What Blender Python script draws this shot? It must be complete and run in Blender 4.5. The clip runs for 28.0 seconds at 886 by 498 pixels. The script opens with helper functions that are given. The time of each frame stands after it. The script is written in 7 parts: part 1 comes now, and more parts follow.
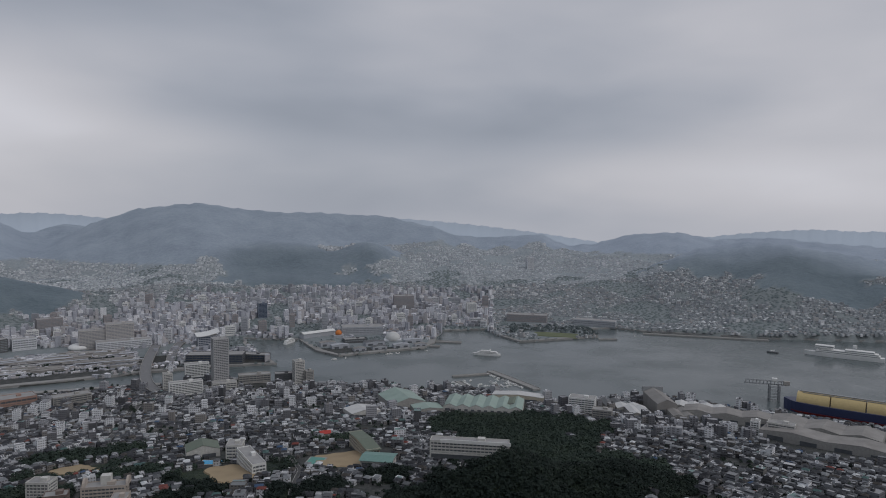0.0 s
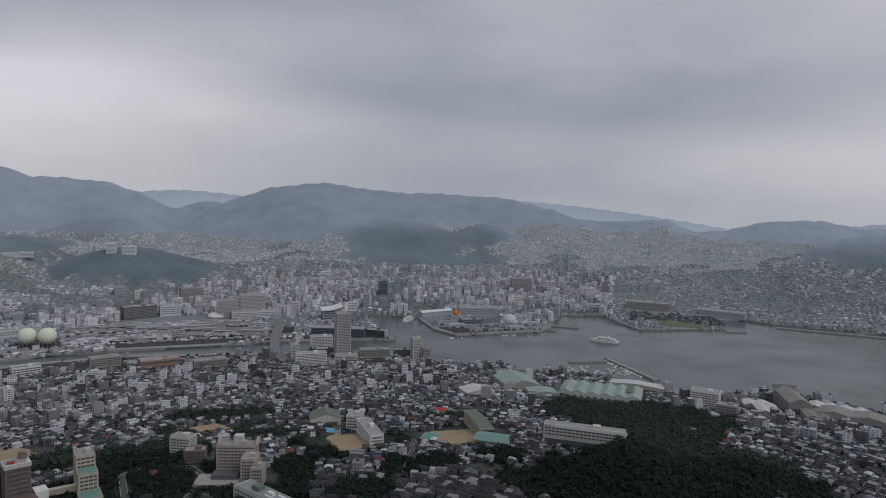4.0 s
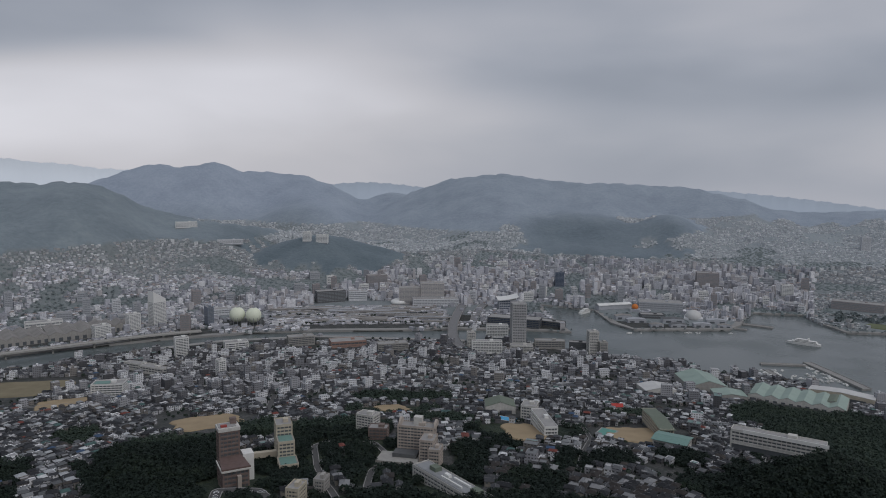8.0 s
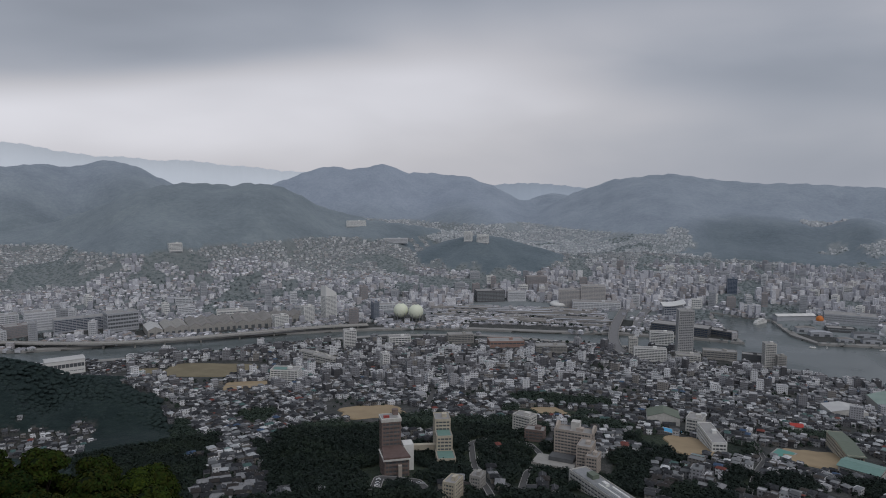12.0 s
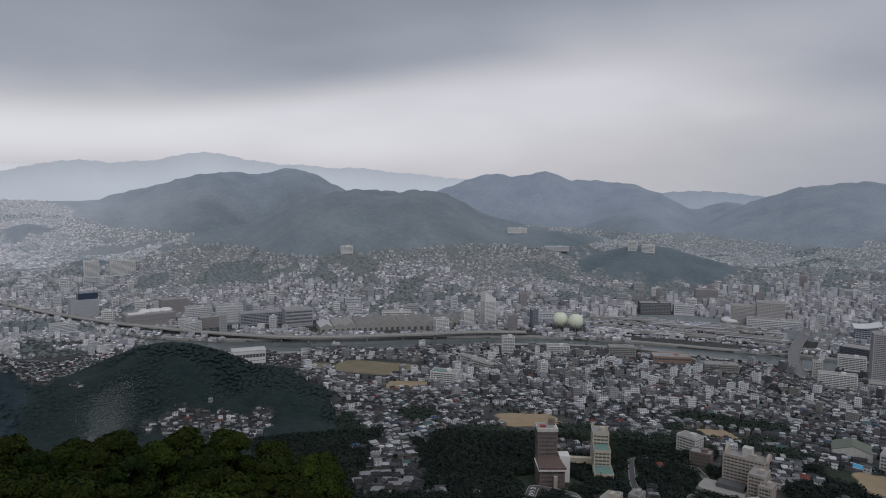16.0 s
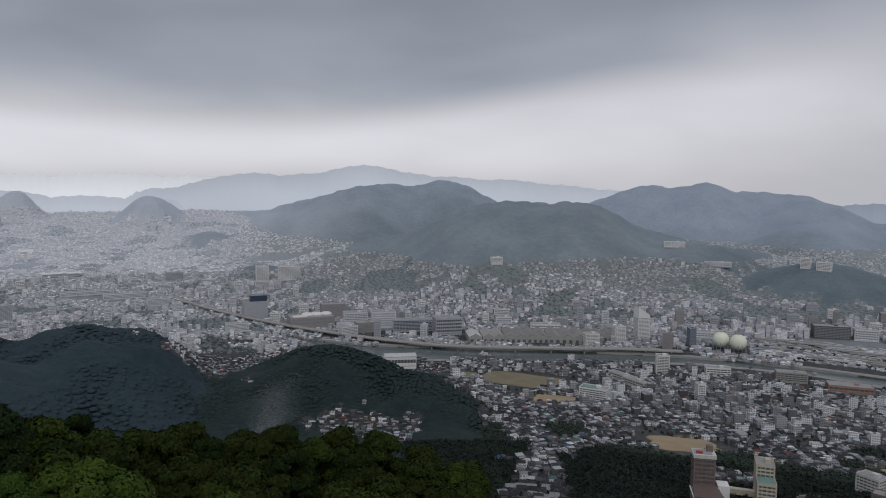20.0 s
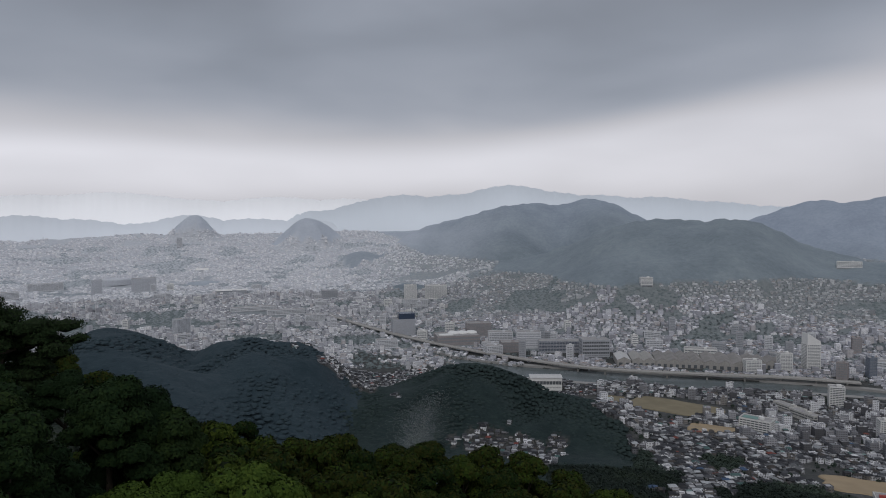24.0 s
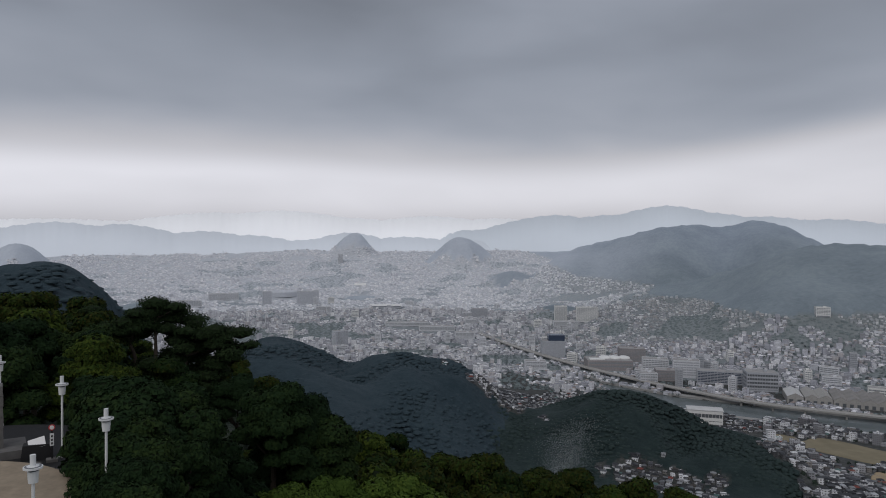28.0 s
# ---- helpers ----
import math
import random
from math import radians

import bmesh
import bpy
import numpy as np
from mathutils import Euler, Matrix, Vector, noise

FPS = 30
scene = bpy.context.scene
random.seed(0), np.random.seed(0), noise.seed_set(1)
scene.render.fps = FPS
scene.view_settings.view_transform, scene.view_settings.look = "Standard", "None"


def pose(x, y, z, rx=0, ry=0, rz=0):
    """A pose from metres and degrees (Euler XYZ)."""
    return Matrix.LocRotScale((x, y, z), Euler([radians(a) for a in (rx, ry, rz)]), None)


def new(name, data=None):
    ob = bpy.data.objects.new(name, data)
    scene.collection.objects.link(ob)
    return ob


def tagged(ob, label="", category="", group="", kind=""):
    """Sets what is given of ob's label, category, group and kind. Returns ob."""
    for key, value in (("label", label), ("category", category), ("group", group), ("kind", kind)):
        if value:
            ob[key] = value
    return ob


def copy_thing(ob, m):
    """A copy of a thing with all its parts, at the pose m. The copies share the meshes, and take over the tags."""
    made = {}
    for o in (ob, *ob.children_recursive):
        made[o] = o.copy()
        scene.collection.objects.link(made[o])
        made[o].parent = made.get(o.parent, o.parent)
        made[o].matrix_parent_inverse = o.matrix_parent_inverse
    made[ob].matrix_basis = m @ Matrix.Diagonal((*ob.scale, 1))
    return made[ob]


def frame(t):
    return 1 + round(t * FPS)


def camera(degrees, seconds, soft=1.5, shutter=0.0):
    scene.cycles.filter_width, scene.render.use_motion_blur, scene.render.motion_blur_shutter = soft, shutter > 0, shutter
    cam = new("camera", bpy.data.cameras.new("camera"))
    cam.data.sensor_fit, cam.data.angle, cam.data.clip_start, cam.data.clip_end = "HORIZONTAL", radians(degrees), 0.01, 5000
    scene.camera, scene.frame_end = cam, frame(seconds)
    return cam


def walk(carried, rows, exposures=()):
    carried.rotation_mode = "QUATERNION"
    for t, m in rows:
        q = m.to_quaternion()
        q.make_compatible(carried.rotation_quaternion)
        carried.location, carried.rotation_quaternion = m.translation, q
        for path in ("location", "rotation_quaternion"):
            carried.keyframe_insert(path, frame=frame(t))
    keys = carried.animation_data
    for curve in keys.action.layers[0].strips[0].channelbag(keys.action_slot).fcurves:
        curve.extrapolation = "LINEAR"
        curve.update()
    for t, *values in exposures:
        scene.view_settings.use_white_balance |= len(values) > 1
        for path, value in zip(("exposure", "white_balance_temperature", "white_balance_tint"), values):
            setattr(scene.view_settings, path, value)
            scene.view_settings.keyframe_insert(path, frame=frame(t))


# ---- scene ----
cam = camera(64.85, 28.0, 1.0)
EYE = 345.0   # the viewing deck, metres above the harbour
REACH = 0.35  # the camera is held this far in front of the turning body
ROWS = [  # seconds, yaw, pitch, roll
    (0.0, 0.00, -3.33, -0.50),
    (0.5, 1.20, -3.43, -0.56),
    (1.0, 2.45, -3.54, -0.59),
    (1.5, 3.48, -3.89, -0.89),
    (2.0, 4.62, -4.23, -0.84),
    (2.5, 6.04, -4.23, -0.68),
    (3.0, 7.35, -4.26, -0.62),
    (3.5, 8.37, -4.70, -1.08),
    (5.5, 15.09, -5.24, -0.60),
    (6.0, 16.42, -5.36, -0.47),
    (6.5, 17.90, -5.58, -0.44),
    (7.0, 20.16, -5.73, -0.59),
    (7.5, 22.15, -6.01, -0.95),
    (8.0, 24.20, -5.96, -0.62),
    (8.5, 26.15, -5.86, -0.75),
    (9.0, 27.80, -6.17, -0.51),
    (9.5, 29.55, -6.33, -0.57),
    (10.0, 31.12, -6.21, -0.35),
    (10.5, 32.74, -6.11, -0.07),
    (11.0, 34.33, -6.03, -0.46),
    (11.5, 35.80, -5.95, -0.45),
    (12.0, 37.32, -6.01, -0.36),
    (12.5, 38.56, -5.99, -0.51),
    (14.5, 45.50, -5.28, -0.61),
    (15.0, 47.08, -5.31, -0.68),
    (15.5, 48.89, -5.42, -0.31),
    (16.0, 50.52, -5.52, -0.47),
    (16.5, 52.03, -5.39, -0.43),
    (17.0, 53.46, -5.20, -0.64),
    (17.5, 54.55, -5.05, -0.56),
    (18.0, 55.96, -4.80, -0.21),
    (18.5, 57.40, -4.87, -0.26),
    (19.0, 59.15, -5.16, -0.22),
    (19.5, 60.97, -5.07, -0.40),
    (20.0, 62.84, -4.68, -0.50),
    (20.5, 64.42, -4.40, -0.24),
    (21.0, 66.14, -4.26, -0.01),
    (21.5, 67.57, -3.92, 0.16),
    (23.5, 73.29, -3.40, 0.19),
    (24.0, 74.67, -3.09, 0.30),
    (24.5, 75.98, -2.95, 0.54),
    (25.0, 77.51, -2.96, 0.28),
    (25.5, 79.10, -2.96, 0.22),
    (26.0, 80.78, -2.72, 0.51),
    (26.5, 82.34, -2.37, 0.52),
    (27.0, 84.03, -2.02, 0.02),
    (27.5, 85.53, -1.75, -0.18),
    (28.0, 87.04, -1.47, -0.40),
]
walk(cam, [(t, pose(-REACH * math.sin(radians(yaw)), REACH * math.cos(radians(yaw)), EYE, 90 + pitch, roll, yaw)) for t, yaw, pitch, roll in ROWS])

# ---- light and sky ----
world = bpy.data.worlds.new("overcast_sky")
scene.world = world
world.use_nodes = True


class Nodes:
    """Short hand for wiring a node tree."""

    def __init__(self, tree):
        self.tree = tree
        tree.nodes.clear()

    def add(self, kind, **sets):
        n = self.tree.nodes.new(kind)
        for k, v in sets.items():
            if k == "operation":
                n.operation = v
            elif k == "blend_type":
                n.blend_type = v
            elif k == "data_type":
                n.data_type = v
            elif k == "interpolation_type":
                n.interpolation_type = v
            elif k == "feature":
                n.feature = v
            elif k == "attribute_name":
                n.attribute_name = v
        return n

    def link(self, a, b):
        self.tree.links.new(a, b)

    def feed(self, socket, v):
        if isinstance(v, bpy.types.NodeSocket):
            self.link(v, socket)
        else:
            socket.default_value = v

    def math(self, op, a, b=0.0, c=0.0):
        n = self.add("ShaderNodeMath", operation=op)
        for s, v in zip(n.inputs, (a, b, c)):
            self.feed(s, v)
        return n.outputs[0]

    def span(self, v, a, b, lo=0.0, hi=1.0, smooth=True):
        n = self.add("ShaderNodeMapRange", interpolation_type="SMOOTHSTEP" if smooth else "LINEAR")
        for s, x in zip(n.inputs, (v, a, b, lo, hi)):
            self.feed(s, x)
        return n.outputs[0]

    def mix(self, f, a, b, blend="MIX"):
        n = self.add("ShaderNodeMix", data_type="RGBA", blend_type=blend)
        self.feed(n.inputs[0], f)
        self.feed(n.inputs[6], a)
        self.feed(n.inputs[7], b)
        return n.outputs[2]

    def noise(self, vec, scale, detail=3.0, rough=0.55, warp=0.0):
        n = self.add("ShaderNodeTexNoise")
        if vec is not None:
            self.link(vec, n.inputs["Vector"])
        n.inputs["Scale"].default_value = scale
        n.inputs["Detail"].default_value = detail
        n.inputs["Roughness"].default_value = rough
        n.inputs["Distortion"].default_value = warp
        return n.outputs[0]

    def ramp(self, v, stops, hard=False):
        n = self.add("ShaderNodeValToRGB")
        el = n.color_ramp.elements
        n.color_ramp.interpolation = "CONSTANT" if hard else "LINEAR"
        while len(el) < len(stops):
            el.new(0.5)
        for e, (p, c) in zip(el, stops):
            e.position, e.color = p, (*c, 1.0)
        self.feed(n.inputs[0], v)
        return n.outputs[0]


def cloud_sky():
    k = Nodes(world.node_tree)
    way = k.add("ShaderNodeTexCoord").outputs["Generated"]
    sep = k.add("ShaderNodeSeparateXYZ")
    k.link(way, sep.inputs[0])
    x, y, z = sep.outputs
    az = k.math("MULTIPLY", k.math("ARCTAN2", k.math("MULTIPLY", x, -1.0), y), 180 / math.pi)
    el = k.math("MULTIPLY", k.math("ARCSINE", z), 180 / math.pi)
    # long flat cloud forms
    deck = k.add("ShaderNodeCombineXYZ")
    k.link(k.math("MULTIPLY", az, 0.030), deck.inputs[0])
    k.link(k.math("MULTIPLY", el, 0.085), deck.inputs[1])
    big = k.noise(deck.outputs[0], 1.0, 3.0, 0.45, 0.25)
    fine = k.noise(deck.outputs[0], 2.9, 3.0, 0.45, 0.3)
    wob = k.math("ADD", k.math("MULTIPLY", k.math("SUBTRACT", big, 0.5), 3.2), k.math("MULTIPLY", k.math("SUBTRACT", fine, 0.5), 1.6))
    e2 = k.math("ADD", el, wob)
    # dark deck over the valley, its lower edge rising towards the harbour
    edge = k.math("ADD", k.span(az, 42.0, 80.0, 8.6, 4.1), k.span(az, 82.0, 106.0, 0.0, 1.2))
    left = k.span(az, 33.0, 47.0, 0.0, 1.0)
    dark = k.math("MULTIPLY", k.math("MULTIPLY", k.span(k.math("SUBTRACT", e2, edge), -0.9, 1.7), left), k.span(k.math("SUBTRACT", e2, edge), 4.0, 26.0, 1.0, 0.35))
    gleam = k.math("MULTIPLY", k.math("MULTIPLY", k.span(az, 8.0, 36.0), k.span(az, 38.0, 66.0, 1.0, 0.55)), k.math("MULTIPLY", k.span(e2, 1.0, 7.0, 0.5, 1.0), k.span(e2, 9.0, 19.0, 1.0, 0.0)))
    low = k.math("MULTIPLY", k.span(el, -1.0, 3.0, 0.0, 1.0), k.span(el, 4.0, 10.0, 1.0, 0.0))
    right = k.span(az, 22.0, -6.0, 0.0, 1.0)
    band = k.math("MULTIPLY", k.math("MULTIPLY", k.span(e2, 3.0, 6.0), k.span(e2, 6.5, 12.0, 1.0, 0.0)), right)
    second = k.math("SUBTRACT", e2, k.span(az, 20.0, 46.0, 5.5, 10.0))
    grey_right = k.math("MULTIPLY", k.math("MULTIPLY", k.span(second, -1.5, 3.0), k.span(az, 46.0, 34.0)), k.span(az, -4.0, 22.0))
    lum = k.math("ADD", 0.385, k.math("MULTIPLY", k.math("SUBTRACT", big, 0.5), 0.30))
    lum = k.math("ADD", lum, k.math("MULTIPLY", k.math("SUBTRACT", fine, 0.5), 0.10))
    lum = k.math("SUBTRACT", lum, k.math("MULTIPLY", dark, 0.172))
    lum = k.math("SUBTRACT", lum, k.math("MULTIPLY", grey_right, 0.12))
    lum = k.math("ADD", lum, k.math("MULTIPLY", gleam, 0.22))
    lum = k.math("ADD", lum, k.math("MULTIPLY", k.math("MULTIPLY", low, k.span(az, 30.0, 80.0, 0.04, 0.27)), 1.0))
    lum = k.math("SUBTRACT", lum, k.math("MULTIPLY", band, 0.07))
    lum = k.math("ADD", lum, k.math("MULTIPLY", k.span(az, 4.0, -30.0), 0.11))
    lum = k.math("ADD", lum, k.math("MULTIPLY", k.math("MULTIPLY", k.span(az, 38.0, 22.0), k.span(az, -14.0, 6.0)), k.span(e2, 6.0, 11.0, 0.0, 0.06)))
    cool = k.mix(k.span(lum, 0.28, 0.55), (0.895, 0.98, 1.16, 1), (0.985, 0.985, 1.065, 1))
    grey = k.mix(1.0, cool, lum, "MULTIPLY")
    blue = k.add("ShaderNodeTexSky")
    blue.sky_type = "NISHITA"
    blue.sun_disc = False
    blue.sun_elevation, blue.sun_rotation = radians(48), radians(-60)
    veil = k.mix(1.0, blue.outputs[0], (0.06, 0.06, 0.06, 1), "MULTIPLY")
    sky = k.mix(0.96, veil, grey)
    back = k.add("ShaderNodeBackground")
    k.link(sky, back.inputs[0])
    back.inputs[1].default_value = 1.0
    out = k.add("ShaderNodeOutputWorld")
    k.link(back.outputs[0], out.inputs[0])


cloud_sky()
sun = new("sun", bpy.data.lights.new("sun", "SUN"))
sun.data.energy, sun.data.angle, sun.data.color = 0.6, radians(40), (1.0, 0.98, 0.97)
sun.matrix_world = Matrix.Translation((0, 0, 900)) @ Euler((radians(42), 0, radians(60))).to_matrix().to_4x4()

# ---- materials ----
def material(name, build, rough=0.8, metal=0.0, spec=0.3):
    m = bpy.data.materials.new(name)
    m.use_nodes = True
    k = Nodes(m.node_tree)
    b = k.add("ShaderNodeBsdfPrincipled")
    out = k.add("ShaderNodeOutputMaterial")
    k.link(b.outputs[0], out.inputs[0])
    b.inputs["Roughness"].default_value = rough
    b.inputs["Metallic"].default_value = metal
    b.inputs["Specular IOR Level"].default_value = spec
    build(k, b)
    return m


def place_of(k):
    return k.add("ShaderNodeNewGeometry").outputs["Position"]


def bump(k, b, height, strength, distance):
    n = k.add("ShaderNodeBump")
    n.inputs["Strength"].default_value = strength
    n.inputs["Distance"].default_value = distance
    k.link(height, n.inputs["Height"])
    k.link(n.outputs[0], b.inputs["Normal"])


def plain(name, colour, rough=0.7, spread=0.18, scale=0.3, metal=0.0, fine=4.0):
    """A painted, stained or weathered surface: a colour with stains and grain."""

    def build(k, b):
        p = place_of(k)
        stain = k.noise(p, scale, 4.0)
        grain = k.noise(p, fine, 3.0)
        f = k.math("ADD", k.math("MULTIPLY", stain, 0.65), k.math("MULTIPLY", grain, 0.35))
        dark = tuple(c * (1 - spread) for c in colour)
        lite = tuple(min(1.0, c * (1 + spread)) for c in colour)
        k.link(k.ramp(f, [(0.3, dark), (0.7, lite)]), b.inputs["Base Color"])
        bump(k, b, grain, 0.25, 0.03)

    return material(name, build, rough, metal)


def town_walls(name, stops, window=0.10):
    """Walls of many houses: a colour for each house, rows of dark windows."""

    def build(k, b):
        g = k.add("ShaderNodeNewGeometry")
        tone = k.ramp(g.outputs["Random Per Island"], stops, True)
        sep = k.add("ShaderNodeSeparateXYZ")
        k.link(g.outputs["Position"], sep.inputs[0])
        x, y, z = sep.outputs
        storey = k.math("FRACT", k.math("MULTIPLY", z, 0.33))
        along = k.math("FRACT", k.math("MULTIPLY", k.math("ADD", x, k.math("MULTIPLY", y, 0.83)), 0.30))
        hole = k.math("MULTIPLY", k.span(storey, 0.40, 0.46), k.span(storey, 0.82, 0.88, 1.0, 0.0))
        hole = k.math("MULTIPLY", hole, k.math("MULTIPLY", k.span(along, 0.25, 0.32), k.span(along, 0.80, 0.86, 1.0, 0.0)))
        stain = k.noise(g.outputs["Position"], 0.15, 4.0)
        tone = k.mix(k.span(stain, 0.35, 0.75, 0.0, 0.16), tone, (0.22, 0.21, 0.20, 1))
        k.link(k.mix(k.math("MULTIPLY", hole, 0.85), tone, (window, window, window * 1.1, 1)), b.inputs["Base Color"])

    return material(name, build, 0.75)


def town_roofs(name, stops):
    def build(k, b):
        g = k.add("ShaderNodeNewGeometry")
        r = k.math("FRACT", k.math("MULTIPLY", g.outputs["Random Per Island"], 7.31))
        tone = k.ramp(r, stops, True)
        stain = k.noise(g.outputs["Position"], 0.4, 4.0)
        k.link(k.mix(k.span(stain, 0.3, 0.8, 0.0, 0.2), tone, (0.10, 0.10, 0.10, 1)), b.inputs["Base Color"])

    return material(name, build, 0.75, spec=0.22)


def leafy(name, stops, patch=0.02, grain=0.25, rough=0.75, spread=0.3):
    """Foliage: each clump its own green, with patches."""

    def build(k, b):
        g = k.add("ShaderNodeNewGeometry")
        p = g.outputs["Position"]
        f = k.math("ADD", k.math("MULTIPLY", k.noise(p, patch, 3.0), 0.5), k.math("MULTIPLY", g.outputs["Random Per Island"], spread))
        f = k.math("ADD", f, k.math("MULTIPLY", k.noise(p, grain, 4.0), 0.5 - spread))
        k.link(k.ramp(f, stops), b.inputs["Base Color"])

    return material(name, build, rough, spec=0.2)


def wood_ground(name, low, mid, high, sheen, streets=((0.025, 0.032, 0.026), (0.06, 0.06, 0.057), (0.13, 0.125, 0.12)), relief=0.9):
    """Closed woodland seen from afar: crowns as relief, glades and gullies as patches, town ground where it is not wooded."""

    def build(k, b):
        p = place_of(k)
        on = k.add("ShaderNodeAttribute", attribute_name="wooded").outputs["Fac"]
        n1 = k.noise(p, 0.0065, 6.0, 0.62)
        n2 = k.noise(p, 0.085, 5.0, 0.7)
        n3 = k.noise(p, 0.5, 3.0)
        f = k.math("ADD", k.math("MULTIPLY", n1, 0.45), k.math("MULTIPLY", n2, 0.55))
        wood = k.ramp(f, [(0.38, low), (0.5, mid), (0.63, high)])
        town = k.ramp(k.math("ADD", k.math("MULTIPLY", n2, 0.5), k.math("MULTIPLY", n3, 0.5)), list(zip((0.38, 0.52, 0.66), streets)))
        k.link(k.mix(on, town, wood), b.inputs["Base Color"])
        b.inputs["Sheen Weight"].default_value = sheen
        b.inputs["Sheen Roughness"].default_value = 0.6
        b.inputs["Sheen Tint"].default_value = (0.80, 0.90, 1.0, 1)
        bump(k, b, k.math("MULTIPLY", n2, on), relief, 9.0)

    return material(name, build, 0.9, spec=0.15)


def water_material():
    def build(k, b):
        p = place_of(k)
        b.inputs["Base Color"].default_value = (0.108, 0.130, 0.133, 1)
        b.inputs["IOR"].default_value = 1.33
        sq = k.add("ShaderNodeVectorMath", operation="MULTIPLY")
        k.link(p, sq.inputs[0])
        sq.inputs[1].default_value = (1.0, 0.45, 1.0)
        w = k.math("ADD", k.noise(sq.outputs[0], 0.09, 5.0, 0.6), k.math("MULTIPLY", k.noise(p, 0.012, 3.0), 0.6))
        k.link(k.span(k.noise(p, 0.006, 3.0), 0.35, 0.7, 0.16, 0.34), b.inputs["Roughness"])
        bump(k, b, w, 0.5, 0.8)

    return material("harbour_water", build, 0.25, spec=0.5)


GROUND = wood_ground("near_ground", (0.012, 0.022, 0.014), (0.028, 0.042, 0.024), (0.06, 0.075, 0.04), 0.05)
# spur slopes: bluish haze is tinted into the woods' base colour
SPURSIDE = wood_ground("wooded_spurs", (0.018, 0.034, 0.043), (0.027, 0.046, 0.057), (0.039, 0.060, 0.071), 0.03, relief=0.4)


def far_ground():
    """Slopes across the water: woods and town ground on hills, mountains and valley head, with distance haze painted
    into the colours, less of it near the town.
    """

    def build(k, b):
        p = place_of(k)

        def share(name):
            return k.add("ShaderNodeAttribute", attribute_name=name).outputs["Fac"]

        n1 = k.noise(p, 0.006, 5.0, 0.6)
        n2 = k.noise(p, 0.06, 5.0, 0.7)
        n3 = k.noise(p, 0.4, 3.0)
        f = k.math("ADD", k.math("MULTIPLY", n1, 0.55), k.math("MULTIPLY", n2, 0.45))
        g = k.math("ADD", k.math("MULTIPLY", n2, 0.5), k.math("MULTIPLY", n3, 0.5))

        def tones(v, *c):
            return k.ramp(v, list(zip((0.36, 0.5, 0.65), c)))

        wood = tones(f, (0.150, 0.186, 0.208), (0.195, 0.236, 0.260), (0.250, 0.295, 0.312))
        # the same woods again, bluer and paler by haze in the colour
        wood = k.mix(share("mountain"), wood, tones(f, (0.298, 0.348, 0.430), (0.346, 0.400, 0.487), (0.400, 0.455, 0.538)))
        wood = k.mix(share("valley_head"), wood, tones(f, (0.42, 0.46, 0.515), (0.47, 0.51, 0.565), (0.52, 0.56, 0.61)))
        # darker tones where less haze is painted
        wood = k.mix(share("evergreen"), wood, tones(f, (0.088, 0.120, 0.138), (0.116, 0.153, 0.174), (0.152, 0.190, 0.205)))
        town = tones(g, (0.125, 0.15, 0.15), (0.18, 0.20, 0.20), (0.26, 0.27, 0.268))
        # town ground paled by haze in the same way
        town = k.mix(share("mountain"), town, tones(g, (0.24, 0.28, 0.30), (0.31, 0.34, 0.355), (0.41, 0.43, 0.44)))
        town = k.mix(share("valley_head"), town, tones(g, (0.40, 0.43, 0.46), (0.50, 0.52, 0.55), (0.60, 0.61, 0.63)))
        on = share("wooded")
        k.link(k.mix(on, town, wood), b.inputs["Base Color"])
        # bluish sheen adds to the painted haze
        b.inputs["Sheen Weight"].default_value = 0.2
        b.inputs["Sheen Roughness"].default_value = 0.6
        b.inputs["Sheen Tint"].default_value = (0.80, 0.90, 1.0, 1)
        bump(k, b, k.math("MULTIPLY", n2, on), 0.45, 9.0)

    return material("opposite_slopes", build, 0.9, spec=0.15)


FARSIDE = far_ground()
KNOLLSIDE = wood_ground("wooded_knoll", (0.012, 0.023, 0.023), (0.019, 0.033, 0.032), (0.029, 0.046, 0.041), 0.03, relief=0.4)
WATER = water_material()
WALLS_NEAR = town_walls("house_walls", [(0.0, (0.20, 0.205, 0.222)), (0.2, (0.12, 0.122, 0.132)), (0.36, (0.34, 0.345, 0.37)), (0.48, (0.065, 0.067, 0.073)), (0.62, (0.20, 0.19, 0.178)), (0.71, (0.55, 0.56, 0.58)), (0.80, (0.84, 0.85, 0.87))], 0.04)
WALLS_SHORE = town_walls("waterside_walls", [(0.0, (0.27, 0.275, 0.295)), (0.2, (0.17, 0.172, 0.185)), (0.36, (0.42, 0.425, 0.45)), (0.48, (0.10, 0.102, 0.11)), (0.60, (0.29, 0.275, 0.26)), (0.69, (0.82, 0.83, 0.85))], 0.06)
# haze is lifted into the far wall colours and window tone
WALLS_FAR = town_walls("hazed_house_walls", [(0.0, (0.60, 0.61, 0.66)), (0.2, (0.44, 0.452, 0.50)), (0.38, (0.72, 0.73, 0.77)), (0.56, (0.33, 0.335, 0.36)), (0.68, (0.55, 0.53, 0.535)), (0.82, (0.90, 0.90, 0.92))], 0.20)
ROOFS_NEAR = town_roofs("tile_roofs", [(0.0, (0.026, 0.028, 0.033)), (0.25, (0.044, 0.047, 0.054)), (0.45, (0.072, 0.077, 0.086)), (0.60, (0.12, 0.127, 0.135)), (0.70, (0.058, 0.052, 0.048)), (0.78, (0.23, 0.24, 0.25)), (0.875, (0.42, 0.44, 0.46)), (0.925, (0.075, 0.135, 0.13)), (0.945, (0.055, 0.095, 0.17)), (0.96, (0.18, 0.055, 0.045)), (0.975, (0.62, 0.64, 0.65))])
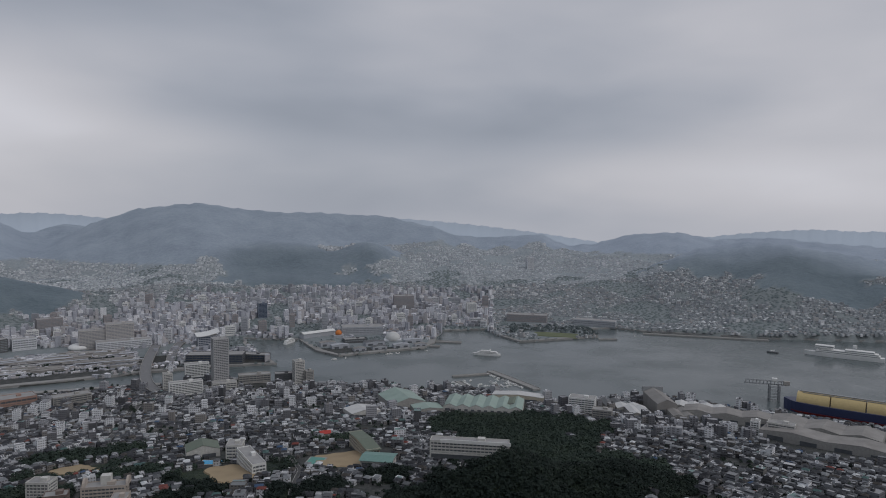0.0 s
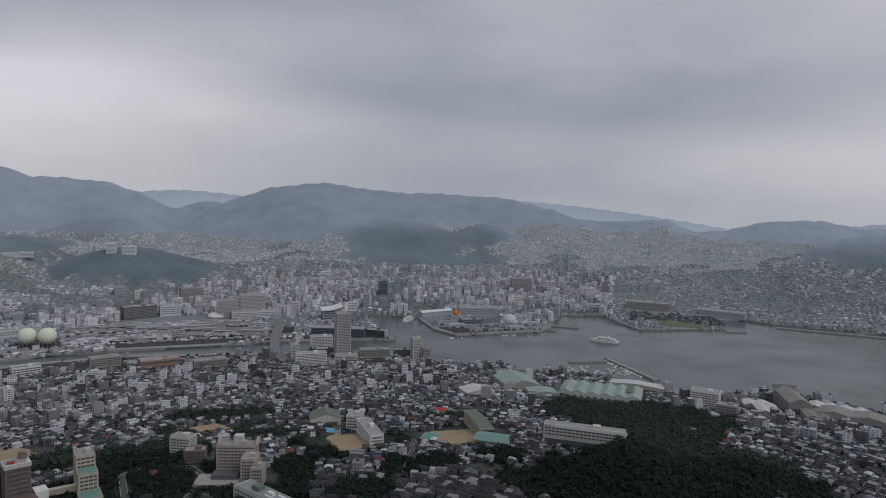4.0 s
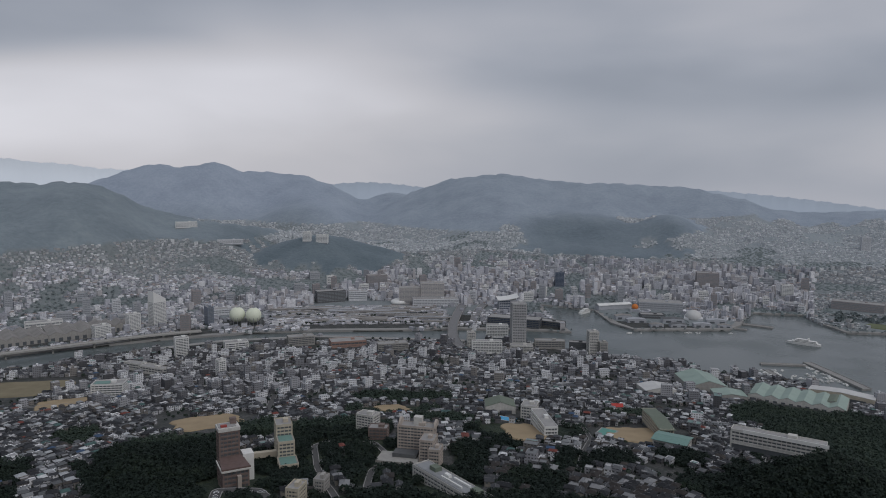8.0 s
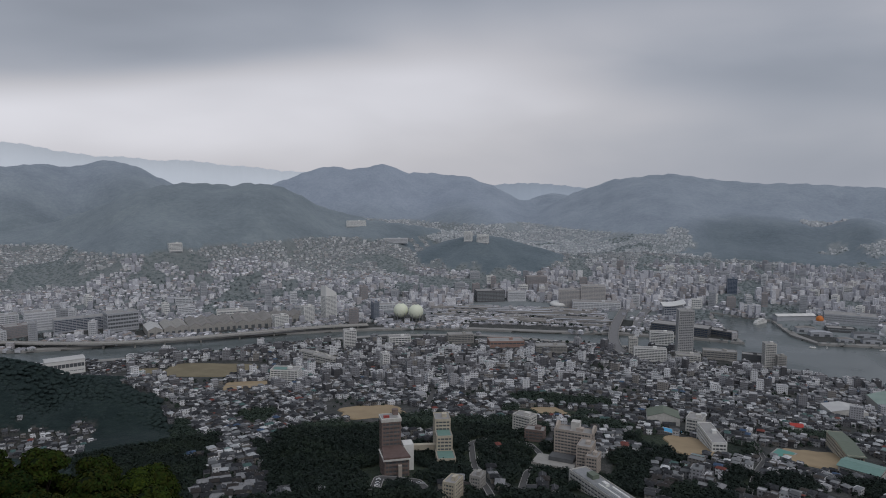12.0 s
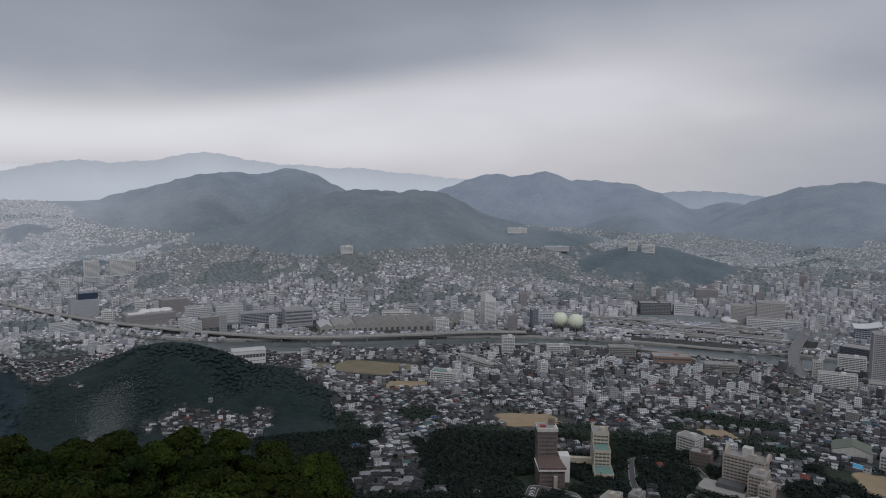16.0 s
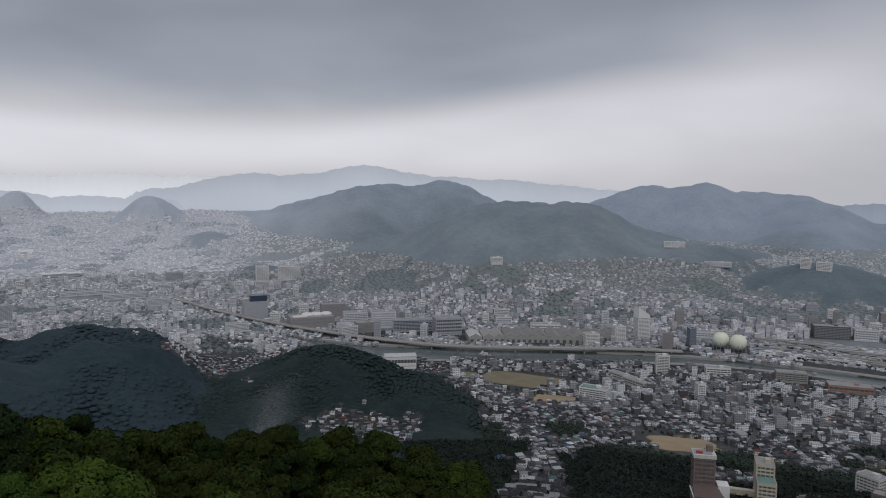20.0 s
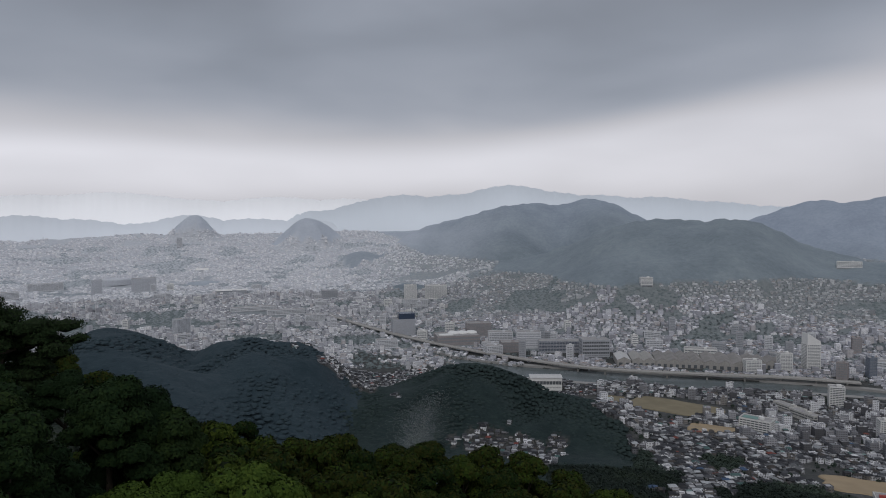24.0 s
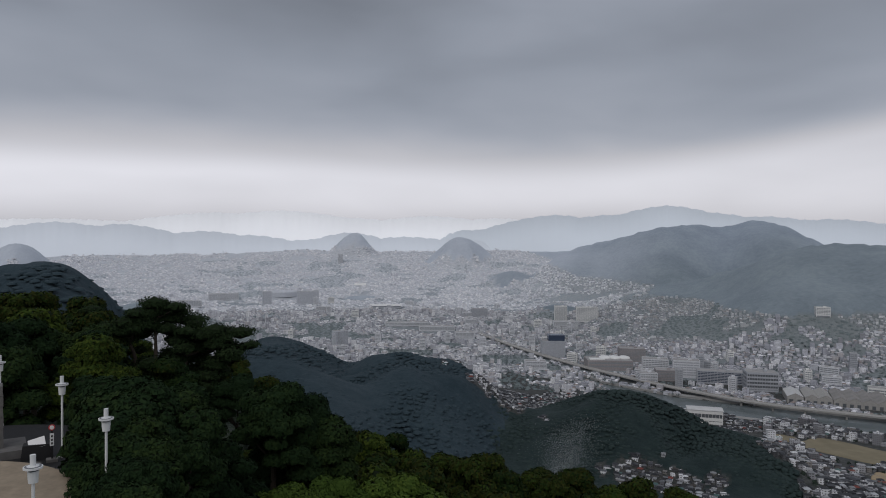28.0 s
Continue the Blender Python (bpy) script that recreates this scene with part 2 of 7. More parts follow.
ROOFS_SHORE = town_roofs("waterside_roofs", [(0.0, (0.040, 0.042, 0.049)), (0.25, (0.069, 0.073, 0.083)), (0.45, (0.106, 0.112, 0.123)), (0.60, (0.167, 0.176, 0.187)), (0.70, (0.084, 0.076, 0.070)), (0.77, (0.290, 0.304, 0.317)), (0.87, (0.475, 0.493, 0.510)), (0.925, (0.097, 0.158, 0.150)), (0.945, (0.070, 0.114, 0.185)), (0.96, (0.194, 0.079, 0.066)), (0.975, (0.651, 0.669, 0.678))])
# far, slope, upland and valley tones: haze in the colour, paler with distance
ROOFS_FAR = town_roofs("hazed_tile_roofs", [(0.0, (0.197, 0.206, 0.231)), (0.25, (0.278, 0.283, 0.313)), (0.48, (0.384, 0.389, 0.413)), (0.64, (0.535, 0.537, 0.563)), (0.76, (0.29, 0.248, 0.231)), (0.88, (0.814, 0.814, 0.851))])
WALLS_SLOPE = town_walls("hazed_slope_walls", [(0.0, (0.44, 0.465, 0.48)), (0.25, (0.36, 0.385, 0.405)), (0.45, (0.54, 0.56, 0.57)), (0.62, (0.31, 0.325, 0.335)), (0.74, (0.45, 0.445, 0.44)), (0.88, (0.76, 0.77, 0.78))], 0.24)
ROOFS_SLOPE = town_roofs("hazed_slope_roofs", [(0.0, (0.20, 0.222, 0.238)), (0.3, (0.27, 0.29, 0.305)), (0.55, (0.34, 0.362, 0.375)), (0.72, (0.44, 0.46, 0.47)), (0.82, (0.30, 0.275, 0.265)), (0.90, (0.66, 0.68, 0.69))])
WALLS_HIGH = town_walls("hazed_upland_walls", [(0.0, (0.52, 0.55, 0.575)), (0.3, (0.45, 0.48, 0.505)), (0.55, (0.60, 0.63, 0.65)), (0.85, (0.78, 0.79, 0.81))], 0.36)
ROOFS_HIGH = town_roofs("hazed_upland_roofs", [(0.0, (0.32, 0.35, 0.37)), (0.35, (0.39, 0.42, 0.44)), (0.65, (0.47, 0.50, 0.52)), (0.88, (0.64, 0.66, 0.68))])
WALLS_VALLEY = town_walls("hazed_valley_walls", [(0.0, (0.60, 0.61, 0.64)), (0.22, (0.48, 0.49, 0.525)), (0.42, (0.72, 0.725, 0.75)), (0.60, (0.38, 0.385, 0.41)), (0.72, (0.58, 0.555, 0.555)), (0.82, (0.88, 0.88, 0.89))], 0.28)
ROOFS_VALLEY = town_roofs("hazed_valley_roofs", [(0.0, (0.25, 0.263, 0.295)), (0.25, (0.34, 0.352, 0.385)), (0.5, (0.45, 0.463, 0.49)), (0.68, (0.60, 0.61, 0.63)), (0.80, (0.40, 0.365, 0.36)), (0.86, (0.86, 0.87, 0.88))])
WALLS_HEAD = town_walls("hazed_head_walls", [(0.0, (0.78, 0.79, 0.82)), (0.3, (0.68, 0.695, 0.73)), (0.55, (0.86, 0.87, 0.89)), (0.72, (0.56, 0.575, 0.61)), (0.82, (0.92, 0.92, 0.92))], 0.50)
ROOFS_HEAD = town_roofs("hazed_head_roofs", [(0.0, (0.48, 0.50, 0.54)), (0.3, (0.60, 0.62, 0.66)), (0.6, (0.74, 0.76, 0.79)), (0.8, (0.62, 0.60, 0.60)), (0.86, (0.93, 0.93, 0.94))])
DECKS_NEAR = town_roofs("flat_roofs", [(0.0, (0.262, 0.265, 0.278)), (0.3, (0.349, 0.35, 0.364)), (0.6, (0.446, 0.45, 0.46)), (0.8, (0.213, 0.225, 0.235)), (0.9, (0.213, 0.3, 0.289)), (0.95, (0.543, 0.55, 0.567))])
WOODS = leafy("woods", [(0.25, (0.009, 0.016, 0.014)), (0.5, (0.014, 0.024, 0.019)), (0.78, (0.034, 0.050, 0.028))], spread=0.10)
KNOLLWOODS = leafy("knoll_woods", [(0.2, (0.015, 0.028, 0.028)), (0.5, (0.021, 0.036, 0.035)), (0.8, (0.030, 0.048, 0.042))], spread=0.10)
# spur crowns carry the same painted blue haze
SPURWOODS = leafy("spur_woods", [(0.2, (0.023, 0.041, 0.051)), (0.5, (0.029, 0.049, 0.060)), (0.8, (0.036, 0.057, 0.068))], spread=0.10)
# far and valley tree greens with distance haze mixed into the colour
FARWOODS = leafy("hazed_far_woods", [(0.25, (0.125, 0.155, 0.162)), (0.5, (0.155, 0.188, 0.192)), (0.75, (0.205, 0.235, 0.225))], spread=0.15)
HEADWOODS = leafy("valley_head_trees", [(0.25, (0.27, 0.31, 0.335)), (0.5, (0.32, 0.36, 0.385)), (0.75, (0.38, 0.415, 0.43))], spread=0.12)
TOWNWOODS = leafy("town_woods", [(0.2, (0.022, 0.036, 0.031)), (0.5, (0.035, 0.053, 0.041)), (0.8, (0.062, 0.084, 0.053))], spread=0.18)
CONCRETE = plain("concrete", (0.36, 0.35, 0.33))
PALE = plain("pale_render", (0.58, 0.57, 0.54))
WHITE = plain("white_paint", (0.76, 0.76, 0.74), 0.55, 0.08)
DARKGLASS = plain("dark_glazing", (0.115, 0.125, 0.135), 0.3, 0.2)
BRIDGEDECK = plain("worn_bridge_asphalt", (0.21, 0.21, 0.215), 0.9)
ASPHALT = plain("asphalt", (0.10, 0.10, 0.10), 0.9)
SAND = plain("bare_sand", (0.36, 0.28, 0.18), 0.95, 0.15, 0.05)

# ---- the lie of the land ----
def polar(az, r):
    a = radians(az)
    return -r * math.sin(a), r * math.cos(a)


def to_polar(x, y):
    return np.degrees(np.arctan2(-x, y)), np.hypot(x, y)


def lattice(x, y, size, seed):
    """Smooth random values between -1 and 1 on a grid of the given size in metres."""
    u, v = x / size, y / size
    i, j = np.floor(u), np.floor(v)
    f, g = u - i, v - j
    f, g = f * f * (3 - 2 * f), g * g * (3 - 2 * g)

    def corner(a, b):
        h = np.sin(a * 127.1 + b * 311.7 + seed * 17.3) * 43758.5453
        return 2 * (h - np.floor(h)) - 1

    return (corner(i, j) * (1 - f) + corner(i + 1, j) * f) * (1 - g) + (corner(i, j + 1) * (1 - f) + corner(i + 1, j + 1) * f) * g


HILLS = []


def hill(az, r, top, along, across, turn=0.0):
    """A rounded hill: its summit's bearing, distance and height, and its half widths along and across the line of sight."""
    HILLS.append((az, r, top, along, across, turn))


# across the valley
hill(33.6, 2520, 130, 210, 210)
hill(28.3, 4400, 236, 400, 240)
hill(13.0, 3380, 132, 330, 430)
hill(6.2, 3250, 190, 280, 170)
hill(0.0, 3500, 130, 520, 600)
hill(-13.0, 3600, 120, 500, 500)
hill(-22.0, 3050, 118, 420, 600)
hill(-31.0, 2750, 132, 260, 260)
# hills up the valley
hill(81.2, 3720, 138, 120, 130)
hill(94.3, 4480, 331, 110, 140)
hill(85.6, 4300, 312, 150, 170)
hill(118.5, 3900, 275, 200, 150)
hill(77.5, 2750, 58, 120, 120)
hill(110.5, 2500, 92, 150, 130)
# wooded spurs below the deck
hill(116.6, 720, 310, 260, 90)
hill(124.0, 720, 312, 260, 110)
hill(101.0, 1020, 180, 340, 140)
hill(90.4, 1040, 150, 300, 120)
hill(86.2, 1060, 134, 240, 66)
hill(72.6, 1010, 116, 150, 108)
hill(78.0, 960, 86, 170, 120)
hill(64.0, 960, 80, 130, 90)
hill(-5.5, 590, 126, 120, 75)
hill(-13.0, 640, 98, 130, 80)
hill(49.0, 640, 92, 130, 60)

# long crests: distance, half width towards the town and behind, summits and saddles (bearing, height)
CRESTS = [
    (4250, 470, 380, [(26, 60), (29.2, 141), (31.2, 207), (33.3, 286), (35.4, 342), (37.9, 360), (40.1, 358), (42.0, 413), (43.6, 389), (44.8, 375), (46.8, 393), (48.6, 358), (50.9, 291), (53.7, 196), (58, 80)]),
    (3950, 520, 420, [(-40, 150), (-32.5, 172), (-26.2, 205), (-21.5, 195), (-18.6, 229), (-15.2, 213), (-12.2, 153), (-10.2, 147), (-8.1, 205), (-4, 185), (-0.7, 199), (0.7, 240), (4.4, 292), (10.3, 306), (15.6, 324), (18.9, 362), (21.4, 348), (23.5, 330), (25.6, 280), (27, 241), (29.2, 150), (32, 60)]),
    (3000, 330, 300, [(-44, 90), (-32.5, 173), (-26.5, 220), (-23.9, 225), (-20.7, 198), (-17.4, 142), (-14, 66), (-11, 10)]),
    (2900, 430, 420, [(34, 60), (38.6, 123), (41.7, 153), (45.4, 184), (47.2, 217), (49.1, 270), (50.9, 301), (52.8, 314), (54.2, 302), (57.4, 321), (59.2, 308), (61.1, 273), (63.8, 209), (67.3, 163), (70.8, 119), (76, 30)]),
    (3850, 420, 380, [(53, 90), (56.5, 208), (59.2, 321), (61.1, 390), (62.9, 416), (65.1, 375), (67.3, 394), (70.3, 364), (74.1, 297), (76.1, 262), (78.0, 205), (79.6, 120), (81, 40)])]

SLOPE_R = np.array([0, 60, 150, 300, 450, 600, 750, 900, 1050, 1200, 1320, 1450])
SLOPE_Z = np.array([331, 300, 250, 172, 116, 86, 64, 43, 24, 10, 4, 4])
CREST_AZ = np.array([52, 62, 76, 85, 95, 99, 103, 108, 112, 125])
CREST_Z = np.array([296, 309, 312, 313.5, 317.3, 320.5, 325, 327, 329.2, 329.8])


def height(x, y):
    """The ground's height above the harbour, without the water's bed."""
    x, y = np.asarray(x, float), np.asarray(y, float)
    az, r = to_polar(x, y)
    valley = np.clip((r - 3300) / 1300, 0, 1)
    z = np.interp(r, SLOPE_R, SLOPE_Z) + np.interp(az, [60, 74], [60, 225]) * valley ** 1.3
    total = np.maximum(z / 100, 0.0) ** 9
    rise = np.clip((r - np.interp(az, [-8, 2], [1930, 1560])) / 420, 0, 1) ** 0.7  # flat land along the shores
    for a, rr, top, along, across, turn in HILLS:
        hx, hy = polar(a, rr)
        ux, uy = -math.sin(radians(a)), math.cos(radians(a))
        u = (x - hx) * ux + (y - hy) * uy
        v = (x - hx) * uy - (y - hy) * ux
        if rr > 2000:
            top = top * rise
        th = np.arctan2(v, u)  # spurs and gullies round the summit
        k = 1 + 0.11 * np.sin(3 * th + a) + 0.07 * np.sin(5 * th + 2 * a) + 0.045 * np.sin(11 * th + 3 * a)
        total = total + (top / 100 * np.exp(-0.5 * ((u / along) ** 2 + (v / across) ** 2) / k ** 2)) ** 9
    for rr, front, back, summits in CRESTS:
        top = np.interp(az, *np.array(summits).T) + 2.5 * np.sin(az * 4.1 + rr) + 1.5 * np.sin(az * 9.7)
        bend = rr + 60 * np.sin(az * 0.63 + rr)
        wide = np.where(r < bend, front * (1 + 0.30 * lattice(x, y, 520, 9) + 0.14 * lattice(x, y, 240, 10)), back)
        total = total + (np.maximum(top, 0) / 100 * np.exp(-0.5 * (np.abs(r - bend) / wide) ** 1.7) * rise) ** 9
    z = 100 * total ** (1 / 9)
    # the wooded crest beside the deck
    crest = np.interp(az, CREST_AZ, CREST_Z)
    near = crest - 0.10 * np.clip(r - 45, 0, 40) * (az < 103) - 0.62 * np.clip(r - 85, 0, 800)
    side = np.clip((az - 50) / 10, 0, 1) * np.clip((170 - np.abs(az)) / 40, 0, 1)
    z = np.where(side > 0, np.maximum(z, z + (near - z) * side * (near > z)), z)
    # uneven ground: spurs, gullies and knolls on the slopes
    rough = (13 * lattice(x, y, 420, 1) + 9 * lattice(x, y, 210, 2)) * np.clip((r - 1500) / 100, 0, 1) * np.clip((4100 - r) / 1200, 0.3, 1) + 5 * lattice(x, y, 95, 3) + 2.2 * lattice(x, y, 45, 4)
    z = z + rough * np.clip((z - 12) / 90, 0, 1) * np.clip((r - 120) / 900, 0, 1.0)
    flat = np.where((az > 90) | (az < -90), np.clip((np.where(az < 0, 180, az) - 110.3) / 1.8, 0, 1), 0) * np.clip((50 - r) / 5, 0, 1)
    return z + (333.6 - z) * flat


SHORE = [  # the harbour and the river, anticlockwise from the south
    (1500, 700), (1500, 1800), (1175, 1835), (880, 1866), (566, 1962), (500, 2010), (425, 1990), (423, 1870), (374, 1848), (201, 1785), (150, 1880), (124, 1968), (0, 1940),
    (-20, 1760), (-45, 1695), (-238, 1596), (-300, 1650), (-370, 1790), (-517, 1800), (-420, 1600), (-361, 1509), (-465, 1483), (-520, 1455), (-600, 1424), (-717, 1350),
    (-872, 1264), (-979, 1188), (-1100, 1065), (-1221, 899), (-1290, 790), (-1435, 558), (-1560, 450), (-1700, 400), (-1690, 370), (-1481, 440), (-1311, 540), (-1210, 700),
    (-1131, 831), (-1077, 971), (-986, 1106), (-844, 1224), (-573, 1320), (-414, 1376), (-263, 1324), (-99, 1308), (60, 1300), (215, 1197), (377, 1264), (505, 1180), (765, 1035)]


def inside(poly, x, y):
    x, y = np.asarray(x, float), np.asarray(y, float)
    hit = np.zeros(x.shape, bool)
    for (x0, y0), (x1, y1) in zip(poly, poly[1:] + poly[:1]):
        if y0 != y1:
            cross = ((y0 > y) != (y1 > y)) & (x < (x1 - x0) * (y - y0) / (y1 - y0) + x0)
            hit ^= cross
    return hit


WOODLANDS = []
CLEARINGS = [(69.6, 836, 4.4, 36), (65.4, 862, 0.9, 20), (78.5, 1330, 4.0, 120), (8.6, 3290, 1.7, 110), (5.9, 3420, 0.9, 60), (24.6, 2950, 1.2, 120), (18.6, 2980, 0.9, 50), (-3.5, 3620, 2.2, 40)]  # hamlets in the woods


def woodland(az, r, half_az, half_r):
    """A stand of trees in the town: bearing, distance and half sizes (degrees, metres)."""
    WOODLANDS.append((az, r, half_az, half_r))


woodland(-6.0, 610, 9.0, 130)
woodland(-7.0, 830, 7.0, 150)
woodland(-6.5, 1010, 8.0, 95)
woodland(-13.5, 720, 6.5, 130)
woodland(-1.0, 960, 2.0, 40)
woodland(48.5, 640, 4.0, 130)
woodland(28.5, 860, 4.0, 30)
woodland(27.5, 948, 4.4, 36)
woodland(32.8, 745, 4.6, 66)
woodland(37.4, 600, 3.6, 60)
woodland(30.6, 610, 2.4, 75)
woodland(24.0, 560, 4.0, 45)
woodland(13.0, 640, 1.6, 40)
woodland(21.5, 640, 1.6, 60)
woodland(39.0, 780, 3.0, 50)
woodland(45.5, 770, 3.2, 40)
woodland(20.0, 745, 2.2, 40)
woodland(43.0, 560, 5.0, 80)
woodland(28.0, 640, 2.0, 60)
woodland(8.0, 900, 2.6, 22)
woodland(14.0, 770, 2.0, 40)
woodland(4.5, 700, 2.0, 30)
woodland(52.5, 860, 1.4, 45)
woodland(61.5, 800, 3.6, 110)
woodland(71.5, 1010, 9.0, 150)
woodland(64.5, 900, 4.5, 90)
woodland(62.0, 640, 5.0, 110)
woodland(97.0, 1000, 13.0, 330)
woodland(78.0, 840, 12.0, 130)
woodland(118.0, 700, 12.0, 330)
woodland(70.0, 650, 10.0, 120)
woodland(33.6, 2470, 6.4, 250)
woodland(13.2, 3180, 6.4, 400)
woodland(11.5, 2800, 6.6, 140)
woodland(6.2, 3200, 2.6, 260)
woodland(46.0, 680, 5.0, 110)
woodland(49.6, 620, 2.4, 95)
woodland(60.5, 735, 4.6, 85)
woodland(60.6, 620, 2.4, 80)
woodland(26.5, 700, 1.6, 40)
woodland(9.5, 660, 1.8, 30)
woodland(18.5, 690, 1.4, 34)
woodland(2.5, 600, 2.0, 40)
woodland(24.5, 800, 3.0, 26)
woodland(36.0, 640, 4.0, 70)
woodland(30.5, 690, 2.6, 50)
woodland(16.0, 560, 3.0, 40)
woodland(81.2, 3720, 2.2, 130)
woodland(85.6, 4300, 2.6, 150)
woodland(118.5, 3900, 2.4, 220)
woodland(93.7, 3300, 1.2, 70)
woodland(-26.0, 2880, 9.0, 300)
woodland(-28.5, 2540, 4.5, 150)
woodland(-15.0, 3850, 5.5, 350)
woodland(77.5, 2750, 1.7, 90)
woodland(110.5, 2500, 3.0, 120)


def wooded(x, y, z):
    az, r = to_polar(x, y)
    w = (z > np.interp(az, [-40, -15, -8, 0, 10, 25, 40, 50, 60, 68, 76, 84], [130, 140, 192, 185, 130, 105, 112, 138, 118, 104, 130, 300])) & (r > 1400)
    wave = 1 + 0.22 * np.sin(az * 1.9 + r * 0.02) + 0.15 * np.sin(az * 4.3 - r * 0.033)
    for a, rr, ha, hr in WOODLANDS:
        w |= ((az - a) / ha) ** 2 + ((r - rr) / hr) ** 2 < wave
    for a, rr, ha, hr in CLEARINGS:
        w &= ((az - a) / ha) ** 2 + ((r - rr) / hr) ** 2 > wave
    w |= (az > 74) & (r > 3900) & (z > 246)
    w |= (az < 3.5) & (r > 3600 + 60 * np.sin(az * 2.3))
    w |= (r < 520) | ((az > 58) & (r < 640)) | (az > 80) & (r < 1000)
    w |= (z > 190) & (r < 1600)
    return w


def mesh_object(name, verts, faces, mats, slots=None, parent=None):
    me = bpy.data.meshes.new(name)
    me.from_pydata(verts, [], faces)
    for m in mats:
        me.materials.append(m)
    if slots is not None:
        me.polygons.foreach_set("material_index", np.asarray(slots, np.int32))
    me.update()
    ob = new(name, me)
    if parent is not None:
        ob.parent = parent
    return ob


def build_ground():
    az = np.concatenate([np.arange(-42, 126, 0.36), np.arange(126, 318, 4.0)])
    r = np.concatenate([np.arange(1, 60, 3), np.arange(60, 500, 9), np.arange(500, 2100, 10), np.arange(2100, 4900, 24), [4900]])
    A, R = np.meshgrid(np.radians(az), r)
    x, y = -R * np.sin(A), R * np.cos(A)
    z = height(x, y)
    w = wooded(x, y, z).astype(float)
    deg, far = to_polar(x, y)
    crowns = (deg > 57) & (far > 200) & (far < 1600)  # treetops of the closed spur woods
    z = z + w * crowns * (3.6 * lattice(x, y, 74, 18) + 1.5 * lattice(x, y, 31, 16) + 0.8 * lattice(x, y, 14, 17))
    z = np.where(inside(SHORE, x, y), -6.0, z)
    n, m = len(az), len(r)
    verts = np.stack([x, y, z], -1).reshape(-1, 3)
    i = np.arange(m - 1)[:, None] * n
    j = np.arange(n)[None, :]
    j2 = (j + 1) % n
    faces = np.stack([i + j, i + n + j, i + n + j2, i + j2], -1).reshape(-1, 4)
    mid = ((r[:-1] + r[1:]) / 2)[:, None]
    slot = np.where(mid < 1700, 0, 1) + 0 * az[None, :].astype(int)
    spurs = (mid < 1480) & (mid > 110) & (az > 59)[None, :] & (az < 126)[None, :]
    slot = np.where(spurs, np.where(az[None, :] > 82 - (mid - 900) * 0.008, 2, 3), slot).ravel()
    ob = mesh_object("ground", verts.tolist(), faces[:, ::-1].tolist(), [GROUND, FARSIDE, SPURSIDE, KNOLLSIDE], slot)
    me = ob.data

    def share(name, v):
        me.attributes.new(name, "FLOAT", "POINT").data.foreach_set("value", np.clip(v, 0, 1).ravel().astype(np.float32))

    share("wooded", w)
    # shares of haze painted into the ground colours, growing with distance
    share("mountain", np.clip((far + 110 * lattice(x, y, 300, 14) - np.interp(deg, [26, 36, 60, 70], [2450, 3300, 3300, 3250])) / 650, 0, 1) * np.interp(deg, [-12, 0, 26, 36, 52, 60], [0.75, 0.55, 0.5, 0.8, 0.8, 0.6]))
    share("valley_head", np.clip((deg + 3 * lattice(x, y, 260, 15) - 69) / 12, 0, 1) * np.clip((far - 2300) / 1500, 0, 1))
    # less haze is painted into the woods on the knolls nearer the town
    dark = np.clip((2950 - far) / 250, 0, 1) * np.clip((43 - deg) / 4, 0, 1) * (far > 1650)
    dark = np.maximum(dark, 0.75 * np.clip(1.5 - ((deg - 11.0 + 1.2 * lattice(x, y, 160, 12)) / 8.0) ** 2 - ((far - 2900 + 90 * lattice(x, y, 140, 13)) / 360) ** 2, 0, 1))
    dark = np.maximum(dark, 0.85 * np.clip((-15 - deg) / 4, 0, 1) * np.clip((2880 - far) / 260, 0, 1))
    dark = np.maximum(dark, 0.4 * np.clip(1.6 - ((deg - 81.2) / 1.9) ** 2 - ((far - 3700) / 170) ** 2, 0, 1))
    dark = np.maximum(dark, 0.8 * np.clip(1.6 - ((deg - 77.5) / 1.6) ** 2 - ((far - 2750) / 110) ** 2, 0, 1))
    share("evergreen", dark)
    me.polygons.foreach_set("use_smooth", np.ones(len(me.polygons), bool))
    tagged(ob, "hilly ground with streets and dark woods round a harbour", "ground", kind="structure")


build_ground()
water = mesh_object("water", [(-2200, 100, 0), (2600, 100, 0), (2600, 2600, 0), (-2200, 2600, 0)], [(0, 1, 2, 3)], [WATER])
tagged(water, "calm grey harbour and river water", "water", kind="structure")

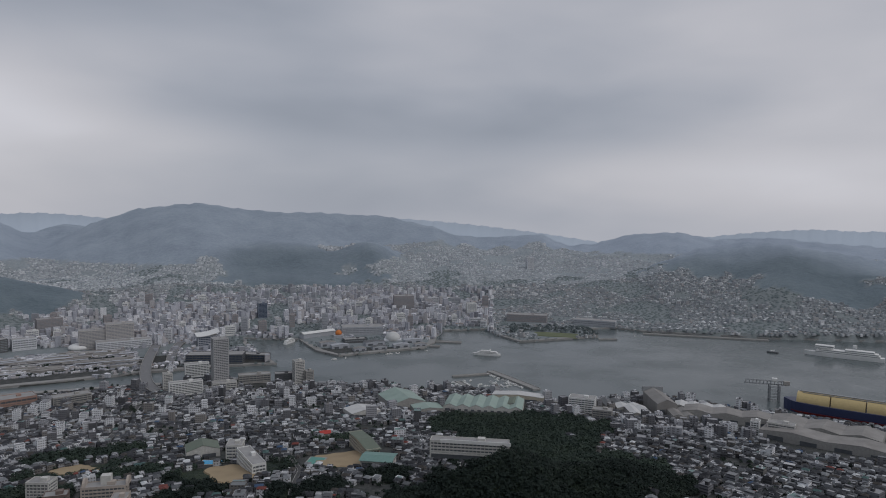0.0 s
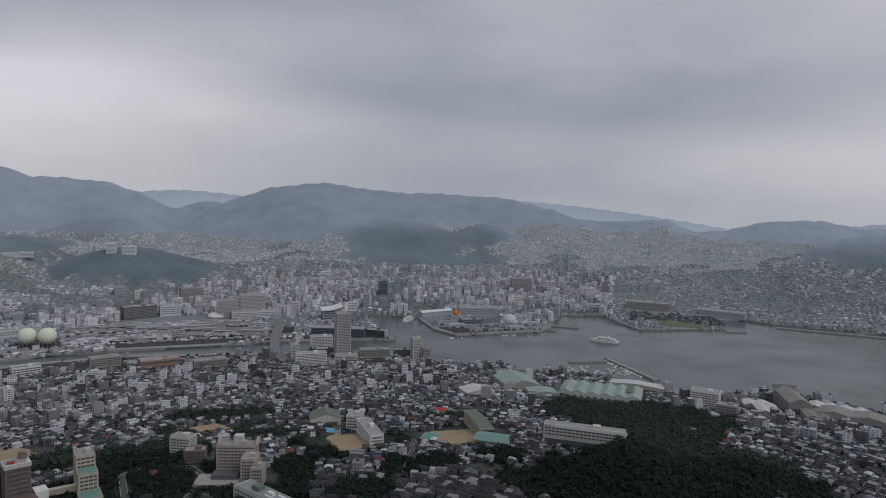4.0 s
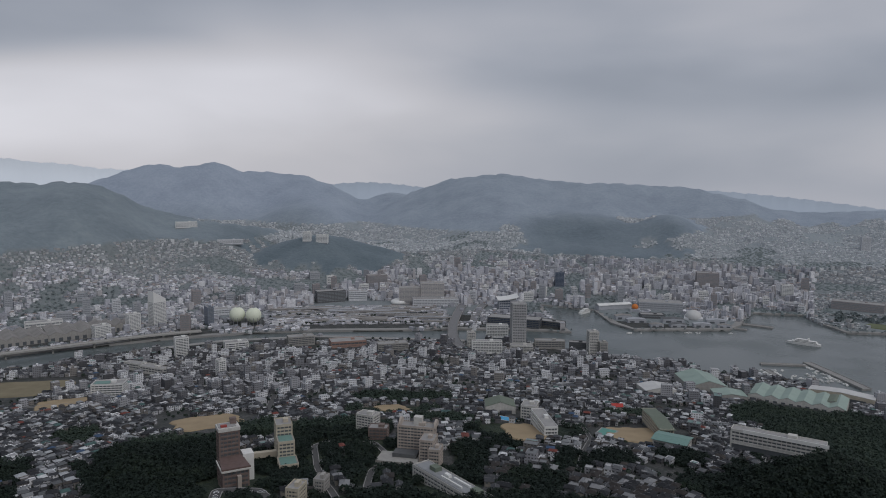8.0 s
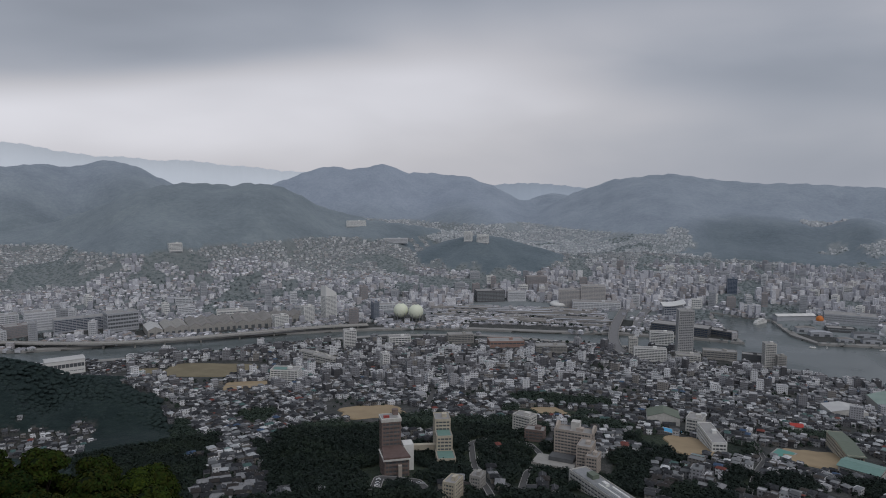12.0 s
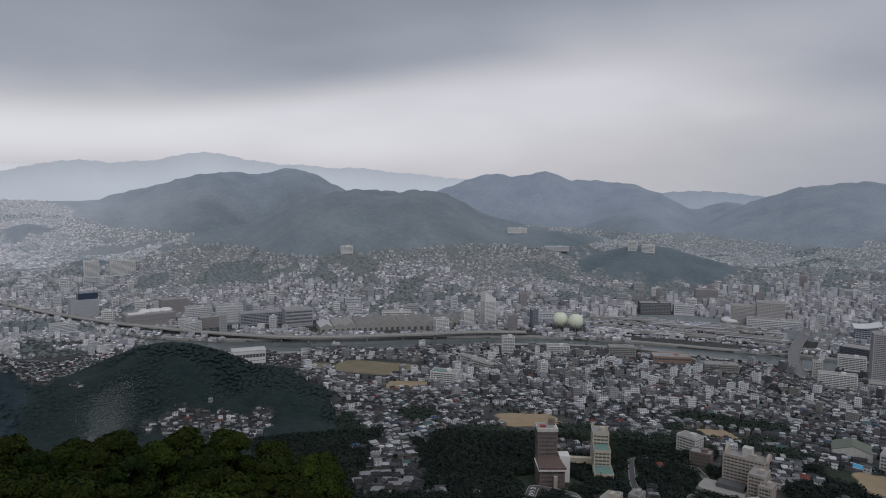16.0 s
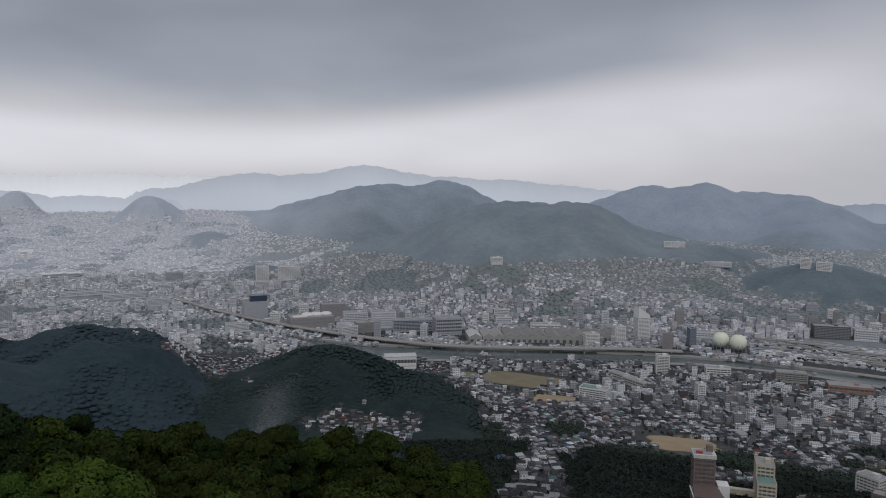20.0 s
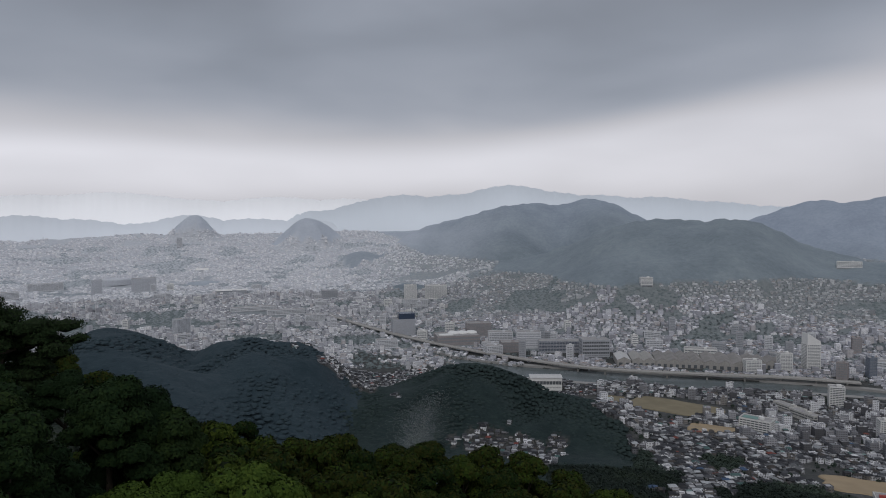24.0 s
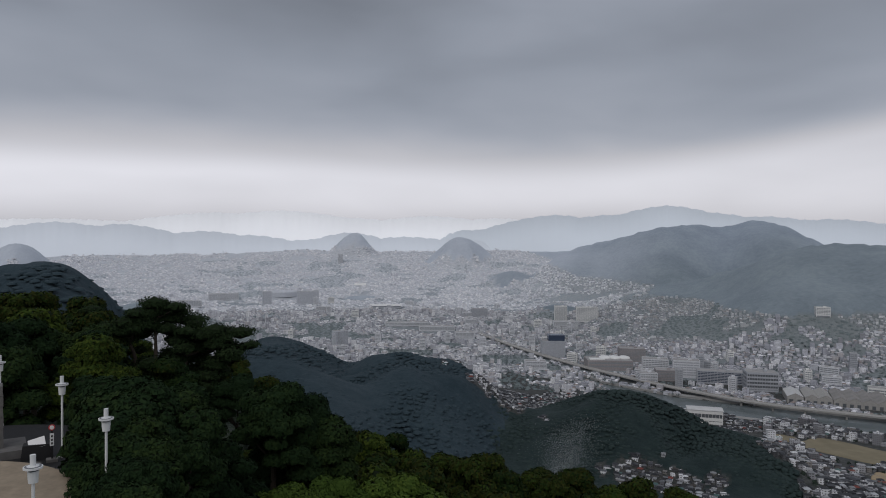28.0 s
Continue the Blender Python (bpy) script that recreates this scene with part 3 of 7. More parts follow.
# ---- distant ridges, beyond the valley ----
def ridge(r, az0, az1, crest, colour, label):
    """A distant mountain chain: a sloping face whose crest follows smooth waves about the given summits (bearing, rise in metres above the deck, half width in degrees)."""
    steps = np.arange(az0, az1, 0.12)
    top = np.full(steps.shape, -260.0)
    for a, up, half in crest:
        top = np.maximum(top, up - 0.5 * (np.abs(steps - a) / half) ** 1.6 * 60)
    top = top + 2.5 * np.sin(steps * 5.1) + 1.6 * np.sin(steps * 11.7 + 1) + 1.0 * np.sin(steps * 23.0)
    soft = np.convolve(np.pad(top, 20, mode="edge"), np.ones(41) / 41, mode="valid")
    verts, faces = [], []
    for k, (dr, part) in enumerate(((-420, 0.0), (-220, 0.55), (0, 1.0), (60, 0.6))):
        for a, t in zip(steps, top if part == 1.0 else soft):
            x, y = polar(a, r + dr)
            verts.append((x, y, (EYE + t) * part))
    n = len(steps)
    for k in range(3):
        for q in range(n - 1):
            faces.append((k * n + q, k * n + q + 1, (k + 1) * n + q + 1, (k + 1) * n + q))
    ob = mesh_object("backdrop", verts, faces, [colour])
    ob.data.polygons.foreach_set("use_smooth", np.ones(len(faces), bool))
    return tagged(ob, label, "mountain range", kind="structure")


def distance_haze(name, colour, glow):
    # haze before the ridges is painted as pale colour plus a glow
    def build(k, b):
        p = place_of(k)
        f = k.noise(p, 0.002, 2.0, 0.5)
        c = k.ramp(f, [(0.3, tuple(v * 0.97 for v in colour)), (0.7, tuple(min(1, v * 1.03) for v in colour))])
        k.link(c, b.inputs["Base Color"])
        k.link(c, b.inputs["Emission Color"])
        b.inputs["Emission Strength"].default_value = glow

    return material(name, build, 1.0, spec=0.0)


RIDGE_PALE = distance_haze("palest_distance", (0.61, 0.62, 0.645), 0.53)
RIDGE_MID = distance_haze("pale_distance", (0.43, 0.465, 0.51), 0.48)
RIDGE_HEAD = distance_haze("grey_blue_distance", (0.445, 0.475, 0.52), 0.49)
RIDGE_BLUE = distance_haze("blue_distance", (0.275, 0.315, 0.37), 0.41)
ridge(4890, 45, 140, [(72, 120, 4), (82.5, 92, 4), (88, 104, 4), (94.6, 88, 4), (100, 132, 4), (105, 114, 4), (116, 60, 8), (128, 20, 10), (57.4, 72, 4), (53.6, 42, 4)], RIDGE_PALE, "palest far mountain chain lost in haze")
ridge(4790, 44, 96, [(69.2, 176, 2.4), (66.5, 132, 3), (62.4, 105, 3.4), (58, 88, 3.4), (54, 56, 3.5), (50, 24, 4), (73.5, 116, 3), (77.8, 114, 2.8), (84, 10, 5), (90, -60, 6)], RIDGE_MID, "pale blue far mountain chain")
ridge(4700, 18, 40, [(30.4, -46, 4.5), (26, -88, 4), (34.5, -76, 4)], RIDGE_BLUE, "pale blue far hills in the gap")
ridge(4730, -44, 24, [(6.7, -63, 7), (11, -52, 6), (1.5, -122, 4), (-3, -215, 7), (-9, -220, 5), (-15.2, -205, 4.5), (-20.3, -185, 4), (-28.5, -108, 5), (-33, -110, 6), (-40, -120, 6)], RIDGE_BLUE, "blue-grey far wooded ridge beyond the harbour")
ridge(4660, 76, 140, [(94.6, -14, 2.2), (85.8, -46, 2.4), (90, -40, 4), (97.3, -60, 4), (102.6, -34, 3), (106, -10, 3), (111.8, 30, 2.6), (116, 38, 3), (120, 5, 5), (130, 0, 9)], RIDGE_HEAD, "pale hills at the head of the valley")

# ---- the town ----
BUILT = []  # ground kept clear for single buildings: x, y, radius


def keep_clear(az, r, radius):
    x, y = polar(az, r)
    BUILT.append((x, y, radius))


def free(x, y):
    ok = np.ones(x.shape, bool)
    for bx, by, rad in BUILT:
        ok &= (x - bx) ** 2 + (y - by) ** 2 > rad * rad
    return ok


def plots(r0, r1, az0, az1, pitch, rng):
    """Jittered house plots along streets that follow the slope."""
    n = int((r1 - r0) / pitch)
    xs, ys, rot = [], [], []
    for q in range(n):
        r = r0 + (q + 0.5) * pitch
        step = math.degrees(pitch / r)
        a = np.arange(az0, az1, step)
        a = a + rng.uniform(-0.32, 0.32, a.shape) * step
        rr = r + rng.uniform(-0.32, 0.32, a.shape) * pitch
        xs.append(-rr * np.sin(np.radians(a)))
        ys.append(rr * np.cos(np.radians(a)))
        rot.append(np.radians(a))
    x, y, t = np.concatenate(xs), np.concatenate(ys), np.concatenate(rot)
    # streets turn from quarter to quarter
    t = t + 0.6 * np.sin(x * 0.004 + 1) * np.cos(y * 0.005) + rng.normal(0, 0.10, t.shape) + rng.choice([0, math.pi / 2], t.shape)
    return x, y, t


def town_mesh(name, x, y, t, w, d, h, pitched, mats, label, sink=3.0, eaves=True):
    """Many houses in one mesh: walls, and hipped or flat roofs with their eaves and parapets."""
    z = height(x, y)
    n = len(x)
    c, s = np.cos(t), np.sin(t)

    def ring(fw, fd, zz):
        out = np.empty((n, 4, 3))
        for q, (sx, sy) in enumerate(((-1, -1), (1, -1), (1, 1), (-1, 1))):
            u, v = sx * fw / 2, sy * fd / 2
            out[:, q, 0] = x + u * c - v * s
            out[:, q, 1] = y + u * s + v * c
            out[:, q, 2] = zz
        return out

    over = np.where(pitched, 0.5, 0.0)
    base = ring(w, d, z - sink)
    eave = ring(w, d, z + h)
    lip = ring(w + 2 * over, d + 2 * over, z + h + 0.05)
    rise = np.where(pitched, np.minimum(w, d) * 0.27, -0.6)
    run = np.where(pitched, np.clip(w - d * 0.75, 0.4, None), w - 0.8)
    wide = np.where(pitched, 0.02, d - 0.8)
    crown = ring(run, wide, z + h + rise)
    rings = [base, eave, lip, crown] if eaves else [base, eave, crown]
    m = len(rings)
    verts = np.concatenate(rings, 1).reshape(-1, 3)
    o = (np.arange(n) * 4 * m)[:, None, None]
    f = []
    for lo in range(0, 4 * (m - 1), 4):
        for q in range(4):
            f.append((lo + q, lo + (q + 1) % 4, lo + 4 + (q + 1) % 4, lo + 4 + q))
    f.append(tuple(range(4 * m - 4, 4 * m)))
    faces = (np.array(f)[None] + o).reshape(-1, 4)
    slot = np.tile(np.array([0] * 4 + [1] * (len(f) - 4)), n).reshape(n, len(f))
    slot[~pitched, 4:-1] = 0
    slot[~pitched, -1] = 2
    ob = mesh_object(name, verts.tolist(), faces.tolist(), mats, slot.ravel())
    return tagged(ob, label, "houses", kind="stuff")


def town(name, label, r0, r1, az0, az1, pitch, mats, seed, tall=0.06, fill=0.9, low=(5.0, 8.0), high=(10, 28), zmax=400, fade=None):
    rng = np.random.default_rng(seed)
    x, y, t = plots(r0, r1, az0, az1, pitch, rng)
    z = height(x, y)
    az, r = to_polar(x, y)
    ok = ~wooded(x, y, z) & ~inside(SHORE, x, y) & free(x, y) & (rng.random(x.shape) < fill) & (z < zmax)
    green = lattice(x, y, 130, 7) + 0.6 * lattice(x, y, 60, 8)
    ok &= (green < np.where(r > 1850, 0.40, 0.62)) | (r < 1450)
    gaps = np.sin(x * 0.021 + 0.7 * np.sin(y * 0.009)) * np.sin(y * 0.019 + 2)
    ok &= gaps > -0.85
    if fade:
        ok &= rng.random(x.shape) < np.clip((az - fade[0]) / (fade[1] - fade[0]), 0, 1)
    x, y, t = x[ok], y[ok], t[ok]
    n = len(x)
    big = rng.random(n) < tall * (1 + 1.2 * np.sin(x * 0.006) * np.cos(y * 0.007))
    k = pitch / 13.0
    w = np.where(big, rng.uniform(9, 16, n), rng.uniform(7.6, 11.6, n) * k * (1.0 if r0 < 1400 else 1.12))
    d = np.where(big, rng.uniform(8, 12, n), rng.uniform(6.8, 9.8, n) * k)
    h = np.where(big, rng.uniform(high[0], high[1], n) * rng.uniform(0.6, 1, n), rng.uniform(low[0], low[1], n))
    pitched = ~big & (rng.random(n) < 0.72)
    if r0 < 1450:  # lean-tos, stair heads and roof tanks
        q = rng.random(n) < 0.75
        side = rng.choice([-1.0, 1.0], n)
        u, v = np.where(big, rng.uniform(-0.25, 0.25, n) * w, side * (w / 2 + 0.7)), rng.uniform(-0.25, 0.25, n) * d
        ax, ay = x + u * np.cos(t) - v * np.sin(t), y + u * np.sin(t) + v * np.cos(t)
        aw, ad = rng.uniform(2.2, 4.4, n), rng.uniform(2.4, 4.6, n)
        ah = np.where(big, h + rng.uniform(1.5, 3.2, n), h * rng.uniform(0.5, 1.15, n))
        x, y, t = np.concatenate([x, ax[q]]), np.concatenate([y, ay[q]]), np.concatenate([t, t[q]])
        w, d, h = np.concatenate([w, aw[q]]), np.concatenate([d, ad[q]]), np.concatenate([h, ah[q]])
        pitched = np.concatenate([pitched, rng.random(q.sum()) < 0.25])
    return town_mesh(name, x, y, t, w, d, h, pitched, mats, label, eaves=r0 < 1400)



# ---- single buildings and works ----
def part(name, bm, mat, parent, label=""):
    """One mesh object under a thing or under a part."""
    me = bpy.data.meshes.new(name)
    bm.to_mesh(me)
    bm.free()
    me.materials.append(mat)
    ob = new(name, me)
    ob.parent = parent
    return tagged(ob, label)


def again(name, ob, m, parent=None):
    """The same mesh once more, as an object of its own."""
    o = new(name, ob.data)
    o.parent = parent or ob.parent
    o.matrix_basis = m
    return o


def boxes(*rows):
    """A bmesh of boxes: centre x, y, foot z, then sizes."""
    bm = bmesh.new()
    for x, y, z, sx, sy, sz in rows:
        bmesh.ops.create_cube(bm, size=1.0, matrix=Matrix.Translation((x, y, z + sz / 2)) @ Matrix.Diagonal((sx, sy, sz, 1)))
    return bm


def prism(outline, z0, z1, taper=1.0):
    """An upright solid over an outline of x, y points."""
    bm = bmesh.new()
    lo = [bm.verts.new((x, y, z0)) for x, y in outline]
    hi = [bm.verts.new((x * taper, y * taper, z1)) for x, y in outline]
    n = len(outline)
    bm.faces.new(lo[::-1])
    bm.faces.new(hi)
    for q in range(n):
        bm.faces.new((lo[q], lo[(q + 1) % n], hi[(q + 1) % n], hi[q]))
    return bm


def gable(w, d, z, rise, over=0.6, thick=0.35):
    """A gabled roof of real thickness, its ridge along x."""
    bm = bmesh.new()
    hw, hd = w / 2 + over, d / 2 + over
    rows = []
    for x in (-hw, hw):
        rows.append([bm.verts.new(c) for c in ((x, -hd, z), (x, 0, z + rise), (x, hd, z), (x, hd, z - thick), (x, 0, z + rise - thick), (x, -hd, z - thick))])
    a, b = rows
    for q in range(6):
        bm.faces.new((a[q], a[(q + 1) % 6], b[(q + 1) % 6], b[q]))
    bm.faces.new((a[0], a[5], a[4], a[1]))
    bm.faces.new((a[1], a[4], a[3], a[2]))
    bm.faces.new((b[0], b[1], b[4], b[5]))
    bm.faces.new((b[1], b[2], b[3], b[4]))
    return bm


def thing(name, label, category, az, r, turn=0.0, z=None, group="", kind="", clear=0.0):
    x, y = polar(az, r)
    ob = new(name)
    ob.matrix_basis = Matrix.Translation((x, y, float(height(x, y)) if z is None else z)) @ Euler((0, 0, radians(az + turn))).to_matrix().to_4x4()
    if clear:
        keep_clear(az, r, clear)
    return tagged(ob, label, category, group, kind)


def storeys(ob, w, d, h, wall, glass, step=3.3, bays=7, x=0.0, y=0.0, z=0.0, plant=True, sink=4.0):
    """A framed block on a thing: glazed core, floor bands, corner piers, mullions, roof and plant room."""
    n = max(1, round(h / step))
    step = h / n
    part("core", boxes((x, y, z - sink, w - 0.9, d - 0.9, h + sink - 0.2)), glass, ob, "recessed dark windows")
    band = part("floor_band", boxes((0, 0, 0, w, d, step * 0.46)), wall, ob)
    band.matrix_basis = Matrix.Translation((x, y, z - 0.1))
    for q in range(1, n + 1):
        again("floor_band", band, Matrix.Translation((x, y, z + q * step - step * 0.46)))
    pier = part("corner_pier", boxes((0, 0, -sink, 1.3, 1.3, h + sink)), wall, ob)
    pier.matrix_basis = Matrix.Translation((x - w / 2 + 0.6, y - d / 2 + 0.6, z))
    for sx, sy in ((1, -1), (1, 1), (-1, 1)):
        again("corner_pier", pier, Matrix.Translation((x + sx * (w / 2 - 0.6), y + sy * (d / 2 - 0.6), z)))
    rows = []
    for q in range(1, bays):
        u = -w / 2 + w * q / bays
        rows += [(x + u, y - d / 2 + 0.25, z, 0.55, 0.42, h), (x + u, y + d / 2 - 0.25, z, 0.55, 0.42, h)]
    side = max(2, round(bays * d / w))
    for q in range(1, side):
        v = -d / 2 + d * q / side
        rows += [(x - w / 2 + 0.25, y + v, z, 0.42, 0.55, h), (x + w / 2 - 0.25, y + v, z, 0.42, 0.55, h)]
    tagged(part("mullions", boxes(*rows), wall, ob), kind="stuff")
    part("parapet", boxes((x, y - d / 2 + 0.2, z + h, w, 0.4, 1.0), (x, y + d / 2 - 0.2, z + h, w, 0.4, 1.0), (x - w / 2 + 0.2, y, z + h, 0.4, d - 0.8, 1.0), (x + w / 2 - 0.2, y, z + h, 0.4, d - 0.8, 1.0)), wall, ob)
    part("roof_deck", boxes((x, y, z + h - 0.1, w - 0.8, d - 0.8, 0.25)), ROOFING, ob, "grey flat roof")
    if plant:
        part("plant_room", boxes((x + w * 0.15, y, z + h + 0.15, min(7, w * 0.3), min(6, d * 0.5), 3.2)), wall, ob)


def block(name, label, category, az, r, w, d, h, wall, glass, turn=0.0, step=3.3, bays=7, z=None, group="", plant=True):
    ob = thing(name, label, category, az, r, turn, z, group, clear=math.hypot(w, d) * 0.5 + 5)
    storeys(ob, w, d, h, wall, glass, step, bays, plant=plant)
    return ob


def shed(label, az, r, w, d, h, roof, wall, bays=3, turn=0.0, rise=None, z=None, group="", name="factory_shed"):
    """A hall of several gabled bays side by side, ridges away from the eye."""
    ob = thing(name, label, "shed", az, r, turn, z, group, clear=math.hypot(w, d) * 0.46 + 4)
    bw = w / bays
    rise = rise or bw * 0.20
    part("wall", boxes((0, 0, -6, w, d, h + 6)), wall, ob)
    for q in range(bays):
        g = part("roof_bay", gable(d, bw, h, rise, 0.15), roof, ob)
        g.matrix_basis = Matrix.Translation((-w / 2 + bw * (q + 0.5), 0, 0.25)) @ Euler((0, 0, math.pi / 2)).to_matrix().to_4x4()
        e = part("gable_wall", prism([(-bw / 2 + 0.2, -d / 2 + 0.2), (bw / 2 - 0.2, -d / 2 + 0.2), (bw / 2 - 0.2, d / 2 - 0.2), (-bw / 2 + 0.2, d / 2 - 0.2)], h, h + rise * 0.9), wall, ob)
        bm = bmesh.new()
        bm.from_mesh(e.data)
        for v in bm.verts:
            if v.co.z > h + 0.1:
                v.co.x *= 0.06
        bm.to_mesh(e.data)
        bm.free()
        e.matrix_basis = Matrix.Translation((-w / 2 + bw * (q + 0.5), 0, 0))
    door = part("shutter", boxes((0, 0, 0.5, w / (bays * 4), 0.3, h * 0.55)), DARKGLASS, ob, "dark roller shutter")
    door.matrix_basis = Matrix.Translation((-w / 2 + w * 0.5 / (bays * 2), -d / 2 - 0.05, 0))
    for q in range(1, bays * 2):
        again("shutter", door, Matrix.Translation((-w / 2 + w * (q + 0.5) / (bays * 2), -d / 2 - 0.05, 0)))
    return ob


def patch(name, label, category, az, r, w, d, mat, turn=0.0, lift=0.6, clear=True, wavy=0.12, kind=""):
    """A flat, open piece of ground laid on the terrain."""
    x0, y0 = polar(az, r)
    a = radians(az + turn)
    rings, n = 9, 48
    verts, faces = [], []
    for k in range(rings + 1):
        f = k / rings
        for q in range(n):
            t = 2 * math.pi * q / n
            e = (abs(math.cos(t)) ** 7 + abs(math.sin(t)) ** 7) ** (-1 / 7) * (1 + wavy * math.sin(3 * t + az) * math.sin(5 * t + r))
            u, v = w / 2 * f * e * math.cos(t), d / 2 * f * e * math.sin(t)
            x, y = x0 + u * math.cos(a) - v * math.sin(a), y0 + u * math.sin(a) + v * math.cos(a)
            g = float(height(x, y)) + lift * 0.6
            verts.append((x, y, g + 1.0 if k < rings else g - 3.0))
    for k in range(rings):
        for q in range(n):
            faces.append((k * n + q, (k + 1) * n + q, (k + 1) * n + (q + 1) % n, k * n + (q + 1) % n))
    ob = mesh_object(name, verts, faces, [mat])
    if clear:
        keep_clear(az, r, max(w, d) * 0.47)
        keep_clear(az + math.degrees(w * 0.3 / r), r, d * 0.5)
        keep_clear(az - math.degrees(w * 0.3 / r), r, d * 0.5)
    return tagged(ob, label, category, kind=kind)


def ribbon(name, label, category, route, width, mat, lift, thick, kerb=0.0, piers=None, kind="", rail=None):
    """A road, deck or quay along a route of (x, y, z); as a thing with deck, parapets and piers."""
    pts = [Vector(p) for p in route]
    for _ in range(2):  # round the corners
        out = [pts[0]]
        for a, b in zip(pts, pts[1:]):
            out += [a.lerp(b, 0.25), a.lerp(b, 0.75)]
        pts = out + [pts[-1]]

    def strip(off0, off1, z0, z1):
        bm = bmesh.new()
        rows = []
        for q, p in enumerate(pts):
            way = (pts[min(q + 1, len(pts) - 1)] - pts[max(q - 1, 0)])
            side = Vector((way.y, -way.x, 0)).normalized()
            rows.append([bm.verts.new(p + side * o + Vector((0, 0, z))) for o, z in ((off0, z0), (off1, z0), (off1, z1), (off0, z1))])
        for a, b in zip(rows, rows[1:]):
            for q in range(4):
                bm.faces.new((a[q], a[(q + 1) % 4], b[(q + 1) % 4], b[q]))
        bm.faces.new(rows[0][::-1])
        bm.faces.new(rows[-1])
        return bm

    ob = tagged(new(name), label, category, kind=kind)
    part("deck", strip(-width / 2, width / 2, lift - thick, lift), mat, ob)
    if kerb:
        part("parapet", strip(-width / 2, -width / 2 + 0.6, lift, lift + kerb), rail or CONCRETE, ob)
        part("parapet", strip(width / 2 - 0.6, width / 2, lift, lift + kerb), rail or CONCRETE, ob)
    if piers:
        gone = 0.0
        post = None
        for a, b in zip(pts, pts[1:]):
            gone += (b - a).length
            if gone > piers:
                gone = 0.0
                if post is None:
                    post = part("pier", boxes((0, 0, -60, 3.2, 3.2, 59 + lift - thick), (0, 0, lift - thick - 2.2, width * 0.7, 3.0, 2.2)), CONCRETE, ob, "pale concrete pier")
                    post.matrix_basis = Matrix.Translation(b)
                else:
                    again("pier", post, Matrix.Translation(b) @ Euler((0, 0, math.atan2(b.y - a.y, b.x - a.x) + math.pi / 2)).to_matrix().to_4x4())
    return ob


def dome(radius, squash, segs=24, rings=10, full=False):
    bm = bmesh.new()
    bmesh.ops.create_uvsphere(bm, u_segments=segs, v_segments=rings * 2, radius=radius)
    if not full:
        bmesh.ops.bisect_plane(bm, geom=bm.verts[:] + bm.edges[:] + bm.faces[:], plane_co=(0, 0, -radius * 0.35), plane_no=(0, 0, -1), clear_outer=True)
    for v in bm.verts:
        v.co.z *= squash
    for f in bm.faces:
        f.smooth = True
    return bm


SIGNDULL = plain("dull_red_paint", (0.34, 0.07, 0.06), 0.6, 0.15)
ROOFING = plain("roof_felt", (0.34, 0.335, 0.33), 0.85, 0.2, 0.08)
TOWERGREY = plain("tower_render", (0.45, 0.45, 0.45))
CREAM = plain("cream_render", (0.52, 0.47, 0.38))
BROWNBRICK = plain("brown_cladding", (0.20, 0.155, 0.14), 0.7, 0.2)
BROWNROOF = plain("brown_roof", (0.145, 0.102, 0.093), 0.7, 0.2)
GREENROOF = plain("green_sheet_roof", (0.29, 0.375, 0.33), 0.5, 0.15, 0.06)
TEALROOF = plain("teal_roof", (0.17, 0.29, 0.26), 0.5, 0.12)
OLIVE = plain("olive_roof", (0.15, 0.18, 0.14), 0.6, 0.12)
BLUEWATER = plain("pool_water", (0.05, 0.35, 0.62), 0.15, 0.05)
TEALWATER = plain("teal_pool_paint", (0.07, 0.27, 0.22), 0.3, 0.08)
REDROOF = plain("red_roof", (0.45, 0.06, 0.05), 0.6, 0.15)
ORANGE = plain("orange_panels", (0.62, 0.20, 0.05), 0.45, 0.08)
TANKGREEN = plain("pale_green_paint", (0.78, 0.82, 0.66), 0.4, 0.05)
STEEL = plain("grey_steel", (0.28, 0.29, 0.30), 0.45, 0.15)
RUST = plain("rusty_sheet", (0.27, 0.258, 0.245), 0.7, 0.25, 0.05)
LIGHTSHEET = plain("pale_sheet_roof", (0.56, 0.56, 0.55), 0.5, 0.12, 0.08)
DARKSHEET = plain("dark_sheet", (0.12, 0.125, 0.13), 0.6, 0.2)
NAVY = plain("navy_hull", (0.045, 0.055, 0.12), 0.35, 0.1)
HULLRED = plain("red_hull", (0.20, 0.03, 0.03), 0.5, 0.15)
YELLOW = plain("yellow_tank_cover", (0.56, 0.44, 0.22), 0.45, 0.08)
TURF = plain("park_turf", (0.15, 0.17, 0.10), 0.95, 0.2, 0.03)
DRYTURF = plain("worn_playing_field", (0.225, 0.195, 0.130), 0.95, 0.22, 0.035)
ORANGETILE = plain("salmon_roof", (0.36, 0.24, 0.20), 0.6, 0.15)
SANDSTONE = plain("sandstone_render", (0.45, 0.395, 0.35), 0.75, 0.15)
# far building colours, render and glazing, paled and blued by painted haze
FARPALE = plain("hazed_pale_render", (0.65, 0.66, 0.685))
FARGREY = plain("hazed_grey_render", (0.41, 0.425, 0.455))
FARBROWN = plain("hazed_brown_render", (0.33, 0.305, 0.305))
FARGLASS = plain("hazed_windows", (0.27, 0.285, 0.30), 0.35, 0.15)
FARMIST = plain("hazed_blue_grey_render", (0.56, 0.58, 0.615))
FARBEIGE = plain("hazed_beige_render", (0.49, 0.465, 0.45))
FARBLUE = plain("hazed_blue_glass", (0.17, 0.20, 0.25), 0.3, 0.15)
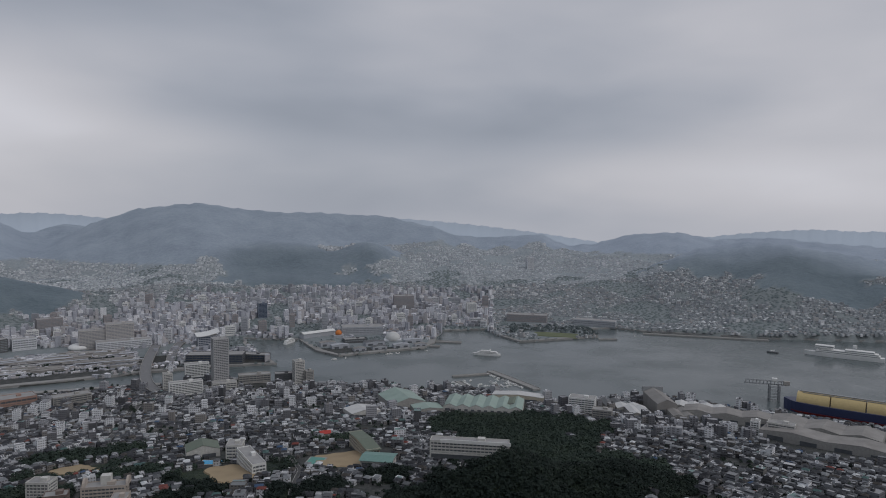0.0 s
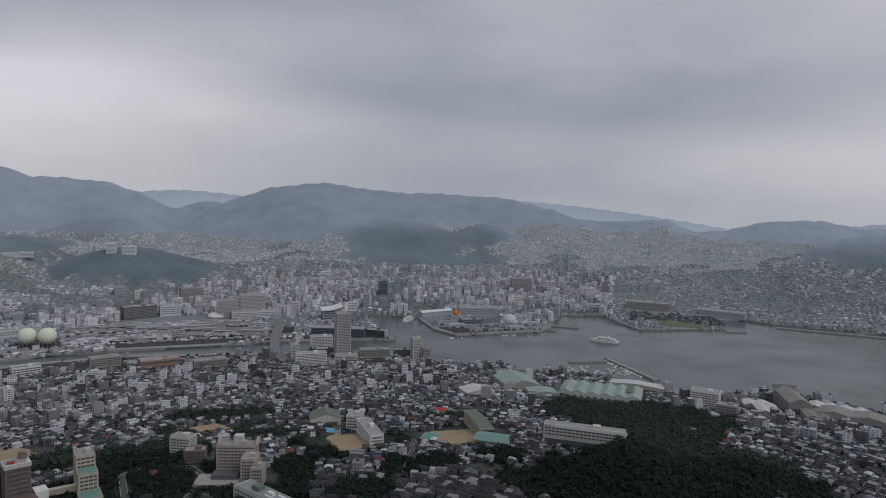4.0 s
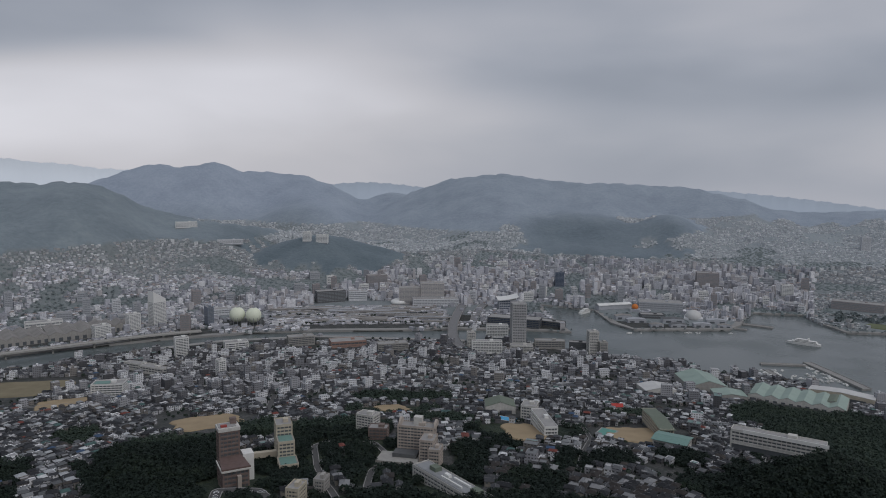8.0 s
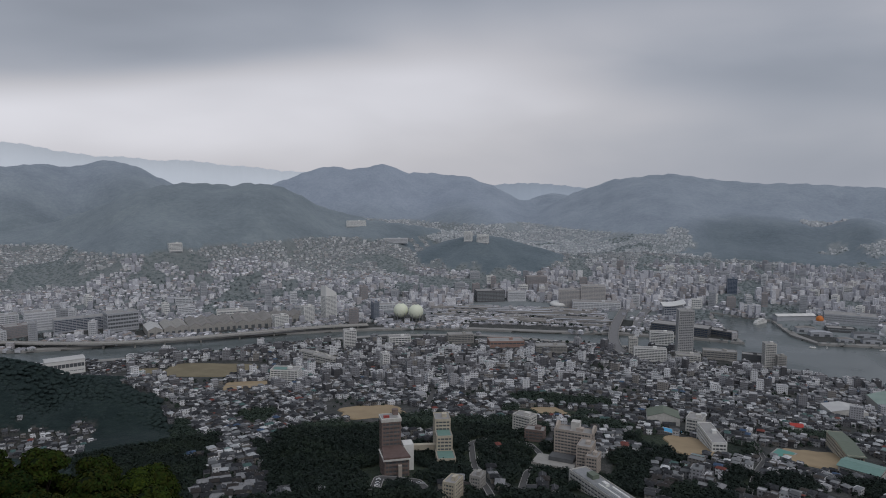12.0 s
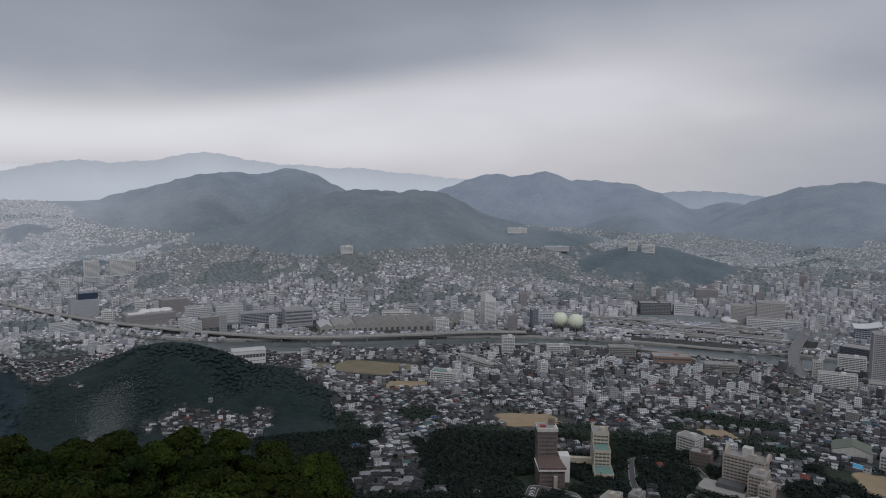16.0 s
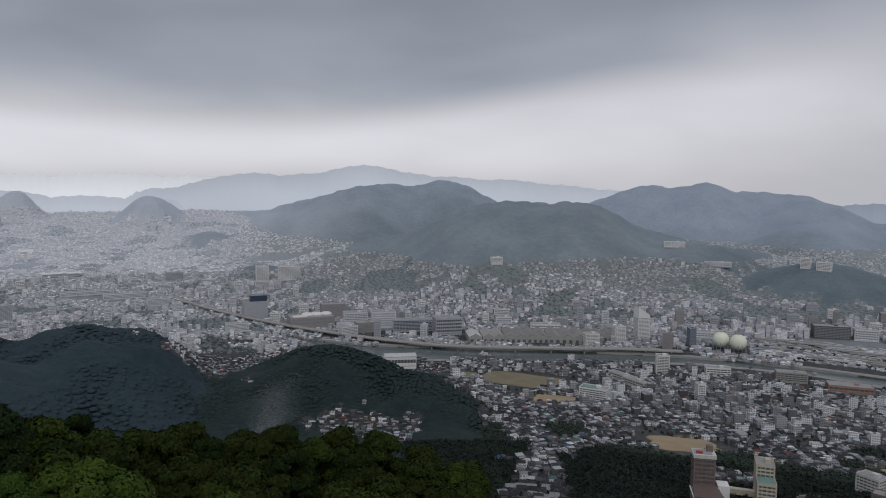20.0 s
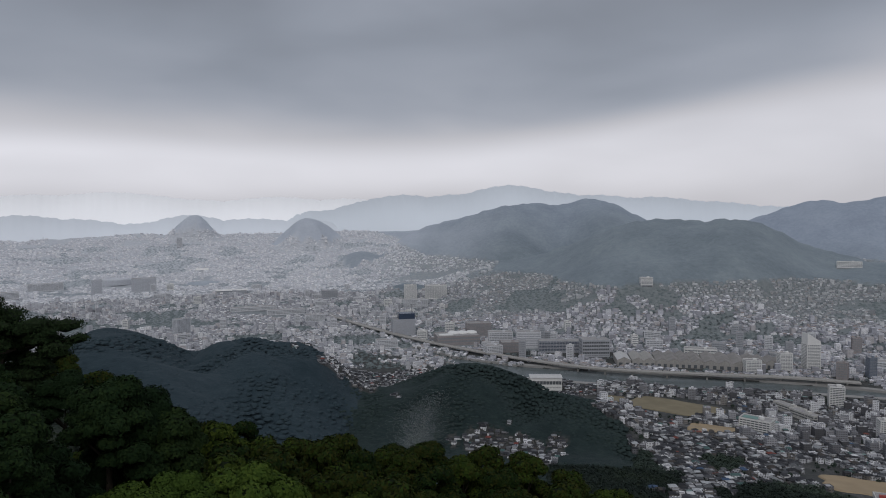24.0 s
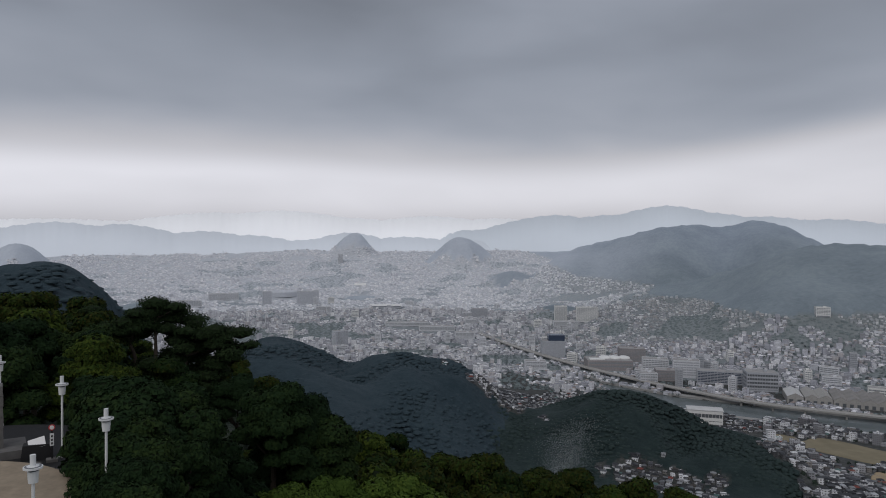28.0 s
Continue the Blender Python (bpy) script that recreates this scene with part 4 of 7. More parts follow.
NAVYGLASS = plain("dark_blue_glass", (0.05, 0.07, 0.11), 0.2, 0.15)
TRACKBED = plain("track_ballast", (0.27, 0.258, 0.245), 0.95, 0.3, 0.03)
QUAY = plain("quay_concrete", (0.30, 0.295, 0.285), 0.9, 0.2, 0.05)

# quays along the water
def quays():
    pts = [Vector((x, y, 0)) for x, y in SHORE]
    n = len(pts)
    verts, faces = [], []
    for q, p in enumerate(pts):
        a, b = pts[q - 1], pts[(q + 1) % n]
        way = (b - a).normalized()
        out = Vector((-way.y, way.x, 0))  # the shore runs anticlockwise: land lies to its right
        out = -out if inside(SHORE, np.array([p.x + out.x * 9]), np.array([p.y + out.y * 9]))[0] else out
        for o, z in ((-0.5, -4.0), (-0.5, 4.3), (16, 4.4), (16, -4.0)):
            verts.append(p + out * o + Vector((0, 0, z)))
    for q in range(n):
        for k in range(3):
            a, b = q * 4, ((q + 1) % n) * 4
            faces.append((a + k, b + k, b + k + 1, a + k + 1))
    ob = mesh_object("pavement", [tuple(v) for v in verts], faces, [QUAY])
    tagged(ob, "concrete quay walls and aprons along the harbour and river", "quay", kind="structure")


quays()


def pier_wall(label, points, width, lift=2.4):
    return ribbon("breakwater", label, "breakwater", [(*polar(a, r), 0) for a, r in points], width, QUAY, lift, 6.0, 0.9)


pier_wall("low concrete breakwater of the marina", [(-0.9, 1412), (-4.0, 1440)], 9)
pier_wall("long dark breakwater arm of the marina", [(-4.0, 1462), (-6.0, 1390), (-7.9, 1325)], 16, 3.0)
pier_wall("landing stage with moored boats", [(-1.3, 1370), (-2.6, 1310), (-3.3, 1290)], 10)
pier_wall("long straight breakwater off the far shore", [(-16.2, 2005), (-25.3, 2035)], 14, 2.6)
pier_wall("ferry pier with low sheds", [(1.0, 1790), (-1.6, 1775)], 16)
pier_wall("low concrete pier of the ferry quay", [(3.0, 1740), (0.2, 1720)], 12)
pier_wall("short concrete pier beside the park", [(-12.8, 1880), (-14.2, 1895)], 10)

for a, r in ((6.5, 1745), (3.0, 1725), (9.0, 1680), (6.0, 1690), (1.0, 1760)):
    keep_clear(a, r, 44)
# the raised road bridge over the river mouth
ribbon("road_bridge", "curving grey raised road bridge over the river mouth", "bridge",
       [(*polar(a, r), z) for a, r, z in ((22.0, 2080, 5), (22.2, 1900, 7), (22.8, 1690, 13), (23.3, 1530, 15), (23.2, 1400, 12), (22.2, 1335, 8), (20.6, 1330, 5))], 21, BRIDGEDECK, 1.0, 2.4, 1.3, 55)
ribbon("road_bridge", "second grey raised road curving behind the tower", "bridge",
       [(*polar(a, r), z) for a, r, z in ((18.0, 2010, 5), (20.5, 1860, 8), (21.3, 1720, 9), (21.5, 1600, 6))], 19, BRIDGEDECK, 1.0, 2.0, 1.2, 50)
for a, r in ((22.4, 1770), (22.9, 1650), (23.2, 1540), (23.25, 1440), (20.9, 1800)):
    keep_clear(a, r, 34)
ribbon("viaduct", "long grey elevated expressway on pale piers along the river", "viaduct",
       [(*polar(a, r), 4) for a, r in ((93, 3300), (87.3, 2640), (84, 2280), (80.8, 2010), (76.5, 1790), (72, 1650), (67.7, 1560), (63.0, 1500), (59.0, 1488), (53, 1505), (48.0, 1535), (43.5, 1548))], 17, CONCRETE, 8.0, 1.7, 1.0, 45)
for k in range(26):
    a = 43 + k * 1.6
    keep_clear(a, float(np.interp(a, [43.5, 48, 53, 59, 63, 67.7, 72, 76.5, 80.8, 84], [1548, 1535, 1505, 1488, 1500, 1560, 1650, 1790, 2010, 2280])), 26)
for k in range(16):  # clear water front and rail yard
    keep_clear(23.5 + k * 1.0, 1660, 62)
    keep_clear(24.0 + k * 0.9, 1745, 40)

# -- by the bridge and the harbour
block("apartment_tower", "tall pale grey apartment tower by the river mouth", "apartment tower", 17.82, 1376, 28, 25, 92, TOWERGREY, DARKGLASS, 12, 3.2, 8)
block("podium_block", "low pale block at the foot of the tower", "apartment block", 17.5, 1350, 44, 20, 14, PALE, DARKGLASS, 6)
block("apartment_tower", "slim pale apartment tower by the shore", "apartment tower", 11.72, 1358, 19, 17, 46, PALE, DARKGLASS, 20, 3.1, 5)
block("apartment_block", "grey apartment block beside the slim tower", "apartment block", 10.9, 1352, 15, 14, 27, CONCRETE, DARKGLASS, 20, 3.1, 4)
block("office_block", "long dark glazed government office on the quay", "office", 18.1, 1590, 120, 40, 20, DARKSHEET, NAVYGLASS, -12, 4.2, 16)
block("office_block", "dark glazed office wing by the basin", "office", 15.2, 1600, 66, 26, 13, DARKSHEET, NAVYGLASS, -22, 4.2, 9)
ob = block("terminal_hall", "dark block with an upswept white roof", "hall", 18.76, 1790, 46, 34, 26, FARGREY, NAVYGLASS, 8, 4.5, 8, plant=False)
bm = bmesh.new()
cols = []
for q in range(13):
    u = -27 + 54 * q / 12
    z = 27.5 + 9.0 * (q / 12) ** 2.4
    cols.append([bm.verts.new((u, v, z + dz)) for v, dz in ((-22, 0), (22, 2.5), (22, 1.3), (-22, -1.2))])
for a, b in zip(cols, cols[1:]):
    for q in range(4):
        bm.faces.new((a[q], a[(q + 1) % 4], b[(q + 1) % 4], b[q]))
bm.faces.new(cols[0][::-1])
bm.faces.new(cols[-1])
part("swept_roof", bm, WHITE, ob, "upswept white roof")
block("office_block", "white office slab behind the flats", "office", 19.55, 1472, 46, 18, 26, WHITE, DARKGLASS, 6, 3.4, 8)
block("apartment_block", "long white block of flats by the bridge", "apartment block", 20.38, 1332, 58, 15, 24, WHITE, DARKGLASS, 8, 3.0, 11)
block("apartment_block", "white stepped block of flats by the bridge ramp", "apartment block", 21.7, 1372, 16, 14, 32, PALE, DARKGLASS, 8, 3.0, 4)
block("office_block", "dark low office near the tower", "office", 15.2, 1392, 60, 20, 16, CONCRETE, DARKGLASS, 5, 3.6, 9)
block("office_block", "black-framed low building near the shore", "office", 12.9, 1380, 34, 18, 18, DARKSHEET, DARKGLASS, 0, 3.6, 6)
ob = block("station_hotel", "broad grey station building with stepped blocks", "station", 25.0, 1850, 62, 36, 56, FARBEIGE, FARGLASS, 5, 3.4, 10)
storeys(ob, 60, 30, 44, FARBEIGE, FARGLASS, 3.4, 9, x=-58, y=2)
storeys(ob, 120, 34, 20, FARPALE, FARGLASS, 4.0, 16, x=6, y=-36)
ob = thing("station_canopy", "white shell roof at the station", "canopy", 27.7, 1850, 0, clear=32)
part("shell_roof", dome(24, 0.42), WHITE, ob)
part("column", boxes(*[(16 * math.cos(q), 12 * math.sin(q), -1, 1.0, 1.0, 6) for q in range(6)]), STEEL, ob)
ob.location.z += 4.5

ob = thing("ferry_terminal", "ferry terminal with a long white curved roof", "terminal", 10.2, 1850, 32, clear=60)
part("hall", boxes((0, 0, -2, 96, 22, 12)), FARGREY, ob)
for q in range(6):
    w = part("roof_wave", gable(15.5, 24, 11, 3.6, 1.0, 0.5), WHITE, ob, "white roof vault")
    w.matrix_basis = Matrix.Translation((-40 + q * 16, 0, 0))
ob = thing("sphere_hall", "orange sphere on a low hall by the terminal", "hall", 8.5, 1838, 0, clear=26)
part("base", boxes((0, 0, -2, 26, 26, 8)), FARGREY, ob)
p = part("sphere", dome(8.5, 1.0), ORANGE, ob, "orange panelled sphere")
p.matrix_basis = Matrix.Translation((0, 0, 10))
ob = thing("dome_hall", "white domed hall on the ferry quay", "hall", 4.06, 1790, 0, clear=32)
p = part("dome", dome(19, 0.85), LIGHTSHEET, ob, "pale dome")
p.matrix_basis = Matrix.Translation((0, 0, 6))
part("ring_wall", boxes((0, 0, -2, 44, 30, 6)), FARPALE, ob)
block("shopping_hall", "broad brown shopping hall behind the ferry quay", "shopping centre", 6.6, 1890, 110, 50, 20, FARGREY, FARGLASS, 6, 5, 12)
block("shopping_hall", "low dark hall on the ferry pier", "hall", 7.2, 1770, 56, 26, 9, DARKSHEET, FARGLASS, 14, 4.5, 8)
for q, (a, r, w, d, h) in enumerate(((8.4, 1700, 44, 20, 8), (6.8, 1665, 30, 16, 6), (5.2, 1680, 36, 18, 7), (3.4, 1700, 40, 16, 8), (1.8, 1715, 30, 14, 6), (5.6, 1730, 50, 22, 9), (2.4, 1760, 46, 18, 8), (9.4, 1730, 40, 20, 9))):
    shed("low pale harbour shed on the ferry quay", a, r, w, d, h, (FARGREY, RUST, DARKSHEET)[q % 3], FARGREY, 1, 18, 2.4, group="ferry quay sheds", name="harbour_shed")
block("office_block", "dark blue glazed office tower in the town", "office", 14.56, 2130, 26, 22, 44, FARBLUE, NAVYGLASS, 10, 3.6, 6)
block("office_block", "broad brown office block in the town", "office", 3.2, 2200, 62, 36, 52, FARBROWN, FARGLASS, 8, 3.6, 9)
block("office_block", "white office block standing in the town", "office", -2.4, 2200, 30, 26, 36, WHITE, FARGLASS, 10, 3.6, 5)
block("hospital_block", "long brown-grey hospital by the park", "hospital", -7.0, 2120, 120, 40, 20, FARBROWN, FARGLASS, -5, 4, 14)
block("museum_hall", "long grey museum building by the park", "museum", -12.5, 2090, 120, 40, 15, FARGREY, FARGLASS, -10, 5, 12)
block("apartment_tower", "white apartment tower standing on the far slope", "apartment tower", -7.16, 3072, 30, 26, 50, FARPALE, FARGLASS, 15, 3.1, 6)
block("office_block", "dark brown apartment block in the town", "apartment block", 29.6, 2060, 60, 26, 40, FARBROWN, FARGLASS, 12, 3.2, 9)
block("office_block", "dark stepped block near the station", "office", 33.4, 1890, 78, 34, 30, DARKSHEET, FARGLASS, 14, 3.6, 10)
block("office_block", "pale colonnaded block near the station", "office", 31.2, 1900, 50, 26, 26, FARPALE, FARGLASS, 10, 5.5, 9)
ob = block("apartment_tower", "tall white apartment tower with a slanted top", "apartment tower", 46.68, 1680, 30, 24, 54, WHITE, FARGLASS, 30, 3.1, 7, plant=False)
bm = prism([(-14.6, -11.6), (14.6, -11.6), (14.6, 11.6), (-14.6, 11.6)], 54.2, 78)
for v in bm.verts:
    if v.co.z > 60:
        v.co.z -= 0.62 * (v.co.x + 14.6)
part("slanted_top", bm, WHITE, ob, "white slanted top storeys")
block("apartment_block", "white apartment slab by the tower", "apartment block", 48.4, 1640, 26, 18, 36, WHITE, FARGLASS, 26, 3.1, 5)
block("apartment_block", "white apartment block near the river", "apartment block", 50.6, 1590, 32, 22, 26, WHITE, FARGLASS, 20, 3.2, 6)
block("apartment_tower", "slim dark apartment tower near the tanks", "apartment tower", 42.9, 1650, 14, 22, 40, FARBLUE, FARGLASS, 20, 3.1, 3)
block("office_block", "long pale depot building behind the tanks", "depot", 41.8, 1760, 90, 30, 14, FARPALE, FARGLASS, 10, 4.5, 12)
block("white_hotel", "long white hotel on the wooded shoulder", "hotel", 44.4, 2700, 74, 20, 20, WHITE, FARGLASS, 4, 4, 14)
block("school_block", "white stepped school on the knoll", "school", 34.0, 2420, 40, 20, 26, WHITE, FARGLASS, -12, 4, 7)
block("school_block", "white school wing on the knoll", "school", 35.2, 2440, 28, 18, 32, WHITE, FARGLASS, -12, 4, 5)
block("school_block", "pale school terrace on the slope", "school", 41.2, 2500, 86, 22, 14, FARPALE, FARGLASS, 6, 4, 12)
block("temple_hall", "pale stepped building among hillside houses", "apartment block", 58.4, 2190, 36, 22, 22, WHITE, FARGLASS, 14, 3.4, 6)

for q, a in enumerate((40.75, 39.5)):
    ob = thing("gas_tank", "pale green spherical gas tank on legs", "gas tank", a, 1640 - 14 * q, 0, group="gas tanks", clear=36)
    p = part("sphere", dome(17.5, 1.0, 32, 12, True), TANKGREEN, ob)
    p.matrix_basis = Matrix.Translation((0, 0, 21))
    leg = part("leg", boxes((0, 0, -1, 0.9, 0.9, 21)), STEEL, ob)
    leg.matrix_basis = Matrix.Translation((16.5, 0, 0))
    for k in range(1, 12):
        again("leg", leg, Matrix.Translation((16.5 * math.cos(k * math.pi / 6), 16.5 * math.sin(k * math.pi / 6), 0)))
    part("catwalk", boxes((0, 0, 38.2, 7, 7, 0.4), (17.8, 0, 20, 1.2, 6, 0.4)), STEEL, ob)

# -- rail yard: tracks, platforms, low sheds
patch("rail_yard", "brown ballasted rail yard with many tracks", "rail yard", 30.5, 1700, 420, 180, TRACKBED, 2, 0.5, True, 0.03)
for q in range(22):
    ribbon("railway_track", "pair of rails on dark sleepers in the yard", "railway track", [(*polar(23.6 + 0.05 * q, 1622 + q * 7.4), 4.8), (*polar(31, 1612 + q * 7.2), 4.8), (*polar(38.4, 1636 + q * 6.6), 4.8)], 2.6, DARKSHEET if q % 3 else STEEL, 0.5, 0.4)
rnd = random.Random(5)
for q in range(34):
    a, r = rnd.uniform(24.5, 37.5), rnd.uniform(1590, 1800)
    ob = thing("yard_shed", "low grey rail yard shed", "shed", a, r, rnd.uniform(-6, 6), 4.6, "rail yard sheds")
    w, d, h = rnd.uniform(18, 60), rnd.uniform(6, 12), rnd.uniform(3.5, 6)
    part("wall", boxes((0, 0, 0, w, d, h)), CONCRETE if q % 2 else RUST, ob)
    part("roof", gable(w, d, h, 1.2, 0.5, 0.25), RUST if q % 4 else FARGREY, ob)

for q in range(12):  # platform roofs and standing trains, in line with the tracks
    a, r = 24.6 + (q * 37 % 12) * 1.02, 1640 + 13.4 * q
    ob = thing("platform_roof", "long pale platform roof in the rail yard", "platform", a, r, 2, 4.6, "rail yard platforms")
    w = 90 + (q * 53 % 70)
    part("slab", boxes((0, 0, 0, w + 10, 6, 1.0)), QUAY, ob)
    part("roof", gable(w, 8, 5.0, 0.9, 0.4, 0.3), (RUST, FARGREY, TRACKBED)[q % 3], ob)
    post = part("post", boxes((0, 0, 1, 0.4, 0.4, 4.2)), STEEL, ob)
    post.matrix_basis = Matrix.Translation((-w * 0.4, 0, 0))
    for k in (-0.2, 0.0, 0.2, 0.4):
        again("post", post, Matrix.Translation((w * k, 0, 0)))
for q in range(11):
    a, r = 25.0 + (q * 29 % 11) * 1.1, 1634 + 14.2 * q
    ob = thing("train", "short standing train of silver and dark carriages", "train", a, r, 2, 5.4, "standing trains")
    paint = (STEEL, LIGHTSHEET, DARKSHEET)[q % 3]
    coach = part("carriage", boxes((0, 0, 0.6, 19, 2.9, 3.0)), paint, ob)
    band = part("window_band", boxes((0, 0, 2.0, 17, 3.0, 0.8)), DARKGLASS, ob)
    for k in range(1, 2 + q % 4):
        again("carriage", coach, Matrix.Translation((20 * k, 0, 0)))
        again("window_band", band, Matrix.Translation((20 * k, 0, 0)))

# -- sheds and works along the river
for q, (a, r, w, d, n, m) in enumerate(((52.2, 1640, 116, 100, 4, RUST), (56.0, 1625, 100, 96, 4, RUST), (58.7, 1610, 50, 80, 2, CONCRETE), (49.4, 1665, 66, 60, 3, RUST), (60.2, 1600, 30, 70, 1, LIGHTSHEET))):
    shed("grey-brown sawtooth works hall by the river", a, r, w, d, 13, m, CONCRETE, n, 8, 7, group="river works")
block("depot_hall", "long white hall behind the works", "hall", 54.3, 1720, 72, 26, 17, WHITE, FARGLASS, 4, 6, 10)
block("hospital_block", "grey hospital block with dark vertical recesses", "hospital", 62.4, 1660, 64, 40, 40, FARGREY, DARKGLASS, 14, 8, 12)
block("office_block", "long dark-banded office wing", "office", 65.2, 1700, 100, 30, 28, FARGREY, NAVYGLASS, 6, 3.6, 14)
block("hospital_block", "tall plain white hospital block", "hospital", 67.7, 1745, 60, 34, 40, FARPALE, FARGREY, 6, 6, 4)
block("hospital_block", "white hospital wing beside the river", "hospital", 70.0, 1770, 60, 34, 34, FARPALE, FARGLASS, 6, 4, 9)
block("office_block", "brown stepped office by the river", "office", 69.2, 1690, 46, 30, 24, FARBROWN, FARGLASS, 12, 3.4, 8)
block("office_block", "pale office with ribbon windows by the viaduct", "office", 70.6, 1640, 40, 26, 24, FARPALE, FARGLASS, 24, 3.6, 7)
ob = block("concert_hall", "broad brown hall with wave-shaped white roofs", "concert hall", 73.6, 1790, 110, 60, 24, FARBROWN, FARGLASS, 12, 7, 14, plant=False)
for q in range(3):
    p = part("roof_wave", dome(15, 0.34), WHITE, ob, "white wave roof")
    p.matrix_basis = Matrix.Translation((-6 + q * 24, 12, 25)) @ Matrix.Diagonal((1, 1.2, 1, 1))
part("roof_slab", boxes((-30, -10, 24.4, 36, 20, 2)), WHITE, ob, "white flat roof")
ob = block("unfinished_tower", "blue-grey screened tower with a dark top", "office", 78.0, 1930, 62, 40, 44, FARGREY, FARGREY, 8, 6, 5)
part("top_storey", boxes((8, 0, 44, 44, 34, 16)), NAVYGLASS, ob, "dark netted top")
for s in (-10, 24):
    part("crane_mast", boxes((s, 0, 58, 1.6, 1.6, 26), (s + 4, 0, 82, 18, 1.2, 1.4)), STEEL, ob)
block("apartment_block", "pale block of flats by the river bend", "apartment block", 79.4, 1745, 52, 26, 20, FARPALE, FARGLASS, 10, 3.2, 9)
block("apartment_block", "brown block of flats behind the concert hall", "apartment block", 71.8, 1900, 66, 36, 34, FARBROWN, FARGLASS, 10, 3.2, 9)
block("university_block", "large white hospital tower up the valley", "hospital", 75.3, 2560, 76, 34, 50, WHITE, FARGLASS, 6, 3.8, 12)
block("university_block", "white hospital wing up the valley", "hospital", 77.4, 2570, 44, 30, 56, WHITE, FARGLASS, 6, 3.8, 7)
block("university_block", "lower white hospital wing up the valley", "hospital", 77.0, 2440, 84, 30, 28, FARPALE, FARGLASS, 6, 3.8, 12)
block("school_block", "pale block by the valley knoll", "school", 84.0, 2650, 60, 28, 28, FARGREY, FARGLASS, 6, 3.8, 8)
ob = thing("stadium_roof", "low hall with a bright white roof", "stadium", 91.7, 2850, 0, clear=75)
part("hall", boxes((0, 0, -2, 120, 40, 9)), FARGREY, ob)
part("white_roof", gable(126, 44, 9, 4, 1.0, 0.8), WHITE, ob, "bright white roof")
ob = thing("monument_pavilion", "pale winged pavilion above dark trees", "pavilion", 93.8, 3440, 0, clear=50)
part("pillar", boxes((0, 0, -2, 12, 12, 44)), FARPALE, ob)
part("wing_roof", gable(56, 20, 44, 8, 1.0, 1.2), WHITE, ob)
block("apartment_block", "tall grey apartment slab at the foot of the wooded spur", "apartment block", 95.4, 2010, 40, 24, 54, FARMIST, FARGLASS, 30, 3.0, 8)
block("apartment_block", "broad dark apartment block up the valley", "apartment block", 98.0, 3020, 90, 40, 52, FARMIST, FARGREY, 5, 3.2, 10)
block("apartment_tower", "dark apartment tower up the valley", "apartment tower", 101.2, 3060, 38, 30, 56, FARMIST, FARGREY, 5, 3.2, 6)
ob = thing("ballpark", "low round baseball ground with a blue-grey rim", "stadium", 100.0, 3380, 0, clear=100)
part("stand", prism([(80 * math.cos(q * math.pi / 12), 55 * math.sin(q * math.pi / 12)) for q in range(24)], -3, 20, 1.08), FARMIST, ob)
part("field", prism([(74 * math.cos(q * math.pi / 12), 48 * math.sin(q * math.pi / 12)) for q in range(24)], 19, 22.2), FARMIST, ob)
block("apartment_tower", "pale far apartment tower before the cone hill", "apartment tower", 95.4, 4250, 30, 26, 52, FARPALE, FARGLASS, 5, 3.2, 6)
for a, r, w, h in ((104.5, 3300, 130, 30), (107, 3000, 90, 26), (87.5, 2350, 120, 16), (85.2, 2200, 60, 22), (90, 2420, 150, 12)):
    block("office_block", "long pale block on the valley floor", "office", a, r, w, 30, h, FARPALE, FARGLASS, 6, 4, 14)

# -- schools, hotels and halls on the near hillside
patch("school_field", "bare tan school playground", "playground", 17.2, 756, 48, 74, SAND, 14)
ob = thing("swimming_pool", "bright blue school swimming pool", "swimming pool", 18.5, 812, -20, clear=18)
part("rim", boxes((0, 0, -3, 26, 14, 4)), PALE, ob)
part("water", boxes((0, 0, 0.9, 23, 11.4, 0.25)), BLUEWATER, ob, "bright blue water")
shed("school gymnasium with an olive roof", 19.2, 872, 38, 30, 11, OLIVE, PALE, 1, 4, 6, name="gymnasium")
block("school_block", "white four-storey school block beside the playground", "school", 15.5, 772, 15, 60, 15, WHITE, DARKGLASS, 16, 3.6, 4)
block("school_block", "white school stair block", "school", 16.7, 834, 18, 22, 18, PALE, DARKGLASS, -10, 3.6, 5)
patch("school_field", "worn tan school playing field", "playground", 8.3, 786, 60, 78, SAND, 10)
ob = thing("swimming_pool", "teal painted empty school pool", "swimming pool", 10.4, 780, -18, clear=17)
part("rim", boxes((0, 0, -3, 20, 27, 4)), CONCRETE, ob)
part("basin", boxes((0, 0, 0.9, 17, 24, 0.25)), TEALWATER, ob, "teal painted basin")
ob = block("school_block", "long cream school block with a green roof", "school", 6.4, 822, 15, 70, 14, CREAM, DARKGLASS, 18, 3.6, 4, plant=False)
part("roof_sheet", gable(17, 75, 14.6, 2.6, 0.4, 0.3), OLIVE, ob, "green-grey sheet roof")
ob = block("gymnasium", "school hall with a bright teal roof", "gymnasium", 5.2, 756, 34, 26, 8, PALE, DARKGLASS, -14, 4, 5, plant=False)
part("teal_roof", gable(36, 28, 8.8, 2.2, 0.6, 0.4), TEALROOF, ob, "teal sheet roof")
ob = thing("red_roofed_house", "house with a bright red roof among trees", "house", 9.6, 930, 10, clear=11)
part("wall", boxes((0, 0, -4, 13, 10, 10)), PALE, ob)
part("roof", gable(14, 10.5, 6, 3, 0.7), REDROOF, ob, "bright red roof")
